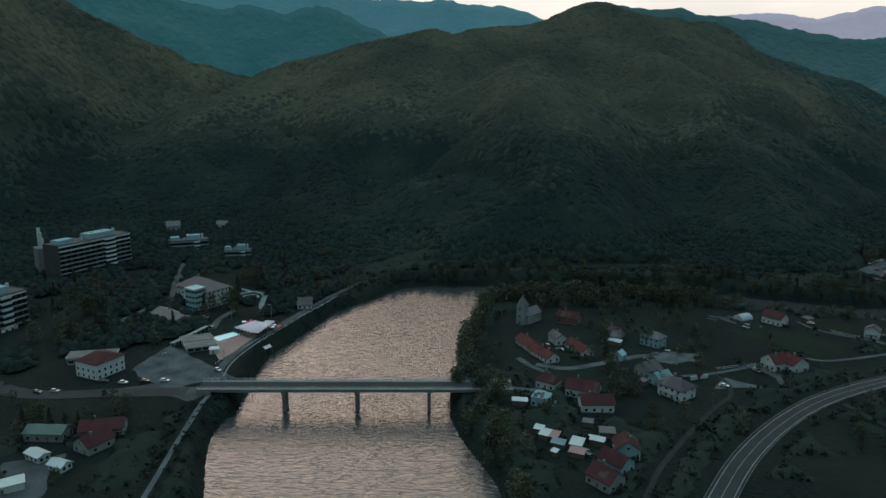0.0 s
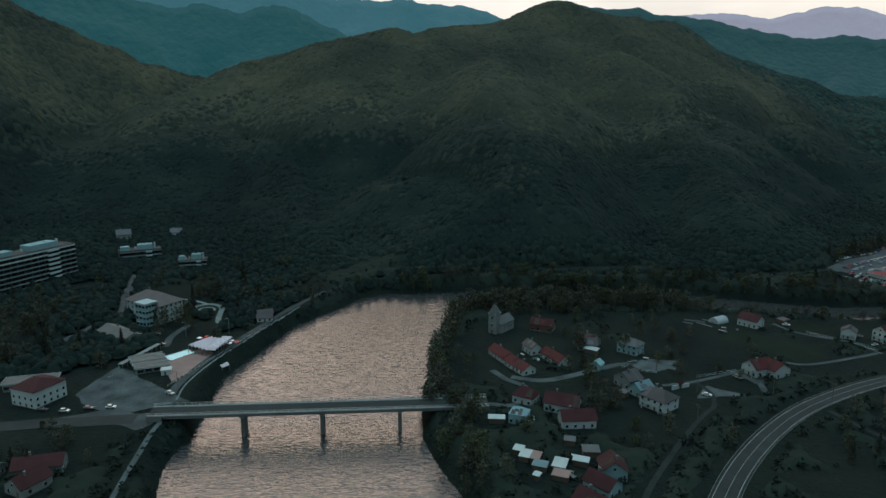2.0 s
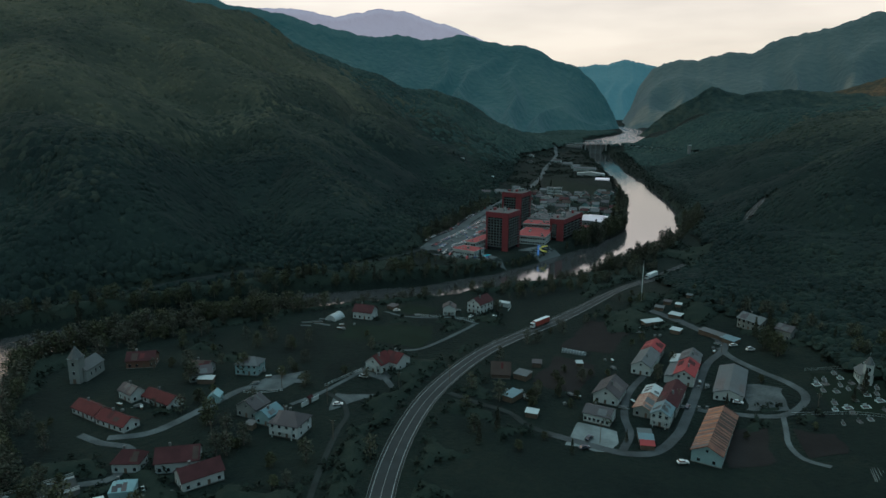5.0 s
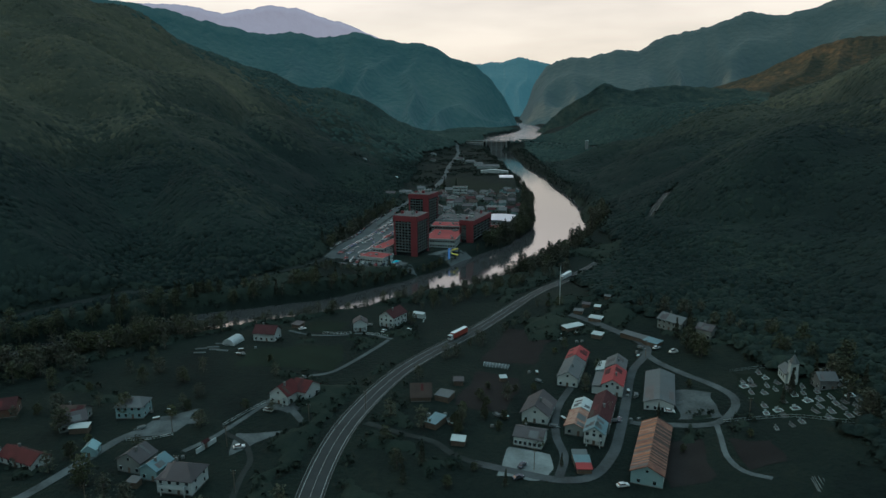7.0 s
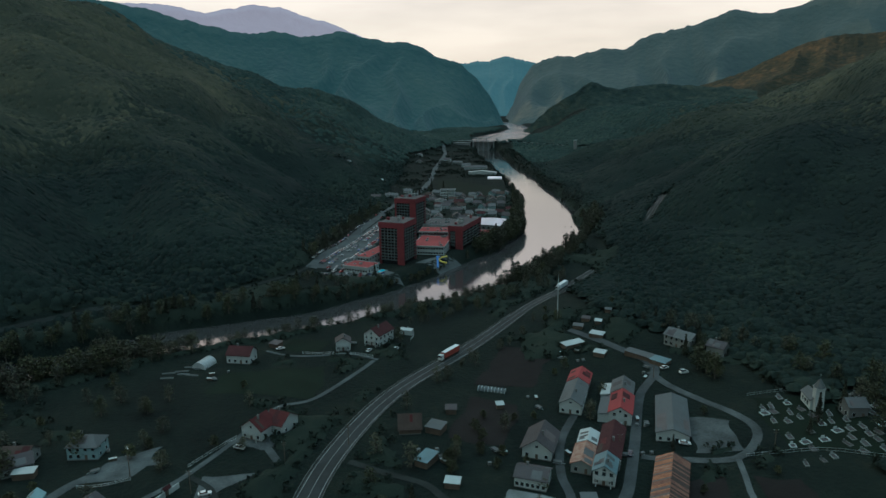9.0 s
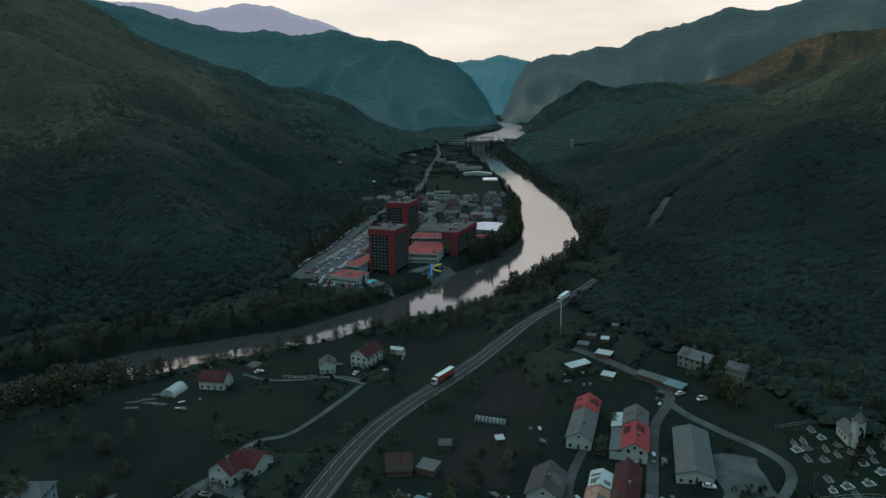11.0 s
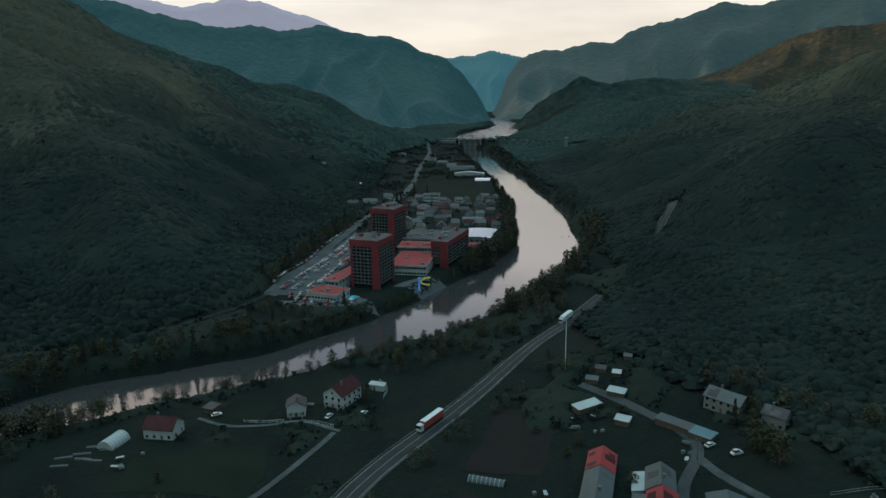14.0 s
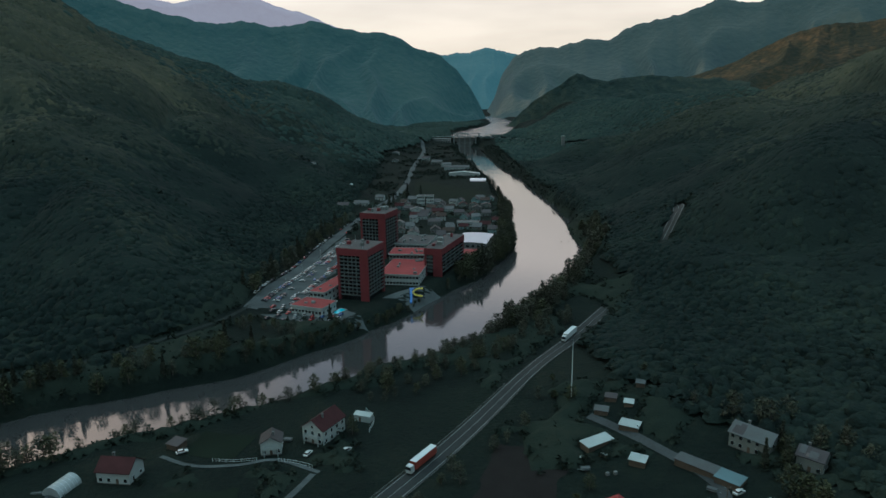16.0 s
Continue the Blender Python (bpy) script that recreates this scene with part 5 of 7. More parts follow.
def canopy(corner, ang, w, d, waves, h=3.6):
    z = building_base(*corner, ang, w, d)
    t = thing("canopy", "white wavy fabric canopy on steel posts", "canopy", "terrace canopies", pose(*corner, z, 0, 0, ang))
    bm = bmesh.new()
    n = waves * 6
    rows = [[bm.verts.new((w * i / n, d * j / 4, h + 1.3 * abs(math.sin(math.pi * waves * i / n)))) for j in range(5)] for i in range(n + 1)]
    for i in range(n):
        for j in range(4):
            bm.faces.new((rows[i][j], rows[i + 1][j], rows[i + 1][j + 1], rows[i][j + 1]))
    bmesh.ops.solidify(bm, geom=bm.faces[:], thickness=0.06)
    part("membrane", bm, M["fabric"], t)
    for k in range(waves + 1):
        for y in (0, d):
            x = w * k / waves
            part("post", boxes((x - 0.1, y - 0.1, -1, x + 0.1, y + 0.1, h)), M["darkconc"], t)


canopy((-304.4, 88.6), 13, 13.4, 15, 5)
canopy((-293.8, 91.2), 15, 13.4, 5, 4, 3.3)
canopy((-292, 92), 124, 20, -5.5, 7)


def carport(start, end, wide):
    """A long thin roof on posts over parked cars."""
    dx, dy = end[0] - start[0], end[1] - start[1]
    n, ang = math.hypot(dx, dy), math.degrees(math.atan2(dy, dx))
    t = thing("carport", "long pale open carport roof on thin posts", "carport", "", pose(*start, building_base(*start, ang, n, wide), 0, 0, ang))
    part("roof", boxes((0, 0, 2.6, n, wide, 2.75)), M["concrete"], t)
    for k in range(9):
        for y in (0.2, wide - 0.2):
            part("post", boxes((0.3 + (n - 0.8) * k / 8, y - 0.07, -1, 0.45 + (n - 0.8) * k / 8, y + 0.07, 2.6)), M["metal"], t)


carport((-306, 54.9), (-321.2, 81.6), 2.6)
for k in range(4):  # stepped concrete bathing pavilion beside the pool
    flat_block("low concrete changing cabin beside the pool", (-309 + 5.2 * k, 60 - 1.2 * k), 70, 15, 4.6, 2.6 + 0.4 * (k % 2), "grey_wall", "roof_grey", 4, "changing_cabin", "building", "changing cabins")
shed("small white kiosk beside the pool terrace", (-283, 64), 60, 4.5, 3, 2.6, "roof_tin", "white", name="kiosk")
house("small white pavilion beside the quay", (-331, 147), 62, 9, 5, 3.2, 1.6, "white", "roof_dark", chimney=False, group="town buildings")


def parasol(x, y, m):
    z = float(gz(np.float64(x), np.float64(y)))
    t = thing("parasol", "red parasol on the pool terrace" if m == "red_paint" else "white parasol on the pool terrace", "parasol", "terrace parasols", pose(x, y, z))
    bm = bmesh.new()
    bmesh.ops.create_cone(bm, cap_ends=True, segments=8, radius1=1.5, radius2=0.05, depth=0.6, matrix=Matrix.Translation((0, 0, 2.6)))
    part("shade", bm, M[m], t)
    part("pole", boxes((-0.04, -0.04, 0, 0.04, 0.04, 2.4)), M["metal"], t)


for k in range(14):
    parasol(-316 + 3.4 * (k % 7) + 0.5 * (k // 7), 101 + 4 * (k // 7) + (k % 7) * 1.1, "red_paint" if k % 3 else "fabric")

# waterslides
slide = thing("water_slide", "blue and yellow water slides on a steel frame", "water slide", "", pose(-12, 560, building_base(-12, 560, 0, 6, 6)))
bm = bmesh.new()
tube(bm, [(4 + 3 * math.cos(k * 0.5), 3 * math.sin(k * 0.5), 8 - k * 0.42) for k in range(18)], [0.7] * 18, 6)
part("flume", bm, M["yellow_paint"], slide)
bm = bmesh.new()
tube(bm, [(0, -k * 0.9, 8 - k * 0.62) for k in range(12)], [0.8] * 12, 6)
part("flume", bm, M["blue_paint"], slide)
for x, y in ((-1, -1), (1.5, -1), (-1, 1.5), (1.5, 1.5)):
    part("post", boxes((x - 0.1, y - 0.1, 0, x + 0.1, y + 0.1, 8)), M["blue_paint"], slide)
part("platform", boxes((-1.2, -1.2, 7.8, 1.7, 1.7, 8.0)), M["blue_paint"], slide)


# ---- church, cemetery ----
def church(label, x, y, ang, w, d, h, tower, wall="white", roof="roof_grey"):
    z = building_base(x, y, ang, w, d)
    t = thing("church", label, "church", "", pose(x, y, z, 0, 0, ang))
    part("nave", boxes((0, 0, -1, w, d, h)), M[wall], t)
    part("roof", roof_bm(w, d, h, w * 0.4, 0.4, 0.2, 0, False), M[roof], t)
    a = w * 0.62
    x0 = (w - a) / 2
    part("tower", boxes((x0, -a * 0.6, -1, x0 + a, a * 0.4, tower)), M[wall], t)
    part("cornice", boxes((x0 - 0.2, -a * 0.6 - 0.2, tower, x0 + a + 0.2, a * 0.4 + 0.2, tower + 0.3)), M["white"], t)
    bm = bmesh.new()
    bmesh.ops.create_cone(bm, cap_ends=True, segments=8, radius1=a * 0.72, radius2=0.08, depth=a * 1.1, matrix=Matrix.Translation((w / 2, -a * 0.1, tower + 0.3 + a * 0.55)))
    part("spire", bm, M[roof], t)
    part("cross", boxes((w / 2 - 0.06, -a * 0.1 - 0.06, tower + a * 1.4, w / 2 + 0.06, -a * 0.1 + 0.06, tower + a * 1.4 + 1.2), (w / 2 - 0.4, -a * 0.1 - 0.05, tower + a * 1.4 + 0.7, w / 2 + 0.4, -a * 0.1 + 0.05, tower + a * 1.4 + 0.82)), M["metal"], t)
    for k in range(2):
        window(t, w / 2, -a * 0.6, tower * (0.45 + 0.35 * k), 0, 0.9, 1.6)
    for k in range(3):
        window(t, w, d * (k + 1) / 4, h * 0.55, 90, 0.9, 1.6)
        window(t, 0, d * (k + 1) / 4, h * 0.55, -90, 0.9, 1.6)
    part("door", boxes((w / 2 - 0.7, -a * 0.6 - 0.08, 0, w / 2 + 0.7, -a * 0.6, 2.4)), M["wood"], t)


church("white stone church with a square tower among trees", -212, 226, 5, 8, 14, 5.5, 12, "cream")
church("small white cemetery chapel with a bell tower", 136, 266, -6, 5, 9, 4.2, 9.5)

r = random.Random(4)
grave_mesh = {}
for kind, m in (("pale", "white"), ("grey", "concrete"), ("dark", "darkconc")):
    g = thing("grave", kind + " stone grave with border and headstone", "grave", "graves of the cemetery", pose(0, 0, -60))
    part("border", boxes((0, 0, -0.4, 1.2, 0.15, 0.35), (0, 2.25, -0.4, 1.2, 2.4, 0.35), (0, 0.15, -0.4, 0.15, 2.25, 0.35), (1.05, 0.15, -0.4, 1.2, 2.25, 0.35)), M[m], g)
    part("slab", boxes((0.15, 0.15, -0.4, 1.05, 2.25, 0.15)), M["roof_dark"], g)
    part("headstone", boxes((0.35, 2.25, 0.3, 0.85, 2.4, 1.2)), M[m], g)
    grave_mesh[kind] = g
spots = [(118 + 5.2 * i + 1.3 * (j % 2), 232 + 5.5 * j) for i in range(8) for j in range(9)]
first = dict(grave_mesh)
for x, y in spots:
    x, y = x + r.uniform(-1.4, 1.4), y + r.uniform(-1.4, 1.4)
    if r.random() < 0.22 or (133 < x < 143 and 262 < y < 277) or (143 < x < 153 and y > 253):
        continue
    kind = r.choice(["pale", "grey", "grey", "dark"])
    m = pose(x, y, float(gz(np.float64(x), np.float64(y))) + 0.05, 0, -8.5, 0) @ pose(0, 0, 0, 0, 0, r.uniform(-12, 12)) @ Matrix.Diagonal((r.uniform(1.1, 1.8), r.uniform(1.0, 1.3), 1, 1))
    if kind in first:
        first.pop(kind).matrix_basis = m
    else:
        copy_thing(grave_mesh[kind], m)


# ---- fences, poles, greenhouse, tent, mast ----
def fence(points, label, h=1.4, gap=2.5, m="concrete", rail="metal"):
    line = smooth_line(points, gap)
    x, y = line[0]
    t = thing("fence", label, "fence", "fences", pose(x, y, float(gz(x, y))))
    base = t.matrix_basis.translation
    for k, (px, py) in enumerate(line):
        z = float(gz(px, py)) - base.z
        part("post", boxes((px - x - 0.08, py - y - 0.08, z - 0.3, px - x + 0.08, py - y + 0.08, z + h)), M[m], t)
    for low in (0.35, h - 0.2):
        bm = bmesh.new()
        tube(bm, [(px - x, py - y, float(gz(px, py)) - base.z + low) for px, py in line], [0.05] * len(line), 4)
        part("rail", bm, M[rail], t)


fence([(-78, 355), (-70, 354), (-62, 355)], "white post fence before the riverside house", 1.3, 2.2, "white", "white_metal")
fence([(-54, 354), (-47, 352), (-41, 349)], "white picket wall before the guesthouse", 1.5, 1.2, "white", "white_metal")
fence([(-26, 392), (-22, 384), (-23, 374)], "curved white garden fence", 1.6, 1.6, "white", "white_metal")
fence([(102, 241), (115, 240), (128, 238), (142, 230), (152, 226)], "cemetery fence of concrete posts", 1.5, 2.5)
fence([(120, 284), (136, 283), (150, 276)], "cemetery fence of concrete posts uphill", 1.4, 2.5)
fence([(-95, 242), (-89, 254), (-84, 263)], "roadside fence below the villa", 1.4, 2.0, "concrete", "white_metal")
fence([(-128, 229), (-120, 230), (-112, 234)], "low white yard fence of posts", 1.2, 2.0, "white", "white_metal")
fence([(-200, 424), (-180, 434), (-160, 444), (-140, 462)], "pale concrete railing along the road", 1.3, 3.0, "concrete", "concrete")
fence([(-268, 60), (-284, 90), (-302, 122), (-322, 160)], "metal railing along the quay", 1.1, 3.0, "metal", "metal")
gate = thing("gate_wall", "white garden wall with an arched gate", "wall", "", pose(-97.4, 220.3, float(gz(np.float64(-97.4), np.float64(220.3))), 0, 0, 66))
part("wall", boxes((0, 0, -0.6, 3.6, 0.3, 2.0), (6.2, 0, -0.6, 10.2, 0.3, 2.0)), M["white"], gate)
part("gate_post", boxes((3.6, -0.1, -0.6, 4.1, 0.4, 3.0)), M["white"], gate)
part("gate_post", boxes((5.7, -0.1, -0.6, 6.2, 0.4, 3.0)), M["white"], gate)
part("gate_roof", roof_bm(2.6, 0.9, 3.0, 0.7, 0.3, 0.12, 0, True), M["tile_dark"], gate).matrix_basis = pose(3.6, -0.3, 0)
part("gate_leaf", boxes((4.1, 0.1, 0.1, 5.7, 0.2, 2.2)), M["wood"], gate)


def pole(x, y, h, label="wooden power pole with a crossarm", name="power_pole", lamp=False):
    t = thing(name, label, "pole", "poles", pose(x, y, float(gz(np.float64(x), np.float64(y)))))
    bm = bmesh.new()
    tube(bm, [(0, 0, -0.5), (0, 0, h)], [0.17, 0.11], 7)
    part("shaft", bm, M["concrete"] if lamp else M["wood"], t)
    if lamp:
        part("arm", boxes((-0.05, -1.6, h - 0.2, 0.05, 0, h - 0.08)), M["metal"], t)
        part("lamp_head", boxes((-0.15, -2.1, h - 0.25, 0.15, -1.5, h - 0.08)), M["metal"], t)
    else:
        for z in (h - 0.4, h - 1.3):
            part("crossarm", boxes((-0.9, -0.06, z, 0.9, 0.06, z + 0.12)), M["wood"], t)
        for xx in (-0.8, 0, 0.8):
            part("insulator", boxes((xx - 0.06, -0.06, h - 0.28, xx + 0.06, 0.06, h - 0.05)), M["white"], t)


for x, y in ((-88, 226), (-113, 236), (-61, 245), (26, 212), (60, 250), (-120, 186), (-75, 196), (90, 312), (112, 242), (-98, 205), (-40, 258)):
    pole(x, y, 8.5)
for x, y in ((-262, 62), (-278, 40), (-240, 50), (-300, 20), (-330, 100), (-318, 120), (-93, 560), (-90, 600), (-85, 650)):
    pole(x, y, 9, "concrete street lamp with a bent arm", "street_lamp", True)

MAST_X, MAST_Y, MAST_H = 57.5, 384.0, 25.0
mast = thing("mast", "tall slender white mast beside the highway", "mast", "", pose(MAST_X, MAST_Y, float(gz(np.float64(MAST_X), np.float64(MAST_Y)))))
bm = bmesh.new()
tube(bm, [(0, 0, -1), (0, 0, 12), (0, 0, MAST_H)], [0.26, 0.2, 0.13], 8)
part("shaft", bm, M["white_metal"], mast)
part("foot", boxes((-0.6, -0.6, -1, 0.6, 0.6, 1.6)), M["concrete"], mast)
bm = bmesh.new()
tube(bm, [(0, 0, MAST_H), (0, 0, MAST_H + 2.5)], [0.09, 0.05], 5)
part("aerial", bm, M["metal"], mast)


def tunnel_house(label, corner, ang, w, d, h, m, name="polytunnel", ribs=6):
    z = building_base(*corner, ang, w, d)
    t = thing(name, label, "polytunnel", "", pose(*corner, z, 0, 0, ang))
    bm = bmesh.new()
    n = 10
    rows = [[bm.verts.new((w * j / ribs, d / 2 - d / 2 * math.cos(math.pi * i / n), h * math.sin(math.pi * i / n))) for i in range(n + 1)] for j in range(ribs + 1)]
    for one, two in zip(rows, rows[1:]):
        for i in range(n):
            bm.faces.new((one[i], two[i], two[i + 1], one[i + 1]))
    bm.faces.new(rows[0])
    bm.faces.new(rows[-1][::-1])
    bmesh.ops.recalc_face_normals(bm, faces=bm.faces)
    part("skin", bm, M[m], t)
    for j in range(ribs + 1):
        bm = bmesh.new()
        tube(bm, [(w * j / ribs, d / 2 - (d / 2 + 0.06) * math.cos(math.pi * i / n), (h + 0.06) * math.sin(math.pi * i / n)) for i in range(n + 1)], [0.07] * (n + 1), 4)
        part("rib", bm, M["white_metal"], t)


tunnel_house("white arched polytunnel beside the meadow", (-121, 333), 75, 9.5, 7.0, 3.4, "poly_film")
tunnel_house("long pale green glasshouse in a tilled plot", (10.7, 307.5), -18, 12.2, 3.4, 1.8, "balcony", "glasshouse", 8)
tunnel_house("long white glasshouse by the sports field", (56, 1100), -8, 22, 9, 4, "fabric", "glasshouse", 6)

# ---- dam ----
dam = thing("dam", "concrete river dam with piers, gates and a powerhouse", "dam", "", pose(18, 1806, 0, 0, 0, -3))
part("sill", boxes((0, -6, -4, 104, 10, 9)), M["darkconc"], dam)
part("crest_road", boxes((-14, -3, 24, 108, 5, 25.2)), M["concrete"], dam)
for k in range(6):
    part("pier", boxes((36 + 13 * k, -12, -4, 39.4 + 13 * k, 9, 26.5)), M["concrete"], dam)
for k in range(5):
    part("gate", boxes((39.4 + 13 * k, 0, 8, 49 + 13 * k, 1.2, 21.5)), M["darkconc"], dam)
house_part = part("powerhouse", boxes((-14, -16, -2, 30, 6, 20), (-15, -17, 20, 31, 7, 21)), M["concrete"], dam)
for k in range(7):
    window(house_part, -10 + 6 * k, -16, 13, 0, 3.6, 5.0)
for k in range(3):
    part("hoist_tower", boxes((44 + 26 * k, -2, 25.2, 47 + 26 * k, 2, 32)), M["concrete"], dam)
part("hoist_beam", boxes((36, -1, 31, 104, 1, 32.4)), M["concrete"], dam)
intake = thing("intake_tower", "pale concrete tower at the end of the dam bank", "tower", "", pose(272, 1548, float(gz(np.float64(272), np.float64(1548)))))
part("shaft", boxes((-3, -3, -3, 3, 3, 22)), M["concrete"], intake)
part("cap", boxes((-3.6, -3.6, 22, 3.6, 3.6, 23)), M["white"], intake)

# ---- yard clutter ----
def woodpile(x, y, turn, w=2.6):
    t = thing("woodpile", "stack of split firewood under a pale sheet", "woodpile", "yard clutter", pose(x, y, float(gz(np.float64(x), np.float64(y))), 0, 0, turn))
    for k in range(5):
        for j in range(3):
            bm = bmesh.new()
            tube(bm, [(w * (k + 0.5) / 5, 0, 0.2 + 0.38 * j), (w * (k + 0.5) / 5, 1.0, 0.2 + 0.38 * j)], [0.2, 0.2], 6)
            part("log", bm, M["wood"], t)
    part("cover", boxes((-0.1, -0.1, 1.16, w + 0.1, 1.1, 1.22)), M["roof_tin"], t)


def tank(x, y):
    t = thing("water_tank", "white plastic water tank in a metal cage", "tank", "yard clutter", pose(x, y, float(gz(np.float64(x), np.float64(y))), 0, 0, 20))
    part("vessel", boxes((0, 0, 0.15, 1.2, 1.0, 1.1)), M["grey_wall"], t)
    part("pallet", boxes((-0.02, -0.02, 0, 1.22, 1.02, 0.14)), M["wood"], t)
    for px in (0.0, 0.6, 1.16):
        part("cage_bar", boxes((px, -0.06, 0.14, px + 0.04, -0.02, 1.12)), M["metal"], t)


def trailer(x, y, turn):
    t = thing("trailer", "small farm trailer with a pale tarpaulin", "trailer", "yard clutter", pose(x, y, float(gz(np.float64(x), np.float64(y))), 0, 0, turn))
    part("bed", boxes((0, 0, 0.6, 3.0, 1.6, 1.1)), M["metal"], t)
    part("tarpaulin", boxes((-0.05, -0.05, 1.1, 3.05, 1.65, 1.3)), M["roof_grey"], t)
    part("drawbar", boxes((3.0, 0.72, 0.6, 4.4, 0.88, 0.72)), M["metal"], t)
    for py in (-0.2, 1.6):
        bm = bmesh.new()
        bmesh.ops.create_cone(bm, cap_ends=True, segments=10, radius1=0.36, radius2=0.36, depth=0.2, matrix=Matrix.Translation((1.5, py + 0.1, 0.36)) @ Matrix.Rotation(radians(90), 4, "X"))
        part("wheel", bm, M["tyre"], t)


r = random.Random(8)
for cx, cy, n in ((72, 276, 6), (66, 252, 5), (40, 250, 3), (-8, 250, 5), (60, 340, 5), (90, 318, 3), (-104, 210, 5), (-120, 150, 5), (-95, 128, 6), (-125, 246, 4), (-55, 366, 4), (-112, 326, 4), (-165, 205, 4), (16, 246, 3), (30, 292, 3)):
    for k in range(n):
        x, y = cx + r.uniform(-7, 7), cy + r.uniform(-7, 7)
        (woodpile(x, y, r.uniform(0, 180)) if k % 3 == 0 else tank(x, y) if k % 3 == 1 else trailer(x, y, r.uniform(0, 360)))
for k in range(7):
    bm = bmesh.new()
    x, y = -133 + r.uniform(-10, 8), 326 + r.uniform(-6, 12)
    t = thing("cold_frame", "low glazed cold frame in the meadow", "cold frame", "cold frames", pose(x, y, float(gz(np.float64(x), np.float64(y))), 0, 0, r.uniform(-15, 15)))
    part("box", boxes((0, 0, -0.2, 6.0, 0.9, 0.35)), M["concrete"], t)
    part("lid", boxes((-0.05, -0.05, 0.35, 6.05, 0.95, 0.42)), M["balcony"], t)

stack = thing("pole_stack", "stack of pale peeled poles leaning in a garden", "poles", "yard clutter", pose(114, 192, float(gz(np.float64(114), np.float64(192)))))
lie = random.Random(6)
for k in range(7):
    bm = bmesh.new()
    tube(bm, [(k * 0.9 + lie.uniform(-0.3, 0.3), lie.uniform(-0.8, 0.8), 0.1), (k * 0.9 + 0.9 + lie.uniform(-0.5, 0.5), 7.5 + lie.uniform(-1, 1), 0.9)], [0.13, 0.08], 5)
    part("peeled_pole", bm, M["concrete"], stack)

# ---- the far settlement ----
FAR = [(-21, 923, 10, 9, 5, "cream", "roof_grey"), (-28, 892, 9, 8, 4, "white", "roof_dark"), (-14, 851, 14, 9, 5, "white", "roof_grey"), (8, 843, 11, 9, 5, "brick_wall", "tile_dark"), (46, 807, 8, 9, 5, "teal_wall", "roof_grey"), (58, 832, 9, 8, 4, "cream", "roof_dark"), (66, 800, 9, 8, 4, "white", "tile_dark"), (4, 790, 12, 9, 4, "cream", "roof_dark"), (-24, 866, 9, 8, 4, "cream", "roof_dark"), (20, 860, 9, 8, 4, "white", "roof_grey"), (30, 838, 10, 8, 4, "cream", "roof_dark"), (-8, 820, 10, 8, 4, "white", "roof_dark"), (-36, 830, 9, 8, 5, "cream", "tile_dark"), (-78, 896, 16, 8, 4, "white", "roof_grey"), (-104, 960, 18, 8, 4, "white", "roof_tin"), (-150, 985, 14, 9, 5, "white", "roof_grey"), (26, 1286, 16, 10, 5, "white", "roof_grey"), (42, 1243, 40, 11, 5, "white", "roof_grey"), (50, 1165, 46, 11, 5, "white", "roof_tin"), (-84, 1705, 40, 12, 6, "white", "roof_grey"), (-60, 1630, 34, 12, 5, "cream", "roof_grey"), (-110, 1427, 22, 10, 5, "white", "roof_dark"), (-70, 1480, 14, 9, 5, "white", "roof_grey"), (-64, 1360, 12, 9, 4, "cream", "roof_dark"), (10, 1330, 18, 10, 5, "cream", "roof_grey"), (-10, 1400, 14, 10, 5, "white", "roof_dark"), (36, 885, 9, 8, 4, "cream", "tile_dark"), (50, 862, 9, 8, 4, "grey_wall", "roof_dark"), (-96, 880, 12, 9, 4, "cream", "roof_dark"), (-60, 935, 10, 8, 4, "white", "roof_grey")]
for x, y, w, d, h, wall, roof in FAR:
    tone = {"cream": "cream", "white": "white", "brick_wall": "brick", "teal_wall": "pale blue", "grey_wall": "grey"}[wall]
    cover = {"roof_grey": "grey sheet", "roof_dark": "dark slate", "tile_dark": "dark red tiled", "roof_tin": "bright tin"}[roof]
    house(f"{tone} house under a {cover} roof in the upper settlement", (x - w / 2, y - d / 2), -12 + (int(x * 7 + y) % 5) * 4, w, d, h, 2.4, wall, roof, (int(x + y) % 3) > 0, 0, max(2, int(w / 3)), side_cols=2, group="houses of the upper settlement")
for x in (-15, -5):
    flat_block("white four-storey apartment block", (x, 900), -6, 8, 9, 11, "white", "flatroof", 4, "apartment_block", "apartment block", "apartment blocks")
flat_block("low white hall with dark windows", (26, 776), -8, 20, 9, 4.5, "white", "roof_grey", 8, "low_hall", "hall", "upper halls")


# small houses and yards crowded between the hotels and the sports field
g = random.Random(52)
taken = [(x, y) for x, y, *_ in FAR] + [(-15, 900), (-5, 900), (26, 776), (36, 780), (-11, 905)]
tries = 0
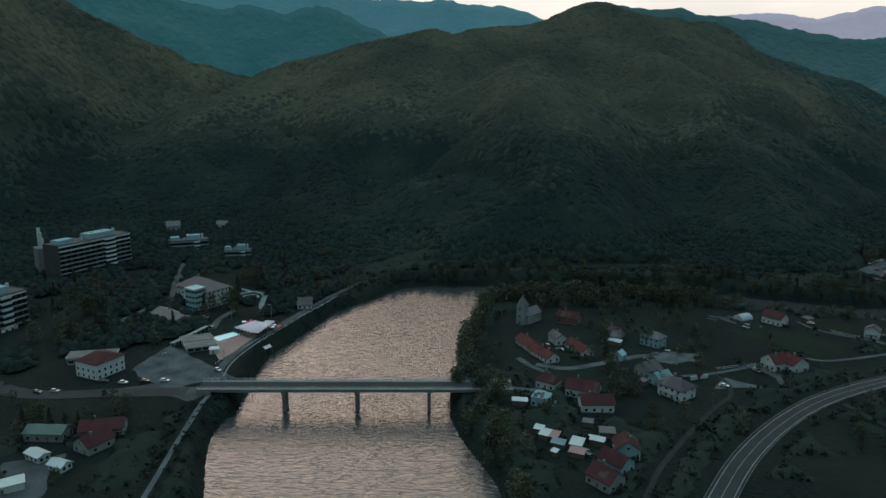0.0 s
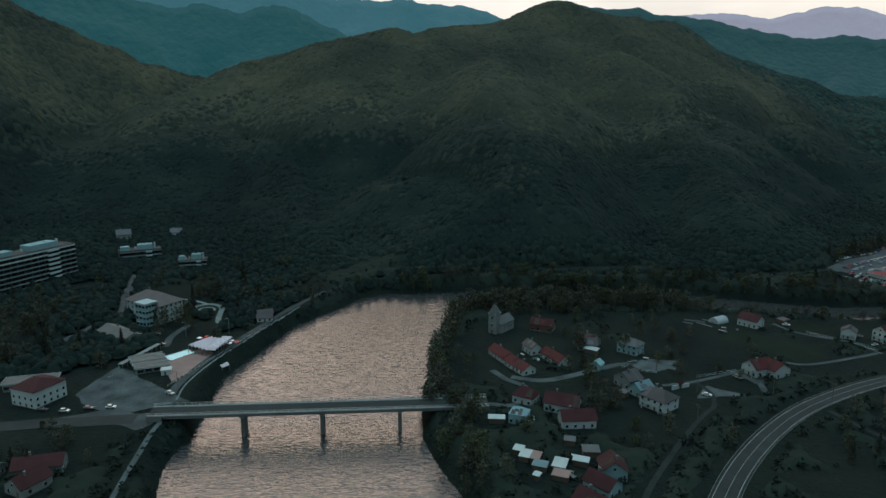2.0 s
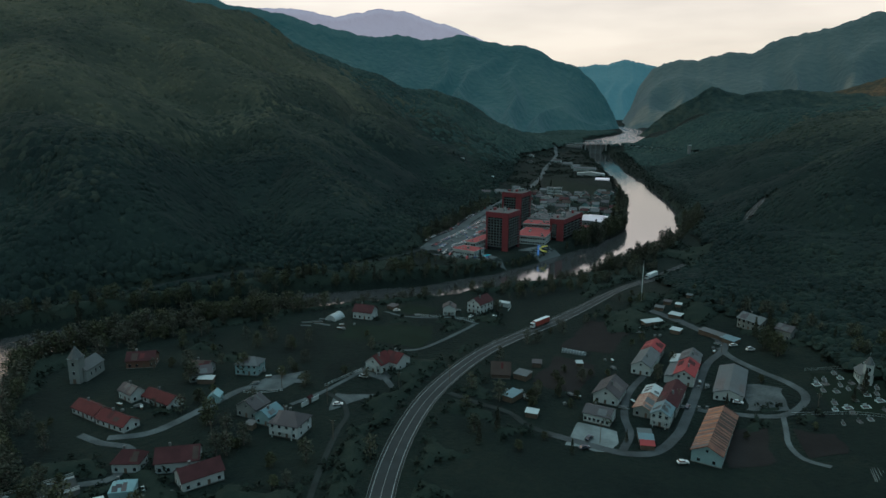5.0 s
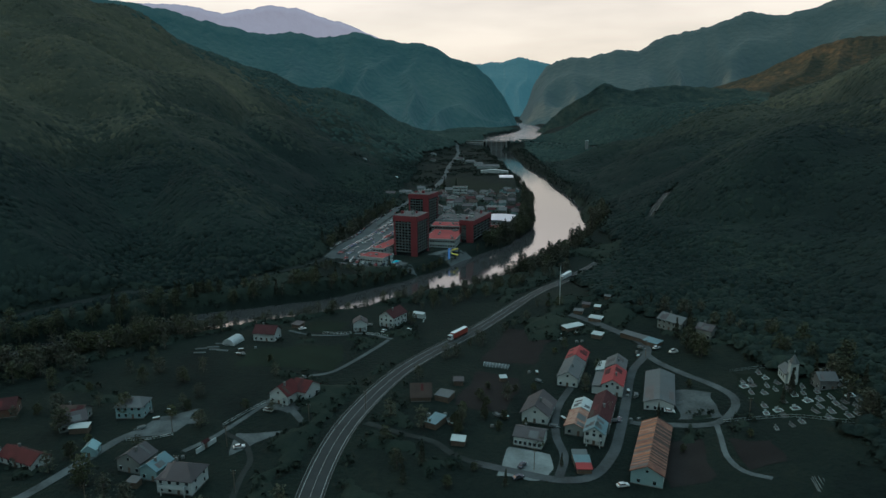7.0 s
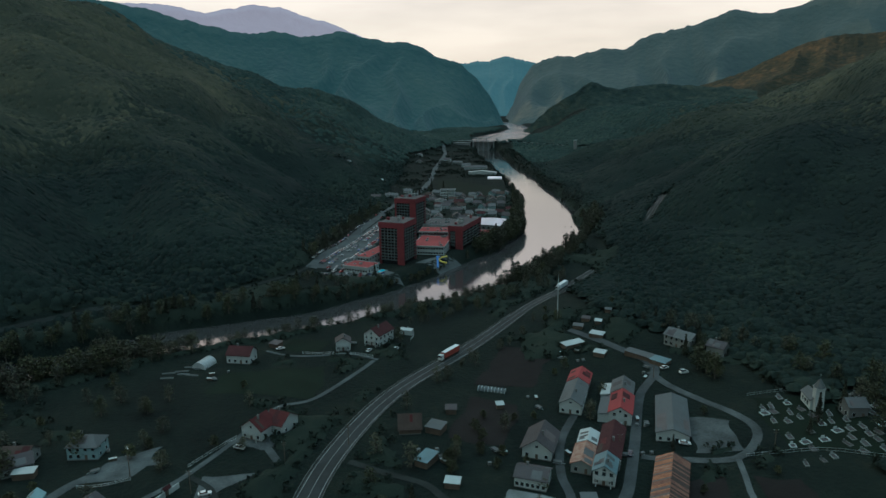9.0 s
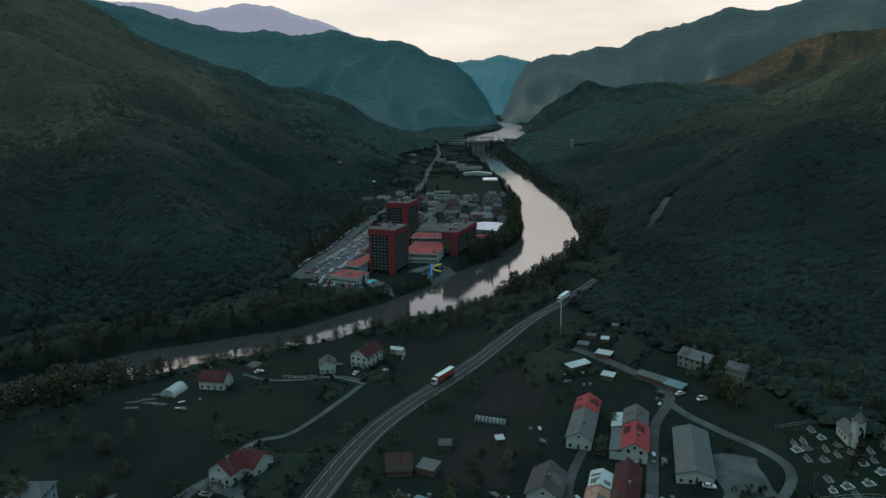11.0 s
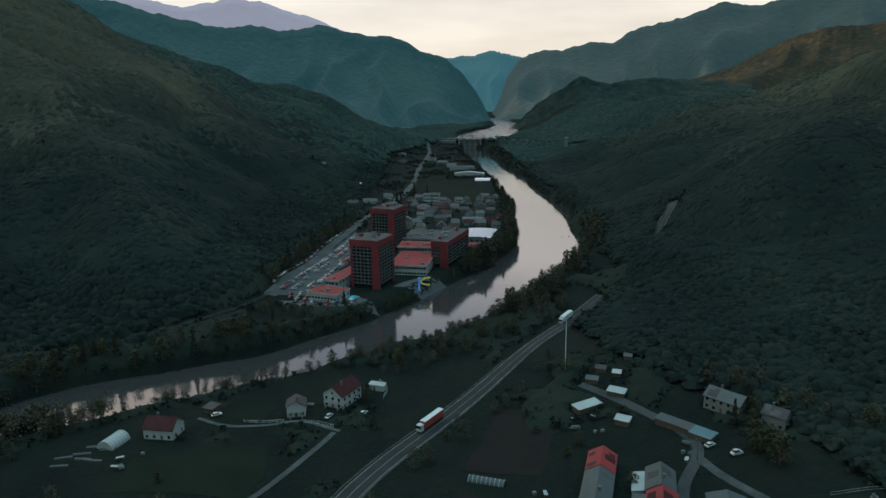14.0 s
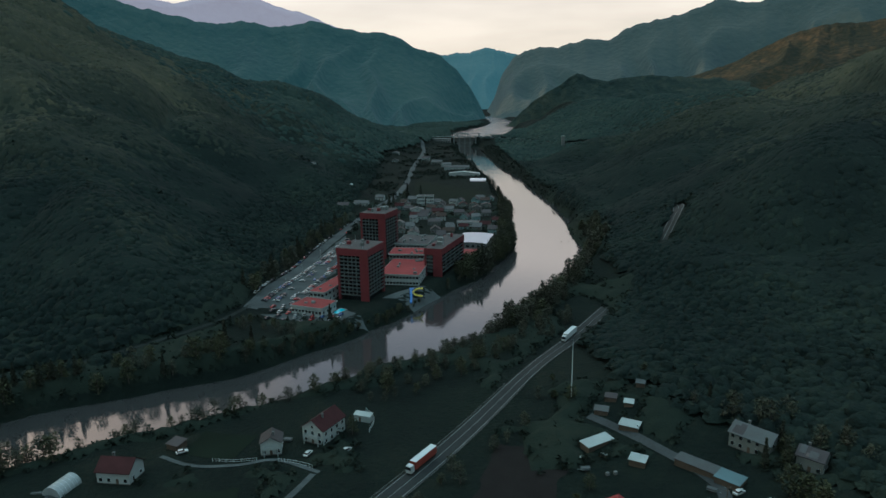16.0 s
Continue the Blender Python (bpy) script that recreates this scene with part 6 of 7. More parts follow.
while len(taken) < len(FAR) + 5 + 44 and tries < 4000:
    tries += 1
    x, y = g.uniform(-52, 82), g.uniform(716, 936)
    if x < -74 + (y - 700) * 0.16 or min(math.hypot(x - p, y - q) for p, q in taken) < 11.5 or (x > 12 and y < 732):
        continue
    d, (half,) = along(np.float64(x), np.float64(y), RIVER)
    if d < half + 18:
        continue
    taken.append((x, y))
    w, deep = g.uniform(6.5, 11), g.uniform(6, 8.5)
    wall, roof = g.choice(["white", "cream", "grey_wall", "white", "teal_wall"]), g.choice(["roof_dark", "tile_dark", "roof_dark", "tile_brown", "roof_grey"])
    tone = {"cream": "cream", "white": "white", "teal_wall": "pale blue", "grey_wall": "grey"}[wall]
    cover = {"roof_grey": "grey sheet", "roof_dark": "dark slate", "tile_dark": "dark red tiled", "tile_brown": "brown tiled"}[roof]
    house(f"small {tone} house under a {cover} roof", (x - w / 2, y - deep / 2), g.uniform(-25, 10), w, deep, g.choice([3.2, 3.4, 5.2]), g.uniform(2.0, 3.2), wall, roof, g.random() < 0.5, 0, 2, side_cols=1, chimney=g.random() < 0.5, group="houses of the upper settlement")


# ---- vehicles ----
def car_bm(van=False):
    bm = bmesh.new()
    h = 0.95 if not van else 1.3
    prof = [(-2.1, 0.35), (2.1, 0.35), (2.15, 0.75), (1.95, h - 0.08), (0.95, h), (-1.75, h), (-2.1, 0.85)]
    a, b = ([bm.verts.new((x, y, z)) for x, z in prof] for y in (-0.86, 0.86))
    n = len(prof)
    for k in range(n):
        bm.faces.new((a[k], b[k], b[(k + 1) % n], a[(k + 1) % n]))
    bm.faces.new(a)
    bm.faces.new(b[::-1])
    bmesh.ops.recalc_face_normals(bm, faces=bm.faces)
    return bm


def cabin_bm(lift, inset, van=False):
    bm = bmesh.new()
    h = 0.95 if not van else 1.3
    top = 1.45 if not van else 2.0
    low, high = [(0.95, h), (-1.7, h)], [(0.35, top), (-1.25 if not van else -1.6, top)]
    a = [bm.verts.new((x, y, z)) for y in (-0.8, 0.8) for x, z in low]
    b = [bm.verts.new((x, y, z + lift)) for y in (-0.62, 0.62) for x, z in high]
    for q in ((a[0], a[1], b[1], b[0]), (a[3], a[2], b[2], b[3]), (a[2], a[0], b[0], b[2]), (a[1], a[3], b[3], b[1]), (b[0], b[1], b[3], b[2])):
        bm.faces.new(q)
    bmesh.ops.recalc_face_normals(bm, faces=bm.faces)
    return bm


CARS = {}


def car_at(x, y, turn, paint, van=False):
    m = pose(x, y, float(gz(np.float64(x), np.float64(y))) + 0.2, 0, 0, turn)
    if (paint, van) in CARS:
        return copy_thing(CARS[paint, van], m)
    t = thing("van" if van else "car", f"parked {paint.split('_')[1]} " + ("van" if van else "car") + " on worn paving", "van" if van else "car", "parked cars", m)
    part("body", car_bm(van), M[paint], t)
    part("cabin_glass", cabin_bm(0.0, 0, van), M["glass"], t)
    part("roof_panel", boxes((-1.3 if not van else -1.62, -0.63, 1.44 if not van else 1.99, 0.36, 0.63, 1.5 if not van else 2.06)), M[paint], t)
    for wx in (-1.3, 1.3):
        for wy in (-0.8, 0.8):
            bm = bmesh.new()
            bmesh.ops.create_cone(bm, cap_ends=True, segments=10, radius1=0.32, radius2=0.32, depth=0.2, matrix=Matrix.Translation((wx, wy, 0.32)) @ Matrix.Rotation(radians(90), 4, "X"))
            part("wheel", bm, M["tyre"], t)
    for wy in (-0.6, 0.6):
        part("headlight", boxes((2.05, wy - 0.2, 0.62, 2.17, wy + 0.2, 0.78)), M["headlamp"], t)
    CARS[paint, van] = t
    return t


r = random.Random(11)
paints = ["car_white", "car_silver", "car_dark", "car_dark", "car_blue", "car_silver", "car_white", "car_dark", "car_silver", "car_white", "car_red"]
for k in range(46):  # rows along the hotel car park
    y = 536 + k * 4.1
    x = -103.5 + (y - 524) * 0.155
    if r.random() < 0.85:
        car_at(x, y, 170 + r.uniform(-4, 4), r.choice(paints))
    if r.random() < 0.6 and y < 690:
        car_at(x + 17, y, 168 + r.uniform(-4, 4), r.choice(paints))
for k in range(34):
    car_at(-94 + (k % 9) * 5.2 + r.uniform(-0.6, 0.6), 520 - (k % 9) * 1.6 + (k // 9) * -6.5 + 8, 70 + r.uniform(-8, 8), r.choice(paints)) if k // 9 < 2 or k % 2 else None
for k in range(20):
    y = 700 + 13 * k
    p = smooth_line(LANES[16][0])
    q = p[np.argmin(np.abs(p[:, 1] - y))]
    car_at(q[0] + r.choice([-4.6, 4.4]), q[1], 82 + r.uniform(-5, 5), r.choice(paints))
for k in range(34):  # kerbside row of the street above the car park
    y = 545 + k * 5.2
    p = smooth_line(LANES[16][0])
    q = p[np.argmin(np.abs(p[:, 1] - y))]
    if r.random() < 0.8:
        car_at(q[0] - 5.2, q[1], 82 + r.uniform(-4, 4), r.choice(paints))
for k in range(40):  # second row and stragglers across the car park
    y = 530 + k * 4.3 + r.uniform(-0.8, 0.8)
    x = -97.5 + (y - 524) * 0.155
    if r.random() < 0.55:
        car_at(x + r.uniform(-0.5, 0.5), y, 168 + r.uniform(-9, 9), r.choice(paints))
    if r.random() < 0.35 and y < 640:
        car_at(x + 7.5 + r.uniform(-1, 1), y, 80 + r.uniform(-14, 14), r.choice(paints))
for k in range(16):
    car_at(-22 + (k % 8) * 3.0, 706 + (k // 8) * 9, 80, r.choice(paints))
for x, y, turn, paint, van in [(-80.5, 255, -20, "car_white", False), (97, 319, 30, "car_white", False), (103.5, 312, 20, "car_white", True), (20, 206, 30, "car_dark", False), (55, 203, 15, "car_white", False), (85, 254, -14, "car_white", False), (-259, 57, 10, "car_white", False), (-275, 18, 40, "car_white", False), (-270, 26, 42, "car_dark", False), (-283, 12, 42, "car_dark", False), (-286, -8, 35, "car_silver", False), (-290, -14, 35, "car_dark", False), (-264, 33, 42, "car_white", False), (-91, 361, 30, "car_white", False), (-44, 358, 70, "car_white", False), (-30, 360, 40, "car_white", False), (-34, 356, 40, "car_dark", False), (-83, 225, 20, "car_white", False), (62, 258, 72, "car_white", False), (66, 272, 72, "car_silver", False), (64, 250, 70, "car_dark", False), (22, 214, 60, "car_dark", False), (-340, 74, 40, "car_silver", False), (-334, 80, 40, "car_white", False), (-326, 84, 40, "car_dark", False), (-346, 90, 40, "car_white", False)]:
    car_at(x, y, turn, paint, van)


def lorry(x, y, turn, body):
    t = thing("lorry", "articulated lorry with a white-roofed trailer on the highway", "lorry", "lorries", pose(x, y, float(gz(np.float64(x), np.float64(y))) + 0.26, 0, 0, turn))
    part("trailer", boxes((-9.5, -1.25, 1.1, 3.8, 1.25, 3.9)), M[body], t)
    part("trailer_roof", boxes((-9.5, -1.25, 3.9, 3.8, 1.25, 4.0)), M["white_metal"], t)
    bm = boxes((4.4, -1.2, 0.7, 6.6, 1.2, 3.4))
    bmesh.ops.bevel(bm, geom=[e for e in bm.edges], offset=0.15, segments=2, affect="EDGES")
    part("cab", bm, M["car_white"], t)
    part("windscreen", boxes((6.6, -1.05, 2.0, 6.66, 1.05, 3.1)), M["glass"], t)
    part("chassis", boxes((-9.3, -0.5, 0.7, 6.4, 0.5, 1.1)), M["tyre"], t)
    for wx in (-8.6, -7.3, -6.0, 2.6, 5.4):
        for wy in (-1.05, 1.05):
            bm = bmesh.new()
            bmesh.ops.create_cone(bm, cap_ends=True, segments=12, radius1=0.5, radius2=0.5, depth=0.35, matrix=Matrix.Translation((wx, wy, 0.5)) @ Matrix.Rotation(radians(90), 4, "X"))
            part("wheel", bm, M["tyre"], t)


def on_highway(y, side):
    k = int(np.argmin(np.abs(hl[:, 1] - y) + 1000 * (hl[:, 1] < 0)))
    d = hl[k + 1] - hl[k - 1]
    d = d / np.hypot(*d)
    return hl[k, 0] + side * d[1], hl[k, 1] - side * d[0], math.degrees(math.atan2(d[1], d[0]))


x, y, turn = on_highway(346, -2.4)
lorry(x, y, turn + 180, "orange_paint")
x, y, turn = on_highway(466, -2.4)
lorry(x, y, turn + 180, "white_metal")


# ---- trees ----
def tree_mesh_parts(h, spread, seed, leaf, bare=0.0, conifer=False, tall=1.0):
    """Trunk with limbs, and a crown of many small leaf sprays in lobes."""
    r = random.Random(seed)
    bm = bmesh.new()
    lean = r.uniform(-0.05, 0.05) * h
    trunk = [(0, 0, -0.6), (lean * 0.3, 0, h * 0.3), (lean * 0.7, lean * 0.4, h * 0.6), (lean, lean * 0.5, h * 0.93)]
    tube(bm, trunk, [h * 0.022 + 0.05, h * 0.016 + 0.03, h * 0.01 + 0.02, 0.02], 6)
    lobes = []
    if conifer:
        for k in range(9):
            t = 0.14 + 0.82 * k / 8
            lobes.append((Vector((lean * t, 0, h * t)), spread * (1.02 - t), h * 0.09))
    else:
        n = r.randint(13, 16)
        for k in range(n):
            a = 2.4 * k + r.uniform(-0.4, 0.4)
            z = h * (0.16 + 0.7 * (k + r.uniform(0, 1)) / n)
            reach = spread * r.uniform(0.35, 0.72) * (1.1 - (z / h) ** 2 * 0.7)
            tip = Vector((math.cos(a) * reach, math.sin(a) * reach, z + h * 0.05))
            if k % 2:
                tube(bm, [(lean * z / h * 0.6, 0, z * 0.72), tip * 0.55 + Vector((0, 0, z * 0.36)), tip], [0.09 + h * 0.005, 0.07, 0.02], 4)
            lobes.append((tip, spread * r.uniform(0.34, 0.52), h * r.uniform(0.09, 0.14) * tall))
        lobes.append((Vector((lean, lean * 0.5, h * 0.92)), spread * 0.34, h * 0.11 * tall))
    crown = bmesh.new()
    for c, rad, high in lobes:
        for k in range(int((30 if not conifer else 60) * (1 - bare))):
            d = Vector((r.gauss(0, 1), r.gauss(0, 1), r.gauss(0, 1))).normalized() * r.uniform(0.55, 1.05)
            p = c + Vector((d.x * rad, d.y * rad, d.z * high))
            s = r.uniform(0.35, 0.8) * (h / 14) ** 0.4
            u = Vector((r.gauss(0, 1), r.gauss(0, 1), r.gauss(0, 0.6))).normalized()
            w = u.orthogonal().normalized()
            w.rotate(Euler((r.uniform(0, 6), r.uniform(0, 6), r.uniform(0, 6))))
            v = [crown.verts.new(p + q) for q in (u * s, w * s * 0.7, -u * s * 0.8, -w * s * 0.75)]
            crown.faces.new((v[0], v[1], v[2]))
            crown.faces.new((v[0], v[2], v[3]))
    return bm, crown


TREES = []
for name, label, cat, args in [
    ("tree", "budding broad-crowned riverside tree", "tree", (13, 4.6, 1, "leaf_olive")), ("tree", "fresh green broadleaf tree in spring", "tree", (12, 4.4, 2, "leaf_green")), ("tree", "tall narrow poplar in young leaf", "tree", (17, 3.0, 3, "leaf_olive", 0.0, False, 1.5)), ("tree", "small rounded orchard tree in leaf", "tree", (6, 2.6, 4, "leaf_green")), ("conifer", "dark slender conifer among the houses", "tree", (15, 3.0, 5, "leaf_dark", 0.0, True)), ("tree", "half bare tree in early spring", "tree", (11, 4.0, 6, "leaf_olive", 0.45)), ("tree", "yellow-green willow on the bank", "tree", (10, 4.6, 7, "leaf_olive"))]:
    t = thing(name, label, cat, "valley trees", pose(0, 0, -80))
    trunk, crown = tree_mesh_parts(*args)
    part("trunk", trunk, M["bark"], t)
    part("crown", crown, M[args[3]], t)
    TREES.append(t)
unused = set(range(len(TREES)))


FAR_TREES = []


def plant(kind, x, y, size=1.0, turn=0.0):
    m = pose(x, y, float(gz(np.float64(x), np.float64(y))) - 0.1, 0, 0, turn) @ Matrix.Diagonal((size, size, size, 1))
    if kind in unused:
        unused.discard(kind)
        TREES[kind].matrix_basis = m
        return TREES[kind]
    if y > 450 or x < -170 or (y > 350 and x < -40):
        FAR_TREES.append((kind, m))
        return None
    ob = copy_thing(TREES[kind], m)
    ob.scale = (size, size, size)
    return ob


def join_far_trees():
    """Trees of the farther banks and the town, in one mesh for each foliage."""
    for key in ("leaf_olive", "leaf_green", "leaf_dark", "bark"):
        verts, faces, base = [], [], 0
        for kind, m in FAR_TREES:
            for ob in TREES[kind].children:
                me = ob.data
                if me.materials[0] != M[key]:
                    continue
                v = np.empty(len(me.vertices) * 3)
                me.vertices.foreach_get("co", v)
                a = np.array(m)
                verts.append(v.reshape(-1, 3) @ a[:3, :3].T + a[:3, 3])
                loops = np.empty(len(me.loops), int)
                me.loops.foreach_get("vertex_index", loops)
                start = np.empty(len(me.polygons), int)
                me.polygons.foreach_get("loop_start", start)
                total = np.empty(len(me.polygons), int)
                me.polygons.foreach_get("loop_total", total)
                tri = start[total == 3]
                quad = start[total == 4]
                f = [np.stack([loops[tri], loops[tri + 1], loops[tri + 2]], -1)] if len(tri) else []
                if len(quad):
                    f += [np.stack([loops[quad], loops[quad + 1], loops[quad + 2]], -1), np.stack([loops[quad], loops[quad + 2], loops[quad + 3]], -1)]
                faces.append(np.concatenate(f) + base)
                base += len(me.vertices)
        if verts:
            label = {"leaf_olive": "budding riverside tree crowns", "leaf_green": "fresh green crowns along the far banks", "leaf_dark": "dark conifers about the town", "bark": "trunks and limbs of the far trees"}[key]
            big_mesh("tree_belt", np.concatenate(verts), np.concatenate(faces), M[key], label, "trees", "stuff")


def footprint(ob):
    """Points under a building: its corner, middle and far corners."""
    body = next(c for c in ob.children if c.type == "MESH")
    xs, ys = [p[0] for p in body.bound_box], [p[1] for p in body.bound_box]
    return [tuple((ob.matrix_basis @ Vector((x, y, 0)))[:2]) for x in np.linspace(min(xs), max(xs), 4) for y in np.linspace(min(ys), max(ys), 5)]


BUILT = np.array([p for ob in scene.objects if ob.parent is None and ob.type == "EMPTY" and ob.get("category") in ("house", "shed", "hotel", "hotel annex", "hall", "barn", "church", "building", "sanatorium", "polytunnel", "grave", "sports hall", "pool") for p in footprint(ob)])


r = random.Random(21)
lane_points = np.concatenate([smooth_line(p[0], 3.0) for p in LANES])


def off_road(x, y):
    return np.min(np.hypot(hl[:, 0] - x, hl[:, 1] - y)) > 8.5 and np.min(np.hypot(lane_points[:, 0] - x, lane_points[:, 1] - y)) > 4.0


def bank_row(points, count, kinds, wide, size=(0.7, 1.15)):
    line = smooth_line(points)
    for k in range(count):
        p = line[int((k + r.random() * 0.8) / count * (len(line) - 1))]
        x, y = p[0] + r.uniform(-wide, wide), p[1] + r.uniform(-wide, wide)
        if float(gz(np.float64(x), np.float64(y))) > 1.2 and off_road(x, y):
            plant(r.choice(kinds), x, y, r.uniform(*size), r.uniform(0, 360))


def along_bank(y0, y1, side, gap, wide, count, kinds, size):
    """Trees on one bank: side +1 for the highway's, -1 for the hotels'."""
    mid = np.array(RIVER, float)
    t = np.linspace(0, len(mid) - 1, 900)
    line = np.stack([np.interp(t, np.arange(len(mid)), mid[:, k]) for k in range(3)], -1)
    ahead = np.gradient(line[:, :2], axis=0)
    ahead /= np.linalg.norm(ahead, axis=1)[:, None]
    keep = (line[:, 1] > y0) & (line[:, 1] < y1)
    line, ahead = line[keep], ahead[keep]
    length = np.r_[0, np.cumsum(np.hypot(*np.diff(line[:, :2], axis=0).T))]
    for k in range(count):
        i = int(np.searchsorted(length, (k + r.random()) / count * length[-1]))
        i = min(i, len(line) - 1)
        off = line[i, 2] + gap + r.uniform(0, wide)
        x, y = line[i, 0] + side * ahead[i, 1] * off, line[i, 1] - side * ahead[i, 0] * off
        if float(gz(np.float64(x), np.float64(y))) > 0.6 and off_road(x, y) and np.min(np.hypot(BUILT[:, 0] - x, BUILT[:, 1] - y)) > 6:
            plant(r.choice(kinds), x, y, r.uniform(*size), r.uniform(0, 360))


# tree belts on both banks, round the hotels and in the gardens
along_bank(388, 446, 1, 2, 10, 44, [6, 5, 3, 1], (0.35, 0.8))
along_bank(446, 500, 1, 1, 13, 46, [6, 1, 5, 0], (0.35, 0.7))
along_bank(500, 560, 1, 1, 15, 80, [0, 0, 1, 2, 5, 6], (0.65, 1.1))
along_bank(446, 540, 1, 13, 26, 60, [1, 5, 0, 6], (0.4, 0.8))
along_bank(560, 760, 1, 1, 14, 80, [0, 1, 1, 2, 5], (0.8, 1.2))
along_bank(250, 388, 1, 0, 14, 100, [1, 1, 5, 0, 6], (0.75, 1.25))
along_bank(440, 585, -1, -1, 8, 110, [1, 5, 3, 6], (0.3, 0.55))
along_bank(585, 900, -1, -1, 12, 150, [1, 1, 4, 5, 0], (0.75, 1.25))
along_bank(600, 760, -1, -3, 9, 130, [1, 1, 0, 4], (0.8, 1.25))
along_bank(900, 1120, -1, 0, 8, 26, [1, 4, 0], (0.6, 0.9))
along_bank(240, 440, -1, 0, 14, 80, [1, 1, 5, 4], (0.7, 1.1))
along_bank(90, 240, 1, 0, 12, 60, [1, 5, 0, 6], (0.7, 1.15))
along_bank(-60, 60, 1, 0, 12, 36, [1, 5, 0], (0.6, 1.0))
bank_row([(-115, 540), (-106, 620), (-98, 700), (-88, 800)], 40, [1, 4, 5, 0], 6)
bank_row([(-60, 478), (-86, 492), (-112, 498)], 12, [0, 1, 5], 6, (0.4, 0.65))
bank_row([(-52, 800), (-46, 900), (-36, 960), (0, 960)], 14, [4, 4, 1], 6)
bank_row([(-160, 140), (-128, 112), (-104, 96)], 22, [1, 5, 0, 3], 8, (0.6, 1.0))
bank_row([(-230, 252), (-180, 300), (-150, 350)], 20, [1, 5, 0], 14, (0.6, 1.0))
bank_row([(-340, 96), (-372, 130), (-410, 150), (-350, 180)], 26, [1, 5, 4], 14, (0.6, 1.1))
bank_row([(-330, 40), (-380, 30), (-430, 60), (-450, 20)], 34, [1, 5, 0, 4], 18, (0.6, 1.1))
bank_row([(-250, -20), (-270, -40), (-240, -60)], 10, [4, 4, 1], 8, (0.5, 0.9))
bank_row([(150, 222), (160, 270), (150, 310), (130, 350), (104, 380)], 34, [1, 5, 0, 4], 10, (0.6, 1.0))
bank_row([(-60, 180), (-90, 170), (-120, 180), (-150, 220), (-120, 262)], 24, [3, 3, 1, 5], 12, (0.6, 1.1))
bank_row([(-20, 250), (0, 240), (16, 270), (30, 276)], 18, [3, 3, 5], 10, (0.6, 1.0))
bank_row([(-40, 280), (-20, 310), (14, 350), (50, 400)], 26, [3, 5, 6], 8, (0.4, 0.8))
bank_row([(120, 300), (112, 320), (126, 335)], 8, [4, 1], 5, (0.6, 1.0))
def gardens(x0, x1, y0, y1, count, kinds, size):
    for _ in range(count):
        x, y = r.uniform(x0, x1), r.uniform(y0, y1)
        z = float(gz(np.float64(x), np.float64(y)))
        if 6 < z < 26 and off_road(x, y) and np.min(np.hypot(BUILT[:, 0] - x, BUILT[:, 1] - y)) > 6.0:
            plant(r.choice(kinds), x, y, r.uniform(*size), r.uniform(0, 360))


gardens(-215, -70, 120, 330, 60, [1, 3, 3, 5, 6, 0], (0.45, 0.9))
gardens(-30, 115, 200, 400, 46, [3, 3, 5, 1, 4], (0.4, 0.8))
gardens(-480, -300, 0, 240, 130, [1, 5, 0, 4, 1], (0.5, 1.0))
gardens(-300, -200, -110, 10, 24, [1, 5, 3], (0.5, 0.9))
for x, y, s in ((134, 256, 0.75), (146, 262, 0.8), (128, 250, 0.5), (118, 336, 0.8), (110, 330, 0.7), (-57, 505, 0.7), (36, 215, 0.35), (80, 252, 0.4), (-232, -8, 0.6), (-236, -12, 0.65), (-240, -16, 0.6), (-245, -20, 0.7)):
    plant(4, x, y, s, r.uniform(0, 360))


join_far_trees()


# ---- woods ----
def icosa():
    g = (1 + 5 ** 0.5) / 2
    v = np.array([(-1, g, 0), (1, g, 0), (-1, -g, 0), (1, -g, 0), (0, -1, g), (0, 1, g), (0, -1, -g), (0, 1, -g), (g, 0, -1), (g, 0, 1), (-g, 0, -1), (-g, 0, 1)])
    f = np.array([(0, 11, 5), (0, 5, 1), (0, 1, 7), (0, 7, 10), (0, 10, 11), (1, 5, 9), (5, 11, 4), (11, 10, 2), (10, 7, 6), (7, 1, 8), (3, 9, 4), (3, 4, 2), (3, 2, 6), (3, 6, 8), (3, 8, 9), (4, 9, 5), (2, 4, 11), (6, 2, 10), (8, 6, 7), (9, 8, 1)])
    return v / np.linalg.norm(v[0]), f


def bushes(name, xy, size, material, label, category, seed, lift=0.3, sprays=20, tall=0.75):
    """Many bushes in one mesh, each a loose heap of small leaf sprays."""
    g = np.random.default_rng(seed)
    n = len(xy)
    s = size * g.uniform(0.5, 1.35, n)[:, None, None]
    d = g.normal(size=(n, sprays, 3))
    d *= g.uniform(0.35, 1.0, (n, sprays, 1)) / np.linalg.norm(d, axis=2, keepdims=True)
    d[..., 2] = np.abs(d[..., 2]) * tall * 1.5
    c = d * s
    c[..., :2] += xy[:, None]
    c[..., 2] += (gz(xy[:, 0], xy[:, 1]) + lift)[:, None]
    u, w = g.normal(size=(n, sprays, 3)), g.normal(size=(n, sprays, 3))
    u[..., 2] *= 0.5
    for q in (u, w):
        q *= s * g.uniform(0.22, 0.42, (n, sprays, 1)) / np.linalg.norm(q, axis=2, keepdims=True)
    verts = np.stack([c + u, c + w, c - u * 0.8, c - w * 0.9], 2).reshape(-1, 3)
    return big_mesh(name, verts, np.arange(len(verts)).reshape(-1, 4), material, label, category, "stuff")


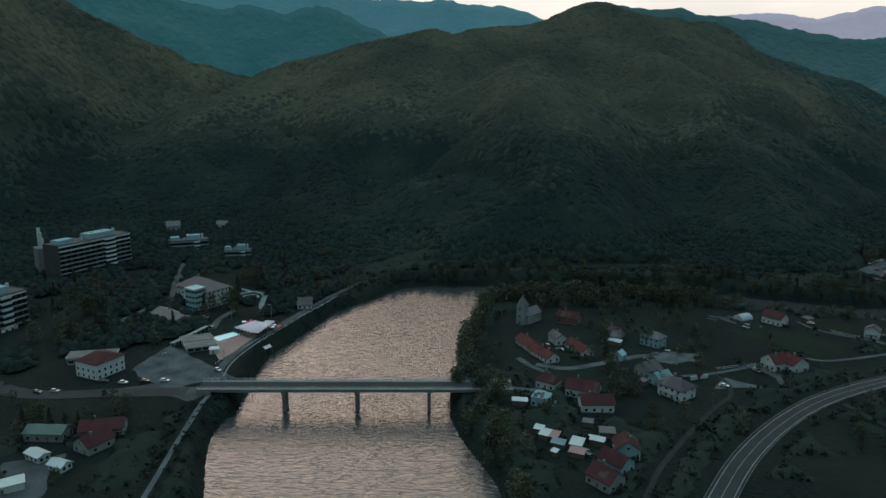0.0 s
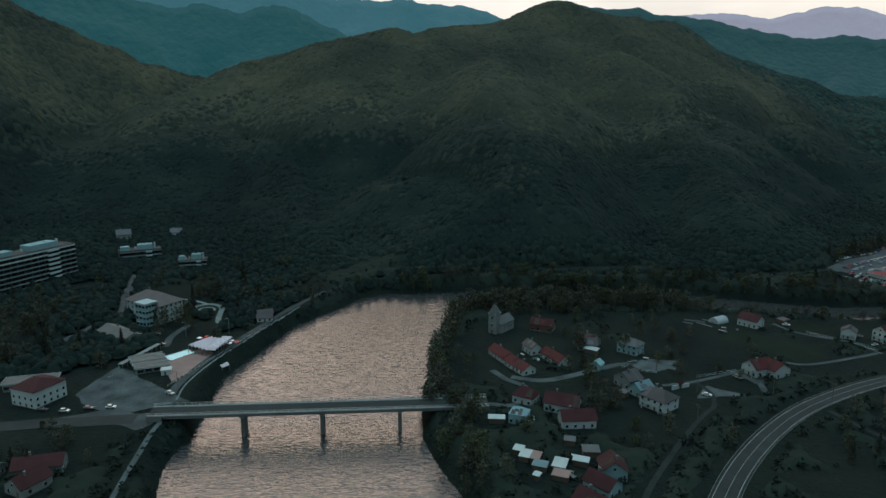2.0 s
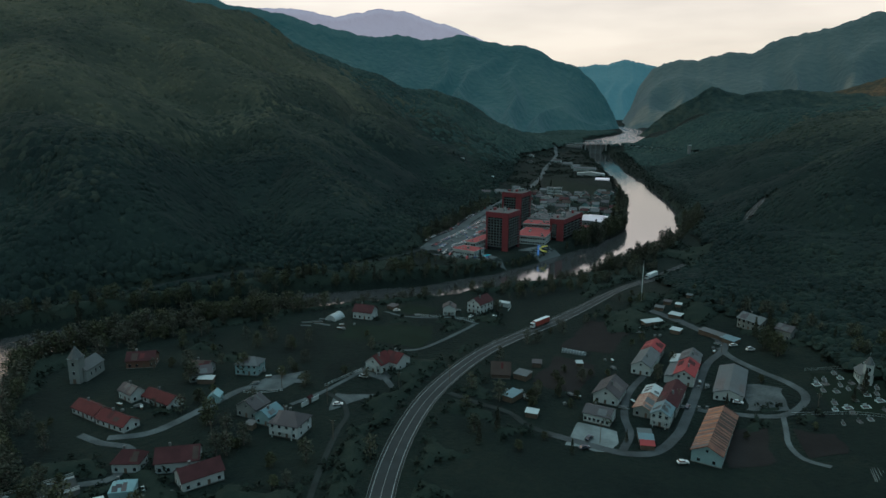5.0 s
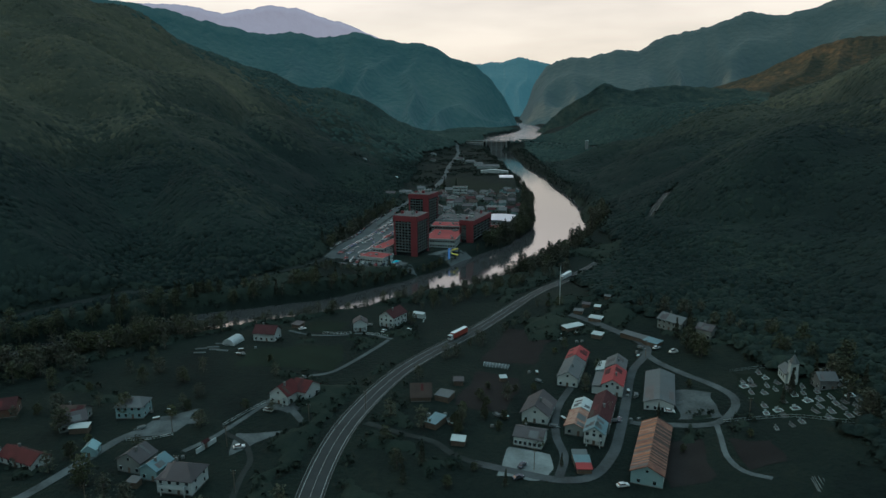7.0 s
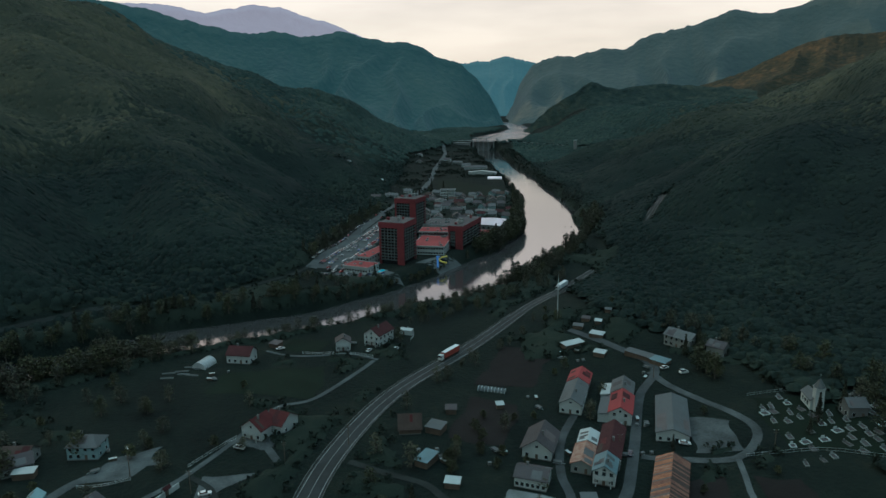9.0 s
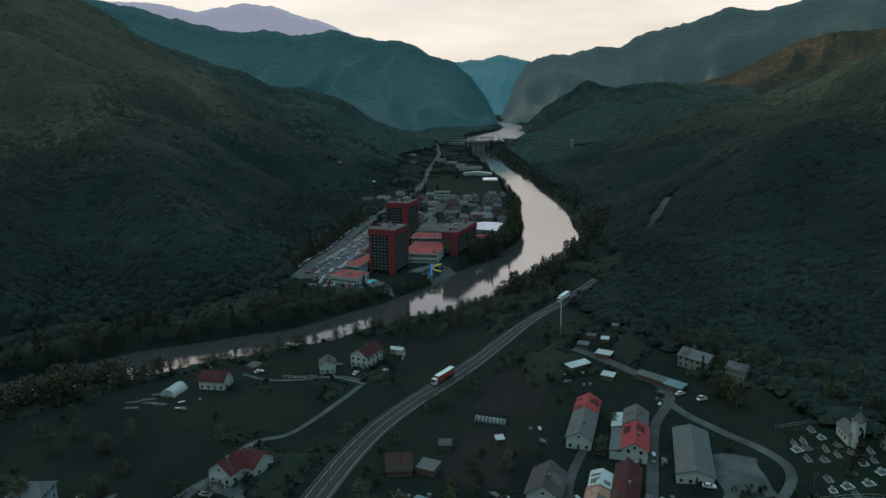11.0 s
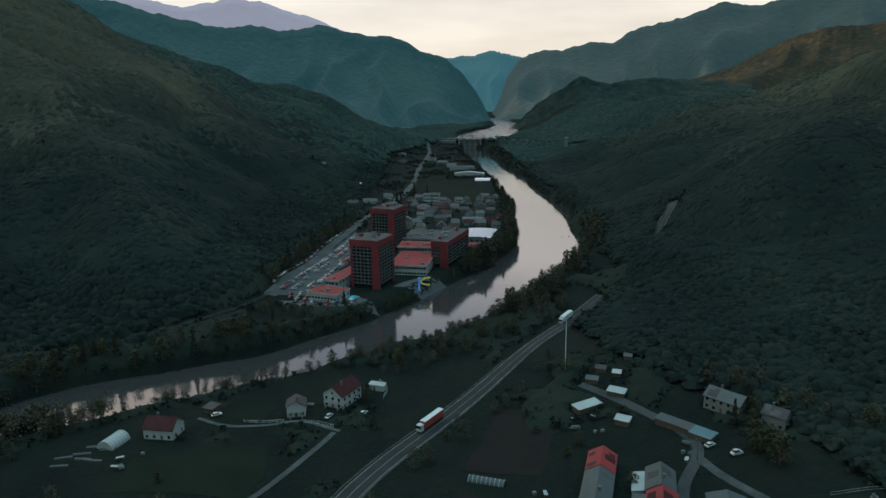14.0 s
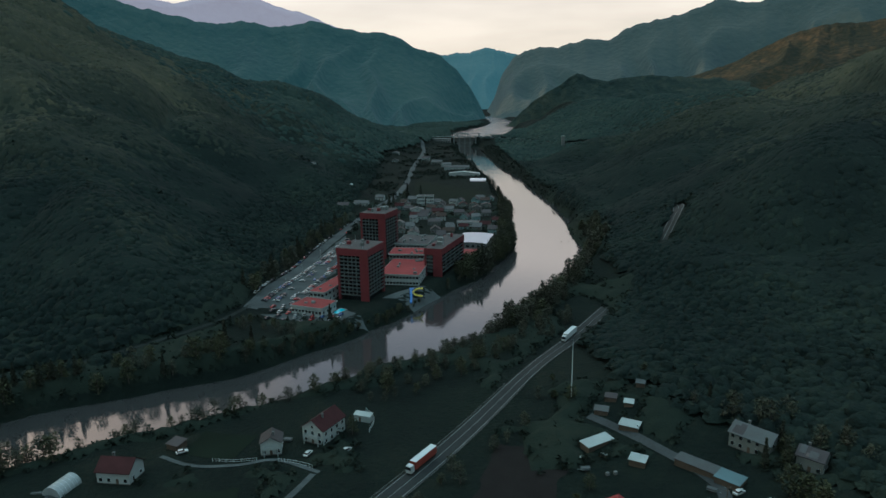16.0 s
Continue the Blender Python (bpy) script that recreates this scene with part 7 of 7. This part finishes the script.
def scatter(x0, x1, y0, y1, step, seed):
    g = np.random.default_rng(seed)
    x, y = np.meshgrid(np.arange(x0, x1, step), np.arange(y0, y1, step))
    return np.stack([x.ravel(), y.ravel()], -1) + g.uniform(-0.45, 0.45, (x.size, 2)) * step


canopy_free = smooth_line(HIGHWAY, 4.0)
road_lines = [smooth_line(p[0], 4.0) for p in LANES] + [canopy_free[(canopy_free[:, 1] > 598) & (canopy_free[:, 1] < 680)]]
def nearness(points, reach=16.0, cell=1.5):
    """A raster of distances to the nearest of the points, up to a reach."""
    x0, y0 = -1160.0, -360.0
    far = np.full((int(1960 / cell), int(2300 / cell)), 99.0, np.float32)
    n = int(reach / cell)
    for px, py in points:
        i, j = int((px - x0) / cell), int((py - y0) / cell)
        if n < i < far.shape[0] - n - 1 and n < j < far.shape[1] - n - 1:
            a, b = np.ogrid[i - n:i + n + 1, j - n:j + n + 1]
            d = np.hypot(x0 + (a + 0.5) * cell - px, y0 + (b + 0.5) * cell - py)
            window = far[i - n:i + n + 1, j - n:j + n + 1]
            np.minimum(window, d, out=window)
    return lambda xy: far[np.clip(((xy[:, 0] - x0) / cell).astype(int), 0, far.shape[0] - 1), np.clip(((xy[:, 1] - y0) / cell).astype(int), 0, far.shape[1] - 1)]


to_road, to_house = nearness(np.concatenate(road_lines)), nearness(BUILT)
to_highway = nearness(canopy_free[canopy_free[:, 1] < 470])


def clear_of(xy, gap_road=8.0, gap_house=6.0):
    return (to_road(xy) > gap_road) & (to_house(xy) > gap_house) & (to_highway(xy) > max(gap_road, 8.0))


def steepness(xy, e=12.0):
    return np.hypot(gz(xy[:, 0] + e, xy[:, 1]) - gz(xy[:, 0] - e, xy[:, 1]), gz(xy[:, 0], xy[:, 1] + e) - gz(xy[:, 0], xy[:, 1] - e)) / (2 * e)


def hillside(xy):
    z = gz(xy[:, 0], xy[:, 1])
    return (z > 19) & (steepness(xy) > 0.06)


def beyond(xy):
    """The foot of the eastern slope past the village, and the low ground under the dam."""
    x, y = xy[:, 0], xy[:, 1]
    past = (x > np.interp(y, [395, 450, 520, 600, 700], [84, 74, 116, 168, 150])) & (y > 395)
    d, (half,) = along(x, y, RIVER)
    return past & (d > half + 6) & (gz(x, y) > 2)


def facing(xy):
    """The valley side of both hills' crests."""
    west = np.interp(xy[:, 1], [60, 365, 570, 880, 1030, 1380, 1480, 1560, 1740], [-870, -960, -1000, -800, -770, -740, -540, -430, -170])
    return (xy[:, 0] > west) & (xy[:, 0] < np.interp(xy[:, 1], [0, 420, 1000, 1415, 1900], [560, 720, 660, 660, 560]))


def dome(fine=True):
    """The upper part of a sphere of 42 points, or of 12."""
    v, f = icosa()
    v, mid, out = [tuple(p) for p in v], {}, []
    def half(a, b):
        k = (min(a, b), max(a, b))
        if k not in mid:
            p = np.array(v[a]) + np.array(v[b])
            v.append(tuple(p / np.linalg.norm(p)))
            mid[k] = len(v) - 1
        return mid[k]
    for a, b, c in f:
        if not fine:
            out.append((a, b, c))
            continue
        ab, bc, ca = half(a, b), half(b, c), half(c, a)
        out += [(a, ab, ca), (b, bc, ab), (c, ca, bc), (ab, bc, ca)]
    v, out = np.array(v), np.array(out)
    out = out[(v[out][:, :, 2] > -0.6).all(1)]
    used = np.unique(out)
    index = np.zeros(len(v), int)
    index[used] = np.arange(len(used))
    return v[used], index[out]


def crowns(xy, size, material, label, seed, high=0.8, fine=True, lift=0.0):
    """Forest crowns crowded together, each a lumpy dome of its own width, height and tilt."""
    g = np.random.default_rng(seed)
    n = len(xy)
    v0, f0 = dome(fine)
    m = len(v0)
    s = size * g.uniform(0.7, 1.3, n)
    t = g.uniform(0, 2 * np.pi, n)
    turned = np.stack([v0[None, :, 0] * np.cos(t)[:, None] - v0[None, :, 1] * np.sin(t)[:, None], v0[None, :, 0] * np.sin(t)[:, None] + v0[None, :, 1] * np.cos(t)[:, None], np.repeat(v0[None, :, 2], n, 0)], -1)
    turned = turned * g.uniform(0.7, 1.22, (n, m, 1)) * s[:, None, None]
    turned[..., 2] *= high * g.uniform(0.75, 1.35, (n, 1))
    low = v0[None, :, 2] < 0
    turned[..., :2] *= np.where(low, 1.55, 1.0)[..., None]
    turned[..., 2] = np.where(low, -0.3 * s[:, None], turned[..., 2])
    turned[..., 0] += np.clip(turned[..., 2], 0, None) * g.uniform(-0.2, 0.2, (n, 1))
    turned[..., :2] += xy[:, None]
    turned[..., 2] += gz(turned[..., 0], turned[..., 1]) + (size * 0.75 + size * g.uniform(0.0, 0.3, n) + lift * g.uniform(0.4, 1.3, n))[:, None]
    verts = turned
    faces = f0[None] + (np.arange(n) * m)[:, None, None]
    return big_mesh("woods", verts.reshape(-1, 3), faces.reshape(-1, 3), material, label, "woods", "stuff", True)


RIM = []


def canopy_sheet(x0, x1, y0, y1, step, cell, mask, material, label, seed, by_tone=True):
    """Closed tree canopy over the ground, crown by crown, coming down to it along its rim."""
    x, y = np.meshgrid(np.arange(x0, x1, step), np.arange(y0, y1, step), indexing="ij")
    x = x + step * 0.3 * value_noise(x, y, step * 1.7, seed)
    y = y + step * 0.3 * value_noise(x, y, step * 1.9, seed + 1)
    on = mask(np.stack([x.ravel(), y.ravel()], -1)).reshape(x.shape)
    def shrunk(m):
        out = m.copy()
        for axis in (0, 1):
            for shift in (-1, 1):
                out &= np.roll(m, shift, axis)
        return out

    inside = shrunk(on)
    deep = shrunk(inside)
    heart = shrunk(deep)
    full = cell * (0.5 + 0.16 * value_noise(x, y, cell, seed + 3) + 0.12 * value_noise(x, y, step * 1.6, seed + 4))
    z = gz(x, y) + np.where(heart, full, np.where(deep, full * 0.72, np.where(inside, full * 0.38, -0.4)))
    RIM.append(np.stack([x, y], -1)[on & ~inside][::2])
    f = grid_faces(*x.shape)
    f = f[on.ravel()[f].all(1)]
    used = np.unique(f)
    index = np.zeros(x.size, int)
    index[used] = np.arange(len(used))
    v = np.stack([x, y, z], -1).reshape(-1, 3)[used]
    ob = big_mesh("woods", v, index[f], material, label, "woods", "stuff", True)
    ob.data.materials.append(M["half_shade_crowns"])
    ob.data.materials.append(M["skylit_crowns"])
    # faces higher up take lighter colours in place of stronger skylight
    if by_tone:
        ob.data.polygons.foreach_set("material_index", tone_levels(v[index[f][:, 0], :2]).astype(np.int32))
    return ob


def low_wood(xy):
    return (hillside(xy) | beyond(xy)) & clear_of(xy, 7.0) & facing(xy)


def high_wood(xy):
    inner = (xy[:, 0] > -376) & (xy[:, 0] < 396) & (xy[:, 1] > 144) & (xy[:, 1] < 676)
    bank, _ = along(xy[:, 0], xy[:, 1], [(*p[:2], 0.0) for p in DAM_BANK])
    return ~inner & (bank > 15) & (hillside(xy) | beyond(xy)) & facing(xy) & clear_of(xy, 7.0)


def west_wood(xy):
    return (gz(xy[:, 0], xy[:, 1]) > 24) & ~facing(xy - (24, 0))


def tone_levels(xy):
    """Tone by height, standing for skylight: 0 dark low down, 1 between, 2 light."""
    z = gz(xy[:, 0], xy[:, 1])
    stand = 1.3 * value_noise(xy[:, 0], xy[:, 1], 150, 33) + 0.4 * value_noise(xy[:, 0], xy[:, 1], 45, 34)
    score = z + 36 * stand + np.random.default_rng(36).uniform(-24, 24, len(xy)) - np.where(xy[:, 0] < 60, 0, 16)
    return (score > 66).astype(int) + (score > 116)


canopy_sheet(-400, 420, 120, 700, 3.4, 6.4, low_wood, M["shade_crowns"], "understorey of the lower slopes, coloured dark for shade", 61)
canopy_sheet(-1150, 760, -60, 1900, 5.6, 8.0, high_wood, M["shade_crowns"], "understorey of the upper slopes, shade and light in its colour", 71)
canopy_sheet(-1400, -740, -320, 900, 6.6, 9.0, west_wood, M["shade_crowns"], "understorey of the western flank, shade and light in its colour", 81)
LOW = scatter(-400, 420, 120, 700, 4.6, 62)
LOW = LOW[low_wood(LOW)]
HIGH = np.concatenate([scatter(-1150, 760, -60, 1400, 5.7, 72), scatter(100, 760, 1400, 1560, 6.2, 78)])
HIGH = HIGH[high_wood(HIGH)]
HIGH = HIGH[np.random.default_rng(76).uniform(1240, 1390, len(HIGH)) + np.where(HIGH[:, 0] > 60, 180, 0) > HIGH[:, 1]]
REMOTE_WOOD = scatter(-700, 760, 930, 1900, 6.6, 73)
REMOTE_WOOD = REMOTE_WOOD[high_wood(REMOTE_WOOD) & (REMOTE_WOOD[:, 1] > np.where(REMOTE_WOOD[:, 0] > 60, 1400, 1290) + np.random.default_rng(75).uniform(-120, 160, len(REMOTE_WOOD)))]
WEST = scatter(-1400, -740, -320, 900, 6.4, 82)
WEST = WEST[west_wood(WEST)]
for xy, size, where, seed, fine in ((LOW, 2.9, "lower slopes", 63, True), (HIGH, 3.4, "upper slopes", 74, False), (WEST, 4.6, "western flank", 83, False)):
    kind = tone_levels(xy)
    # skylight is put into the crown colours: darker below, lighter above
    for k, material, what in ((0, "shade_crowns", "crowded mixed tree crowns coloured dark for shade on the "), (1, "half_shade_crowns", "tree crowns coloured between shade and light on the "), (2, "skylit_crowns", "tree crowns coloured light for open sky on the ")):
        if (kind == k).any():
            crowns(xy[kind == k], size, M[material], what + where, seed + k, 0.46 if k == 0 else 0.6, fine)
SHORE = scatter(-420, 190, 1840, 2360, 8.0, 77)
d, (half,) = along(SHORE[:, 0], SHORE[:, 1], LAKE)
SHORE = SHORE[(d > half + 14) & (gz(SHORE[:, 0], SHORE[:, 1]) > 22.5)]
REMOTE_WOOD = np.concatenate([REMOTE_WOOD, SHORE])
# haze over these woods is in the crown colour
crowns(REMOTE_WOOD, 5.0, M["remote_crowns"], "far tree crowns tinted blue-green for haze round the dam", 91, 0.45, False)
bushes("woods", np.concatenate(RIM), 3.6, M["scrub"], "bushy forest edge", "woods", 9, 0.4, 16, 0.9)
# scrub and hedges on the valley floor
def thicket(xy):
    x, y = xy[:, 0], xy[:, 1]
    z = gz(x, y)
    d, (half,) = along(x, y, RIVER)
    wild = value_noise(x, y, 30, 50) + 0.5 * value_noise(x, y, 12, 51)
    belt = (d - half < 20 + 9 * wild) & (z > 2.0) & (z < 22)
    hedge = (wild > np.where((x > -40) & (y < 330), 0.36, 0.12)) & (z > 5) & (z < 24)
    inside = lambda x0, x1, y0, y1: (x > x0) & (x < x1) & (y > y0) & (y < y1)
    kept_open = inside(-345, -232, -10, 130) | inside(-110, 60, 508, 745) | inside(-26, 78, 900, 1120) | inside(112, 158, 220, 288) | inside(-24, 34, 255, 365) | inside(-112, -58, 300, 338)
    north = (x < -110) & (y > np.interp(x, [-360, -320, -240, -130], [225, 300, 330, 430])) & (z > 2.0) & (z < 24)
    foot = (x > 110) & (y > 292) & (z < 24) & (wild > -0.5)
    return (belt | hedge | north | foot) & ~kept_open & clear_of(xy, 2.8, 4.0)


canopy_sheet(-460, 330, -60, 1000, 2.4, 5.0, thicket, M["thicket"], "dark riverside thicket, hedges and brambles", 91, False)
low = scatter(-460, 330, -60, 1720, 6.0, 4)
low = low[thicket(low)]
bushes("scrub", low, 2.3, M["scrub"], "dark bushes standing out of the thicket", "scrub", 8, 0.6)
# wooded plots between the town's hotels
PLOTS = scatter(-840, -320, -80, 420, 5.2, 14)
PLOTS = PLOTS[(gz(PLOTS[:, 0], PLOTS[:, 1]) < 75) & (gz(PLOTS[:, 0], PLOTS[:, 1]) > 6) & clear_of(PLOTS, 5.0, 6.0) & (value_noise(PLOTS[:, 0], PLOTS[:, 1], 34, 15) > np.where(PLOTS[:, 0] < -500, -2.0, -0.25))]
FOOT = scatter(70, 330, 130, 620, 4.6, 17)
FOOT = FOOT[(gz(FOOT[:, 0], FOOT[:, 1]) < 30) & (gz(FOOT[:, 0], FOOT[:, 1]) > 6) & clear_of(FOOT, 6.0, 7.0) & (FOOT[:, 0] > np.interp(FOOT[:, 1], [130, 200, 285, 330, 400, 620], [150, 158, 156, 118, 92, 150]))]
SIDE = scatter(-460, -86, 300, 1300, 5.4, 18)
d, (half,) = along(SIDE[:, 0], SIDE[:, 1], RIVER)
SIDE = SIDE[(d > half + 16) & (gz(SIDE[:, 0], SIDE[:, 1]) < 30) & clear_of(SIDE, 6.0, 7.0) & (SIDE[:, 0] < np.interp(SIDE[:, 1], [300, 430, 520, 800, 1300], [-300, -150, -118, -84, -48]) - 6)]
PLOTS = np.concatenate([PLOTS, FOOT, SIDE])
crowns(PLOTS, 2.8, M["shade_crowns"], "dark garden trees between the hotels", 16, 0.9)
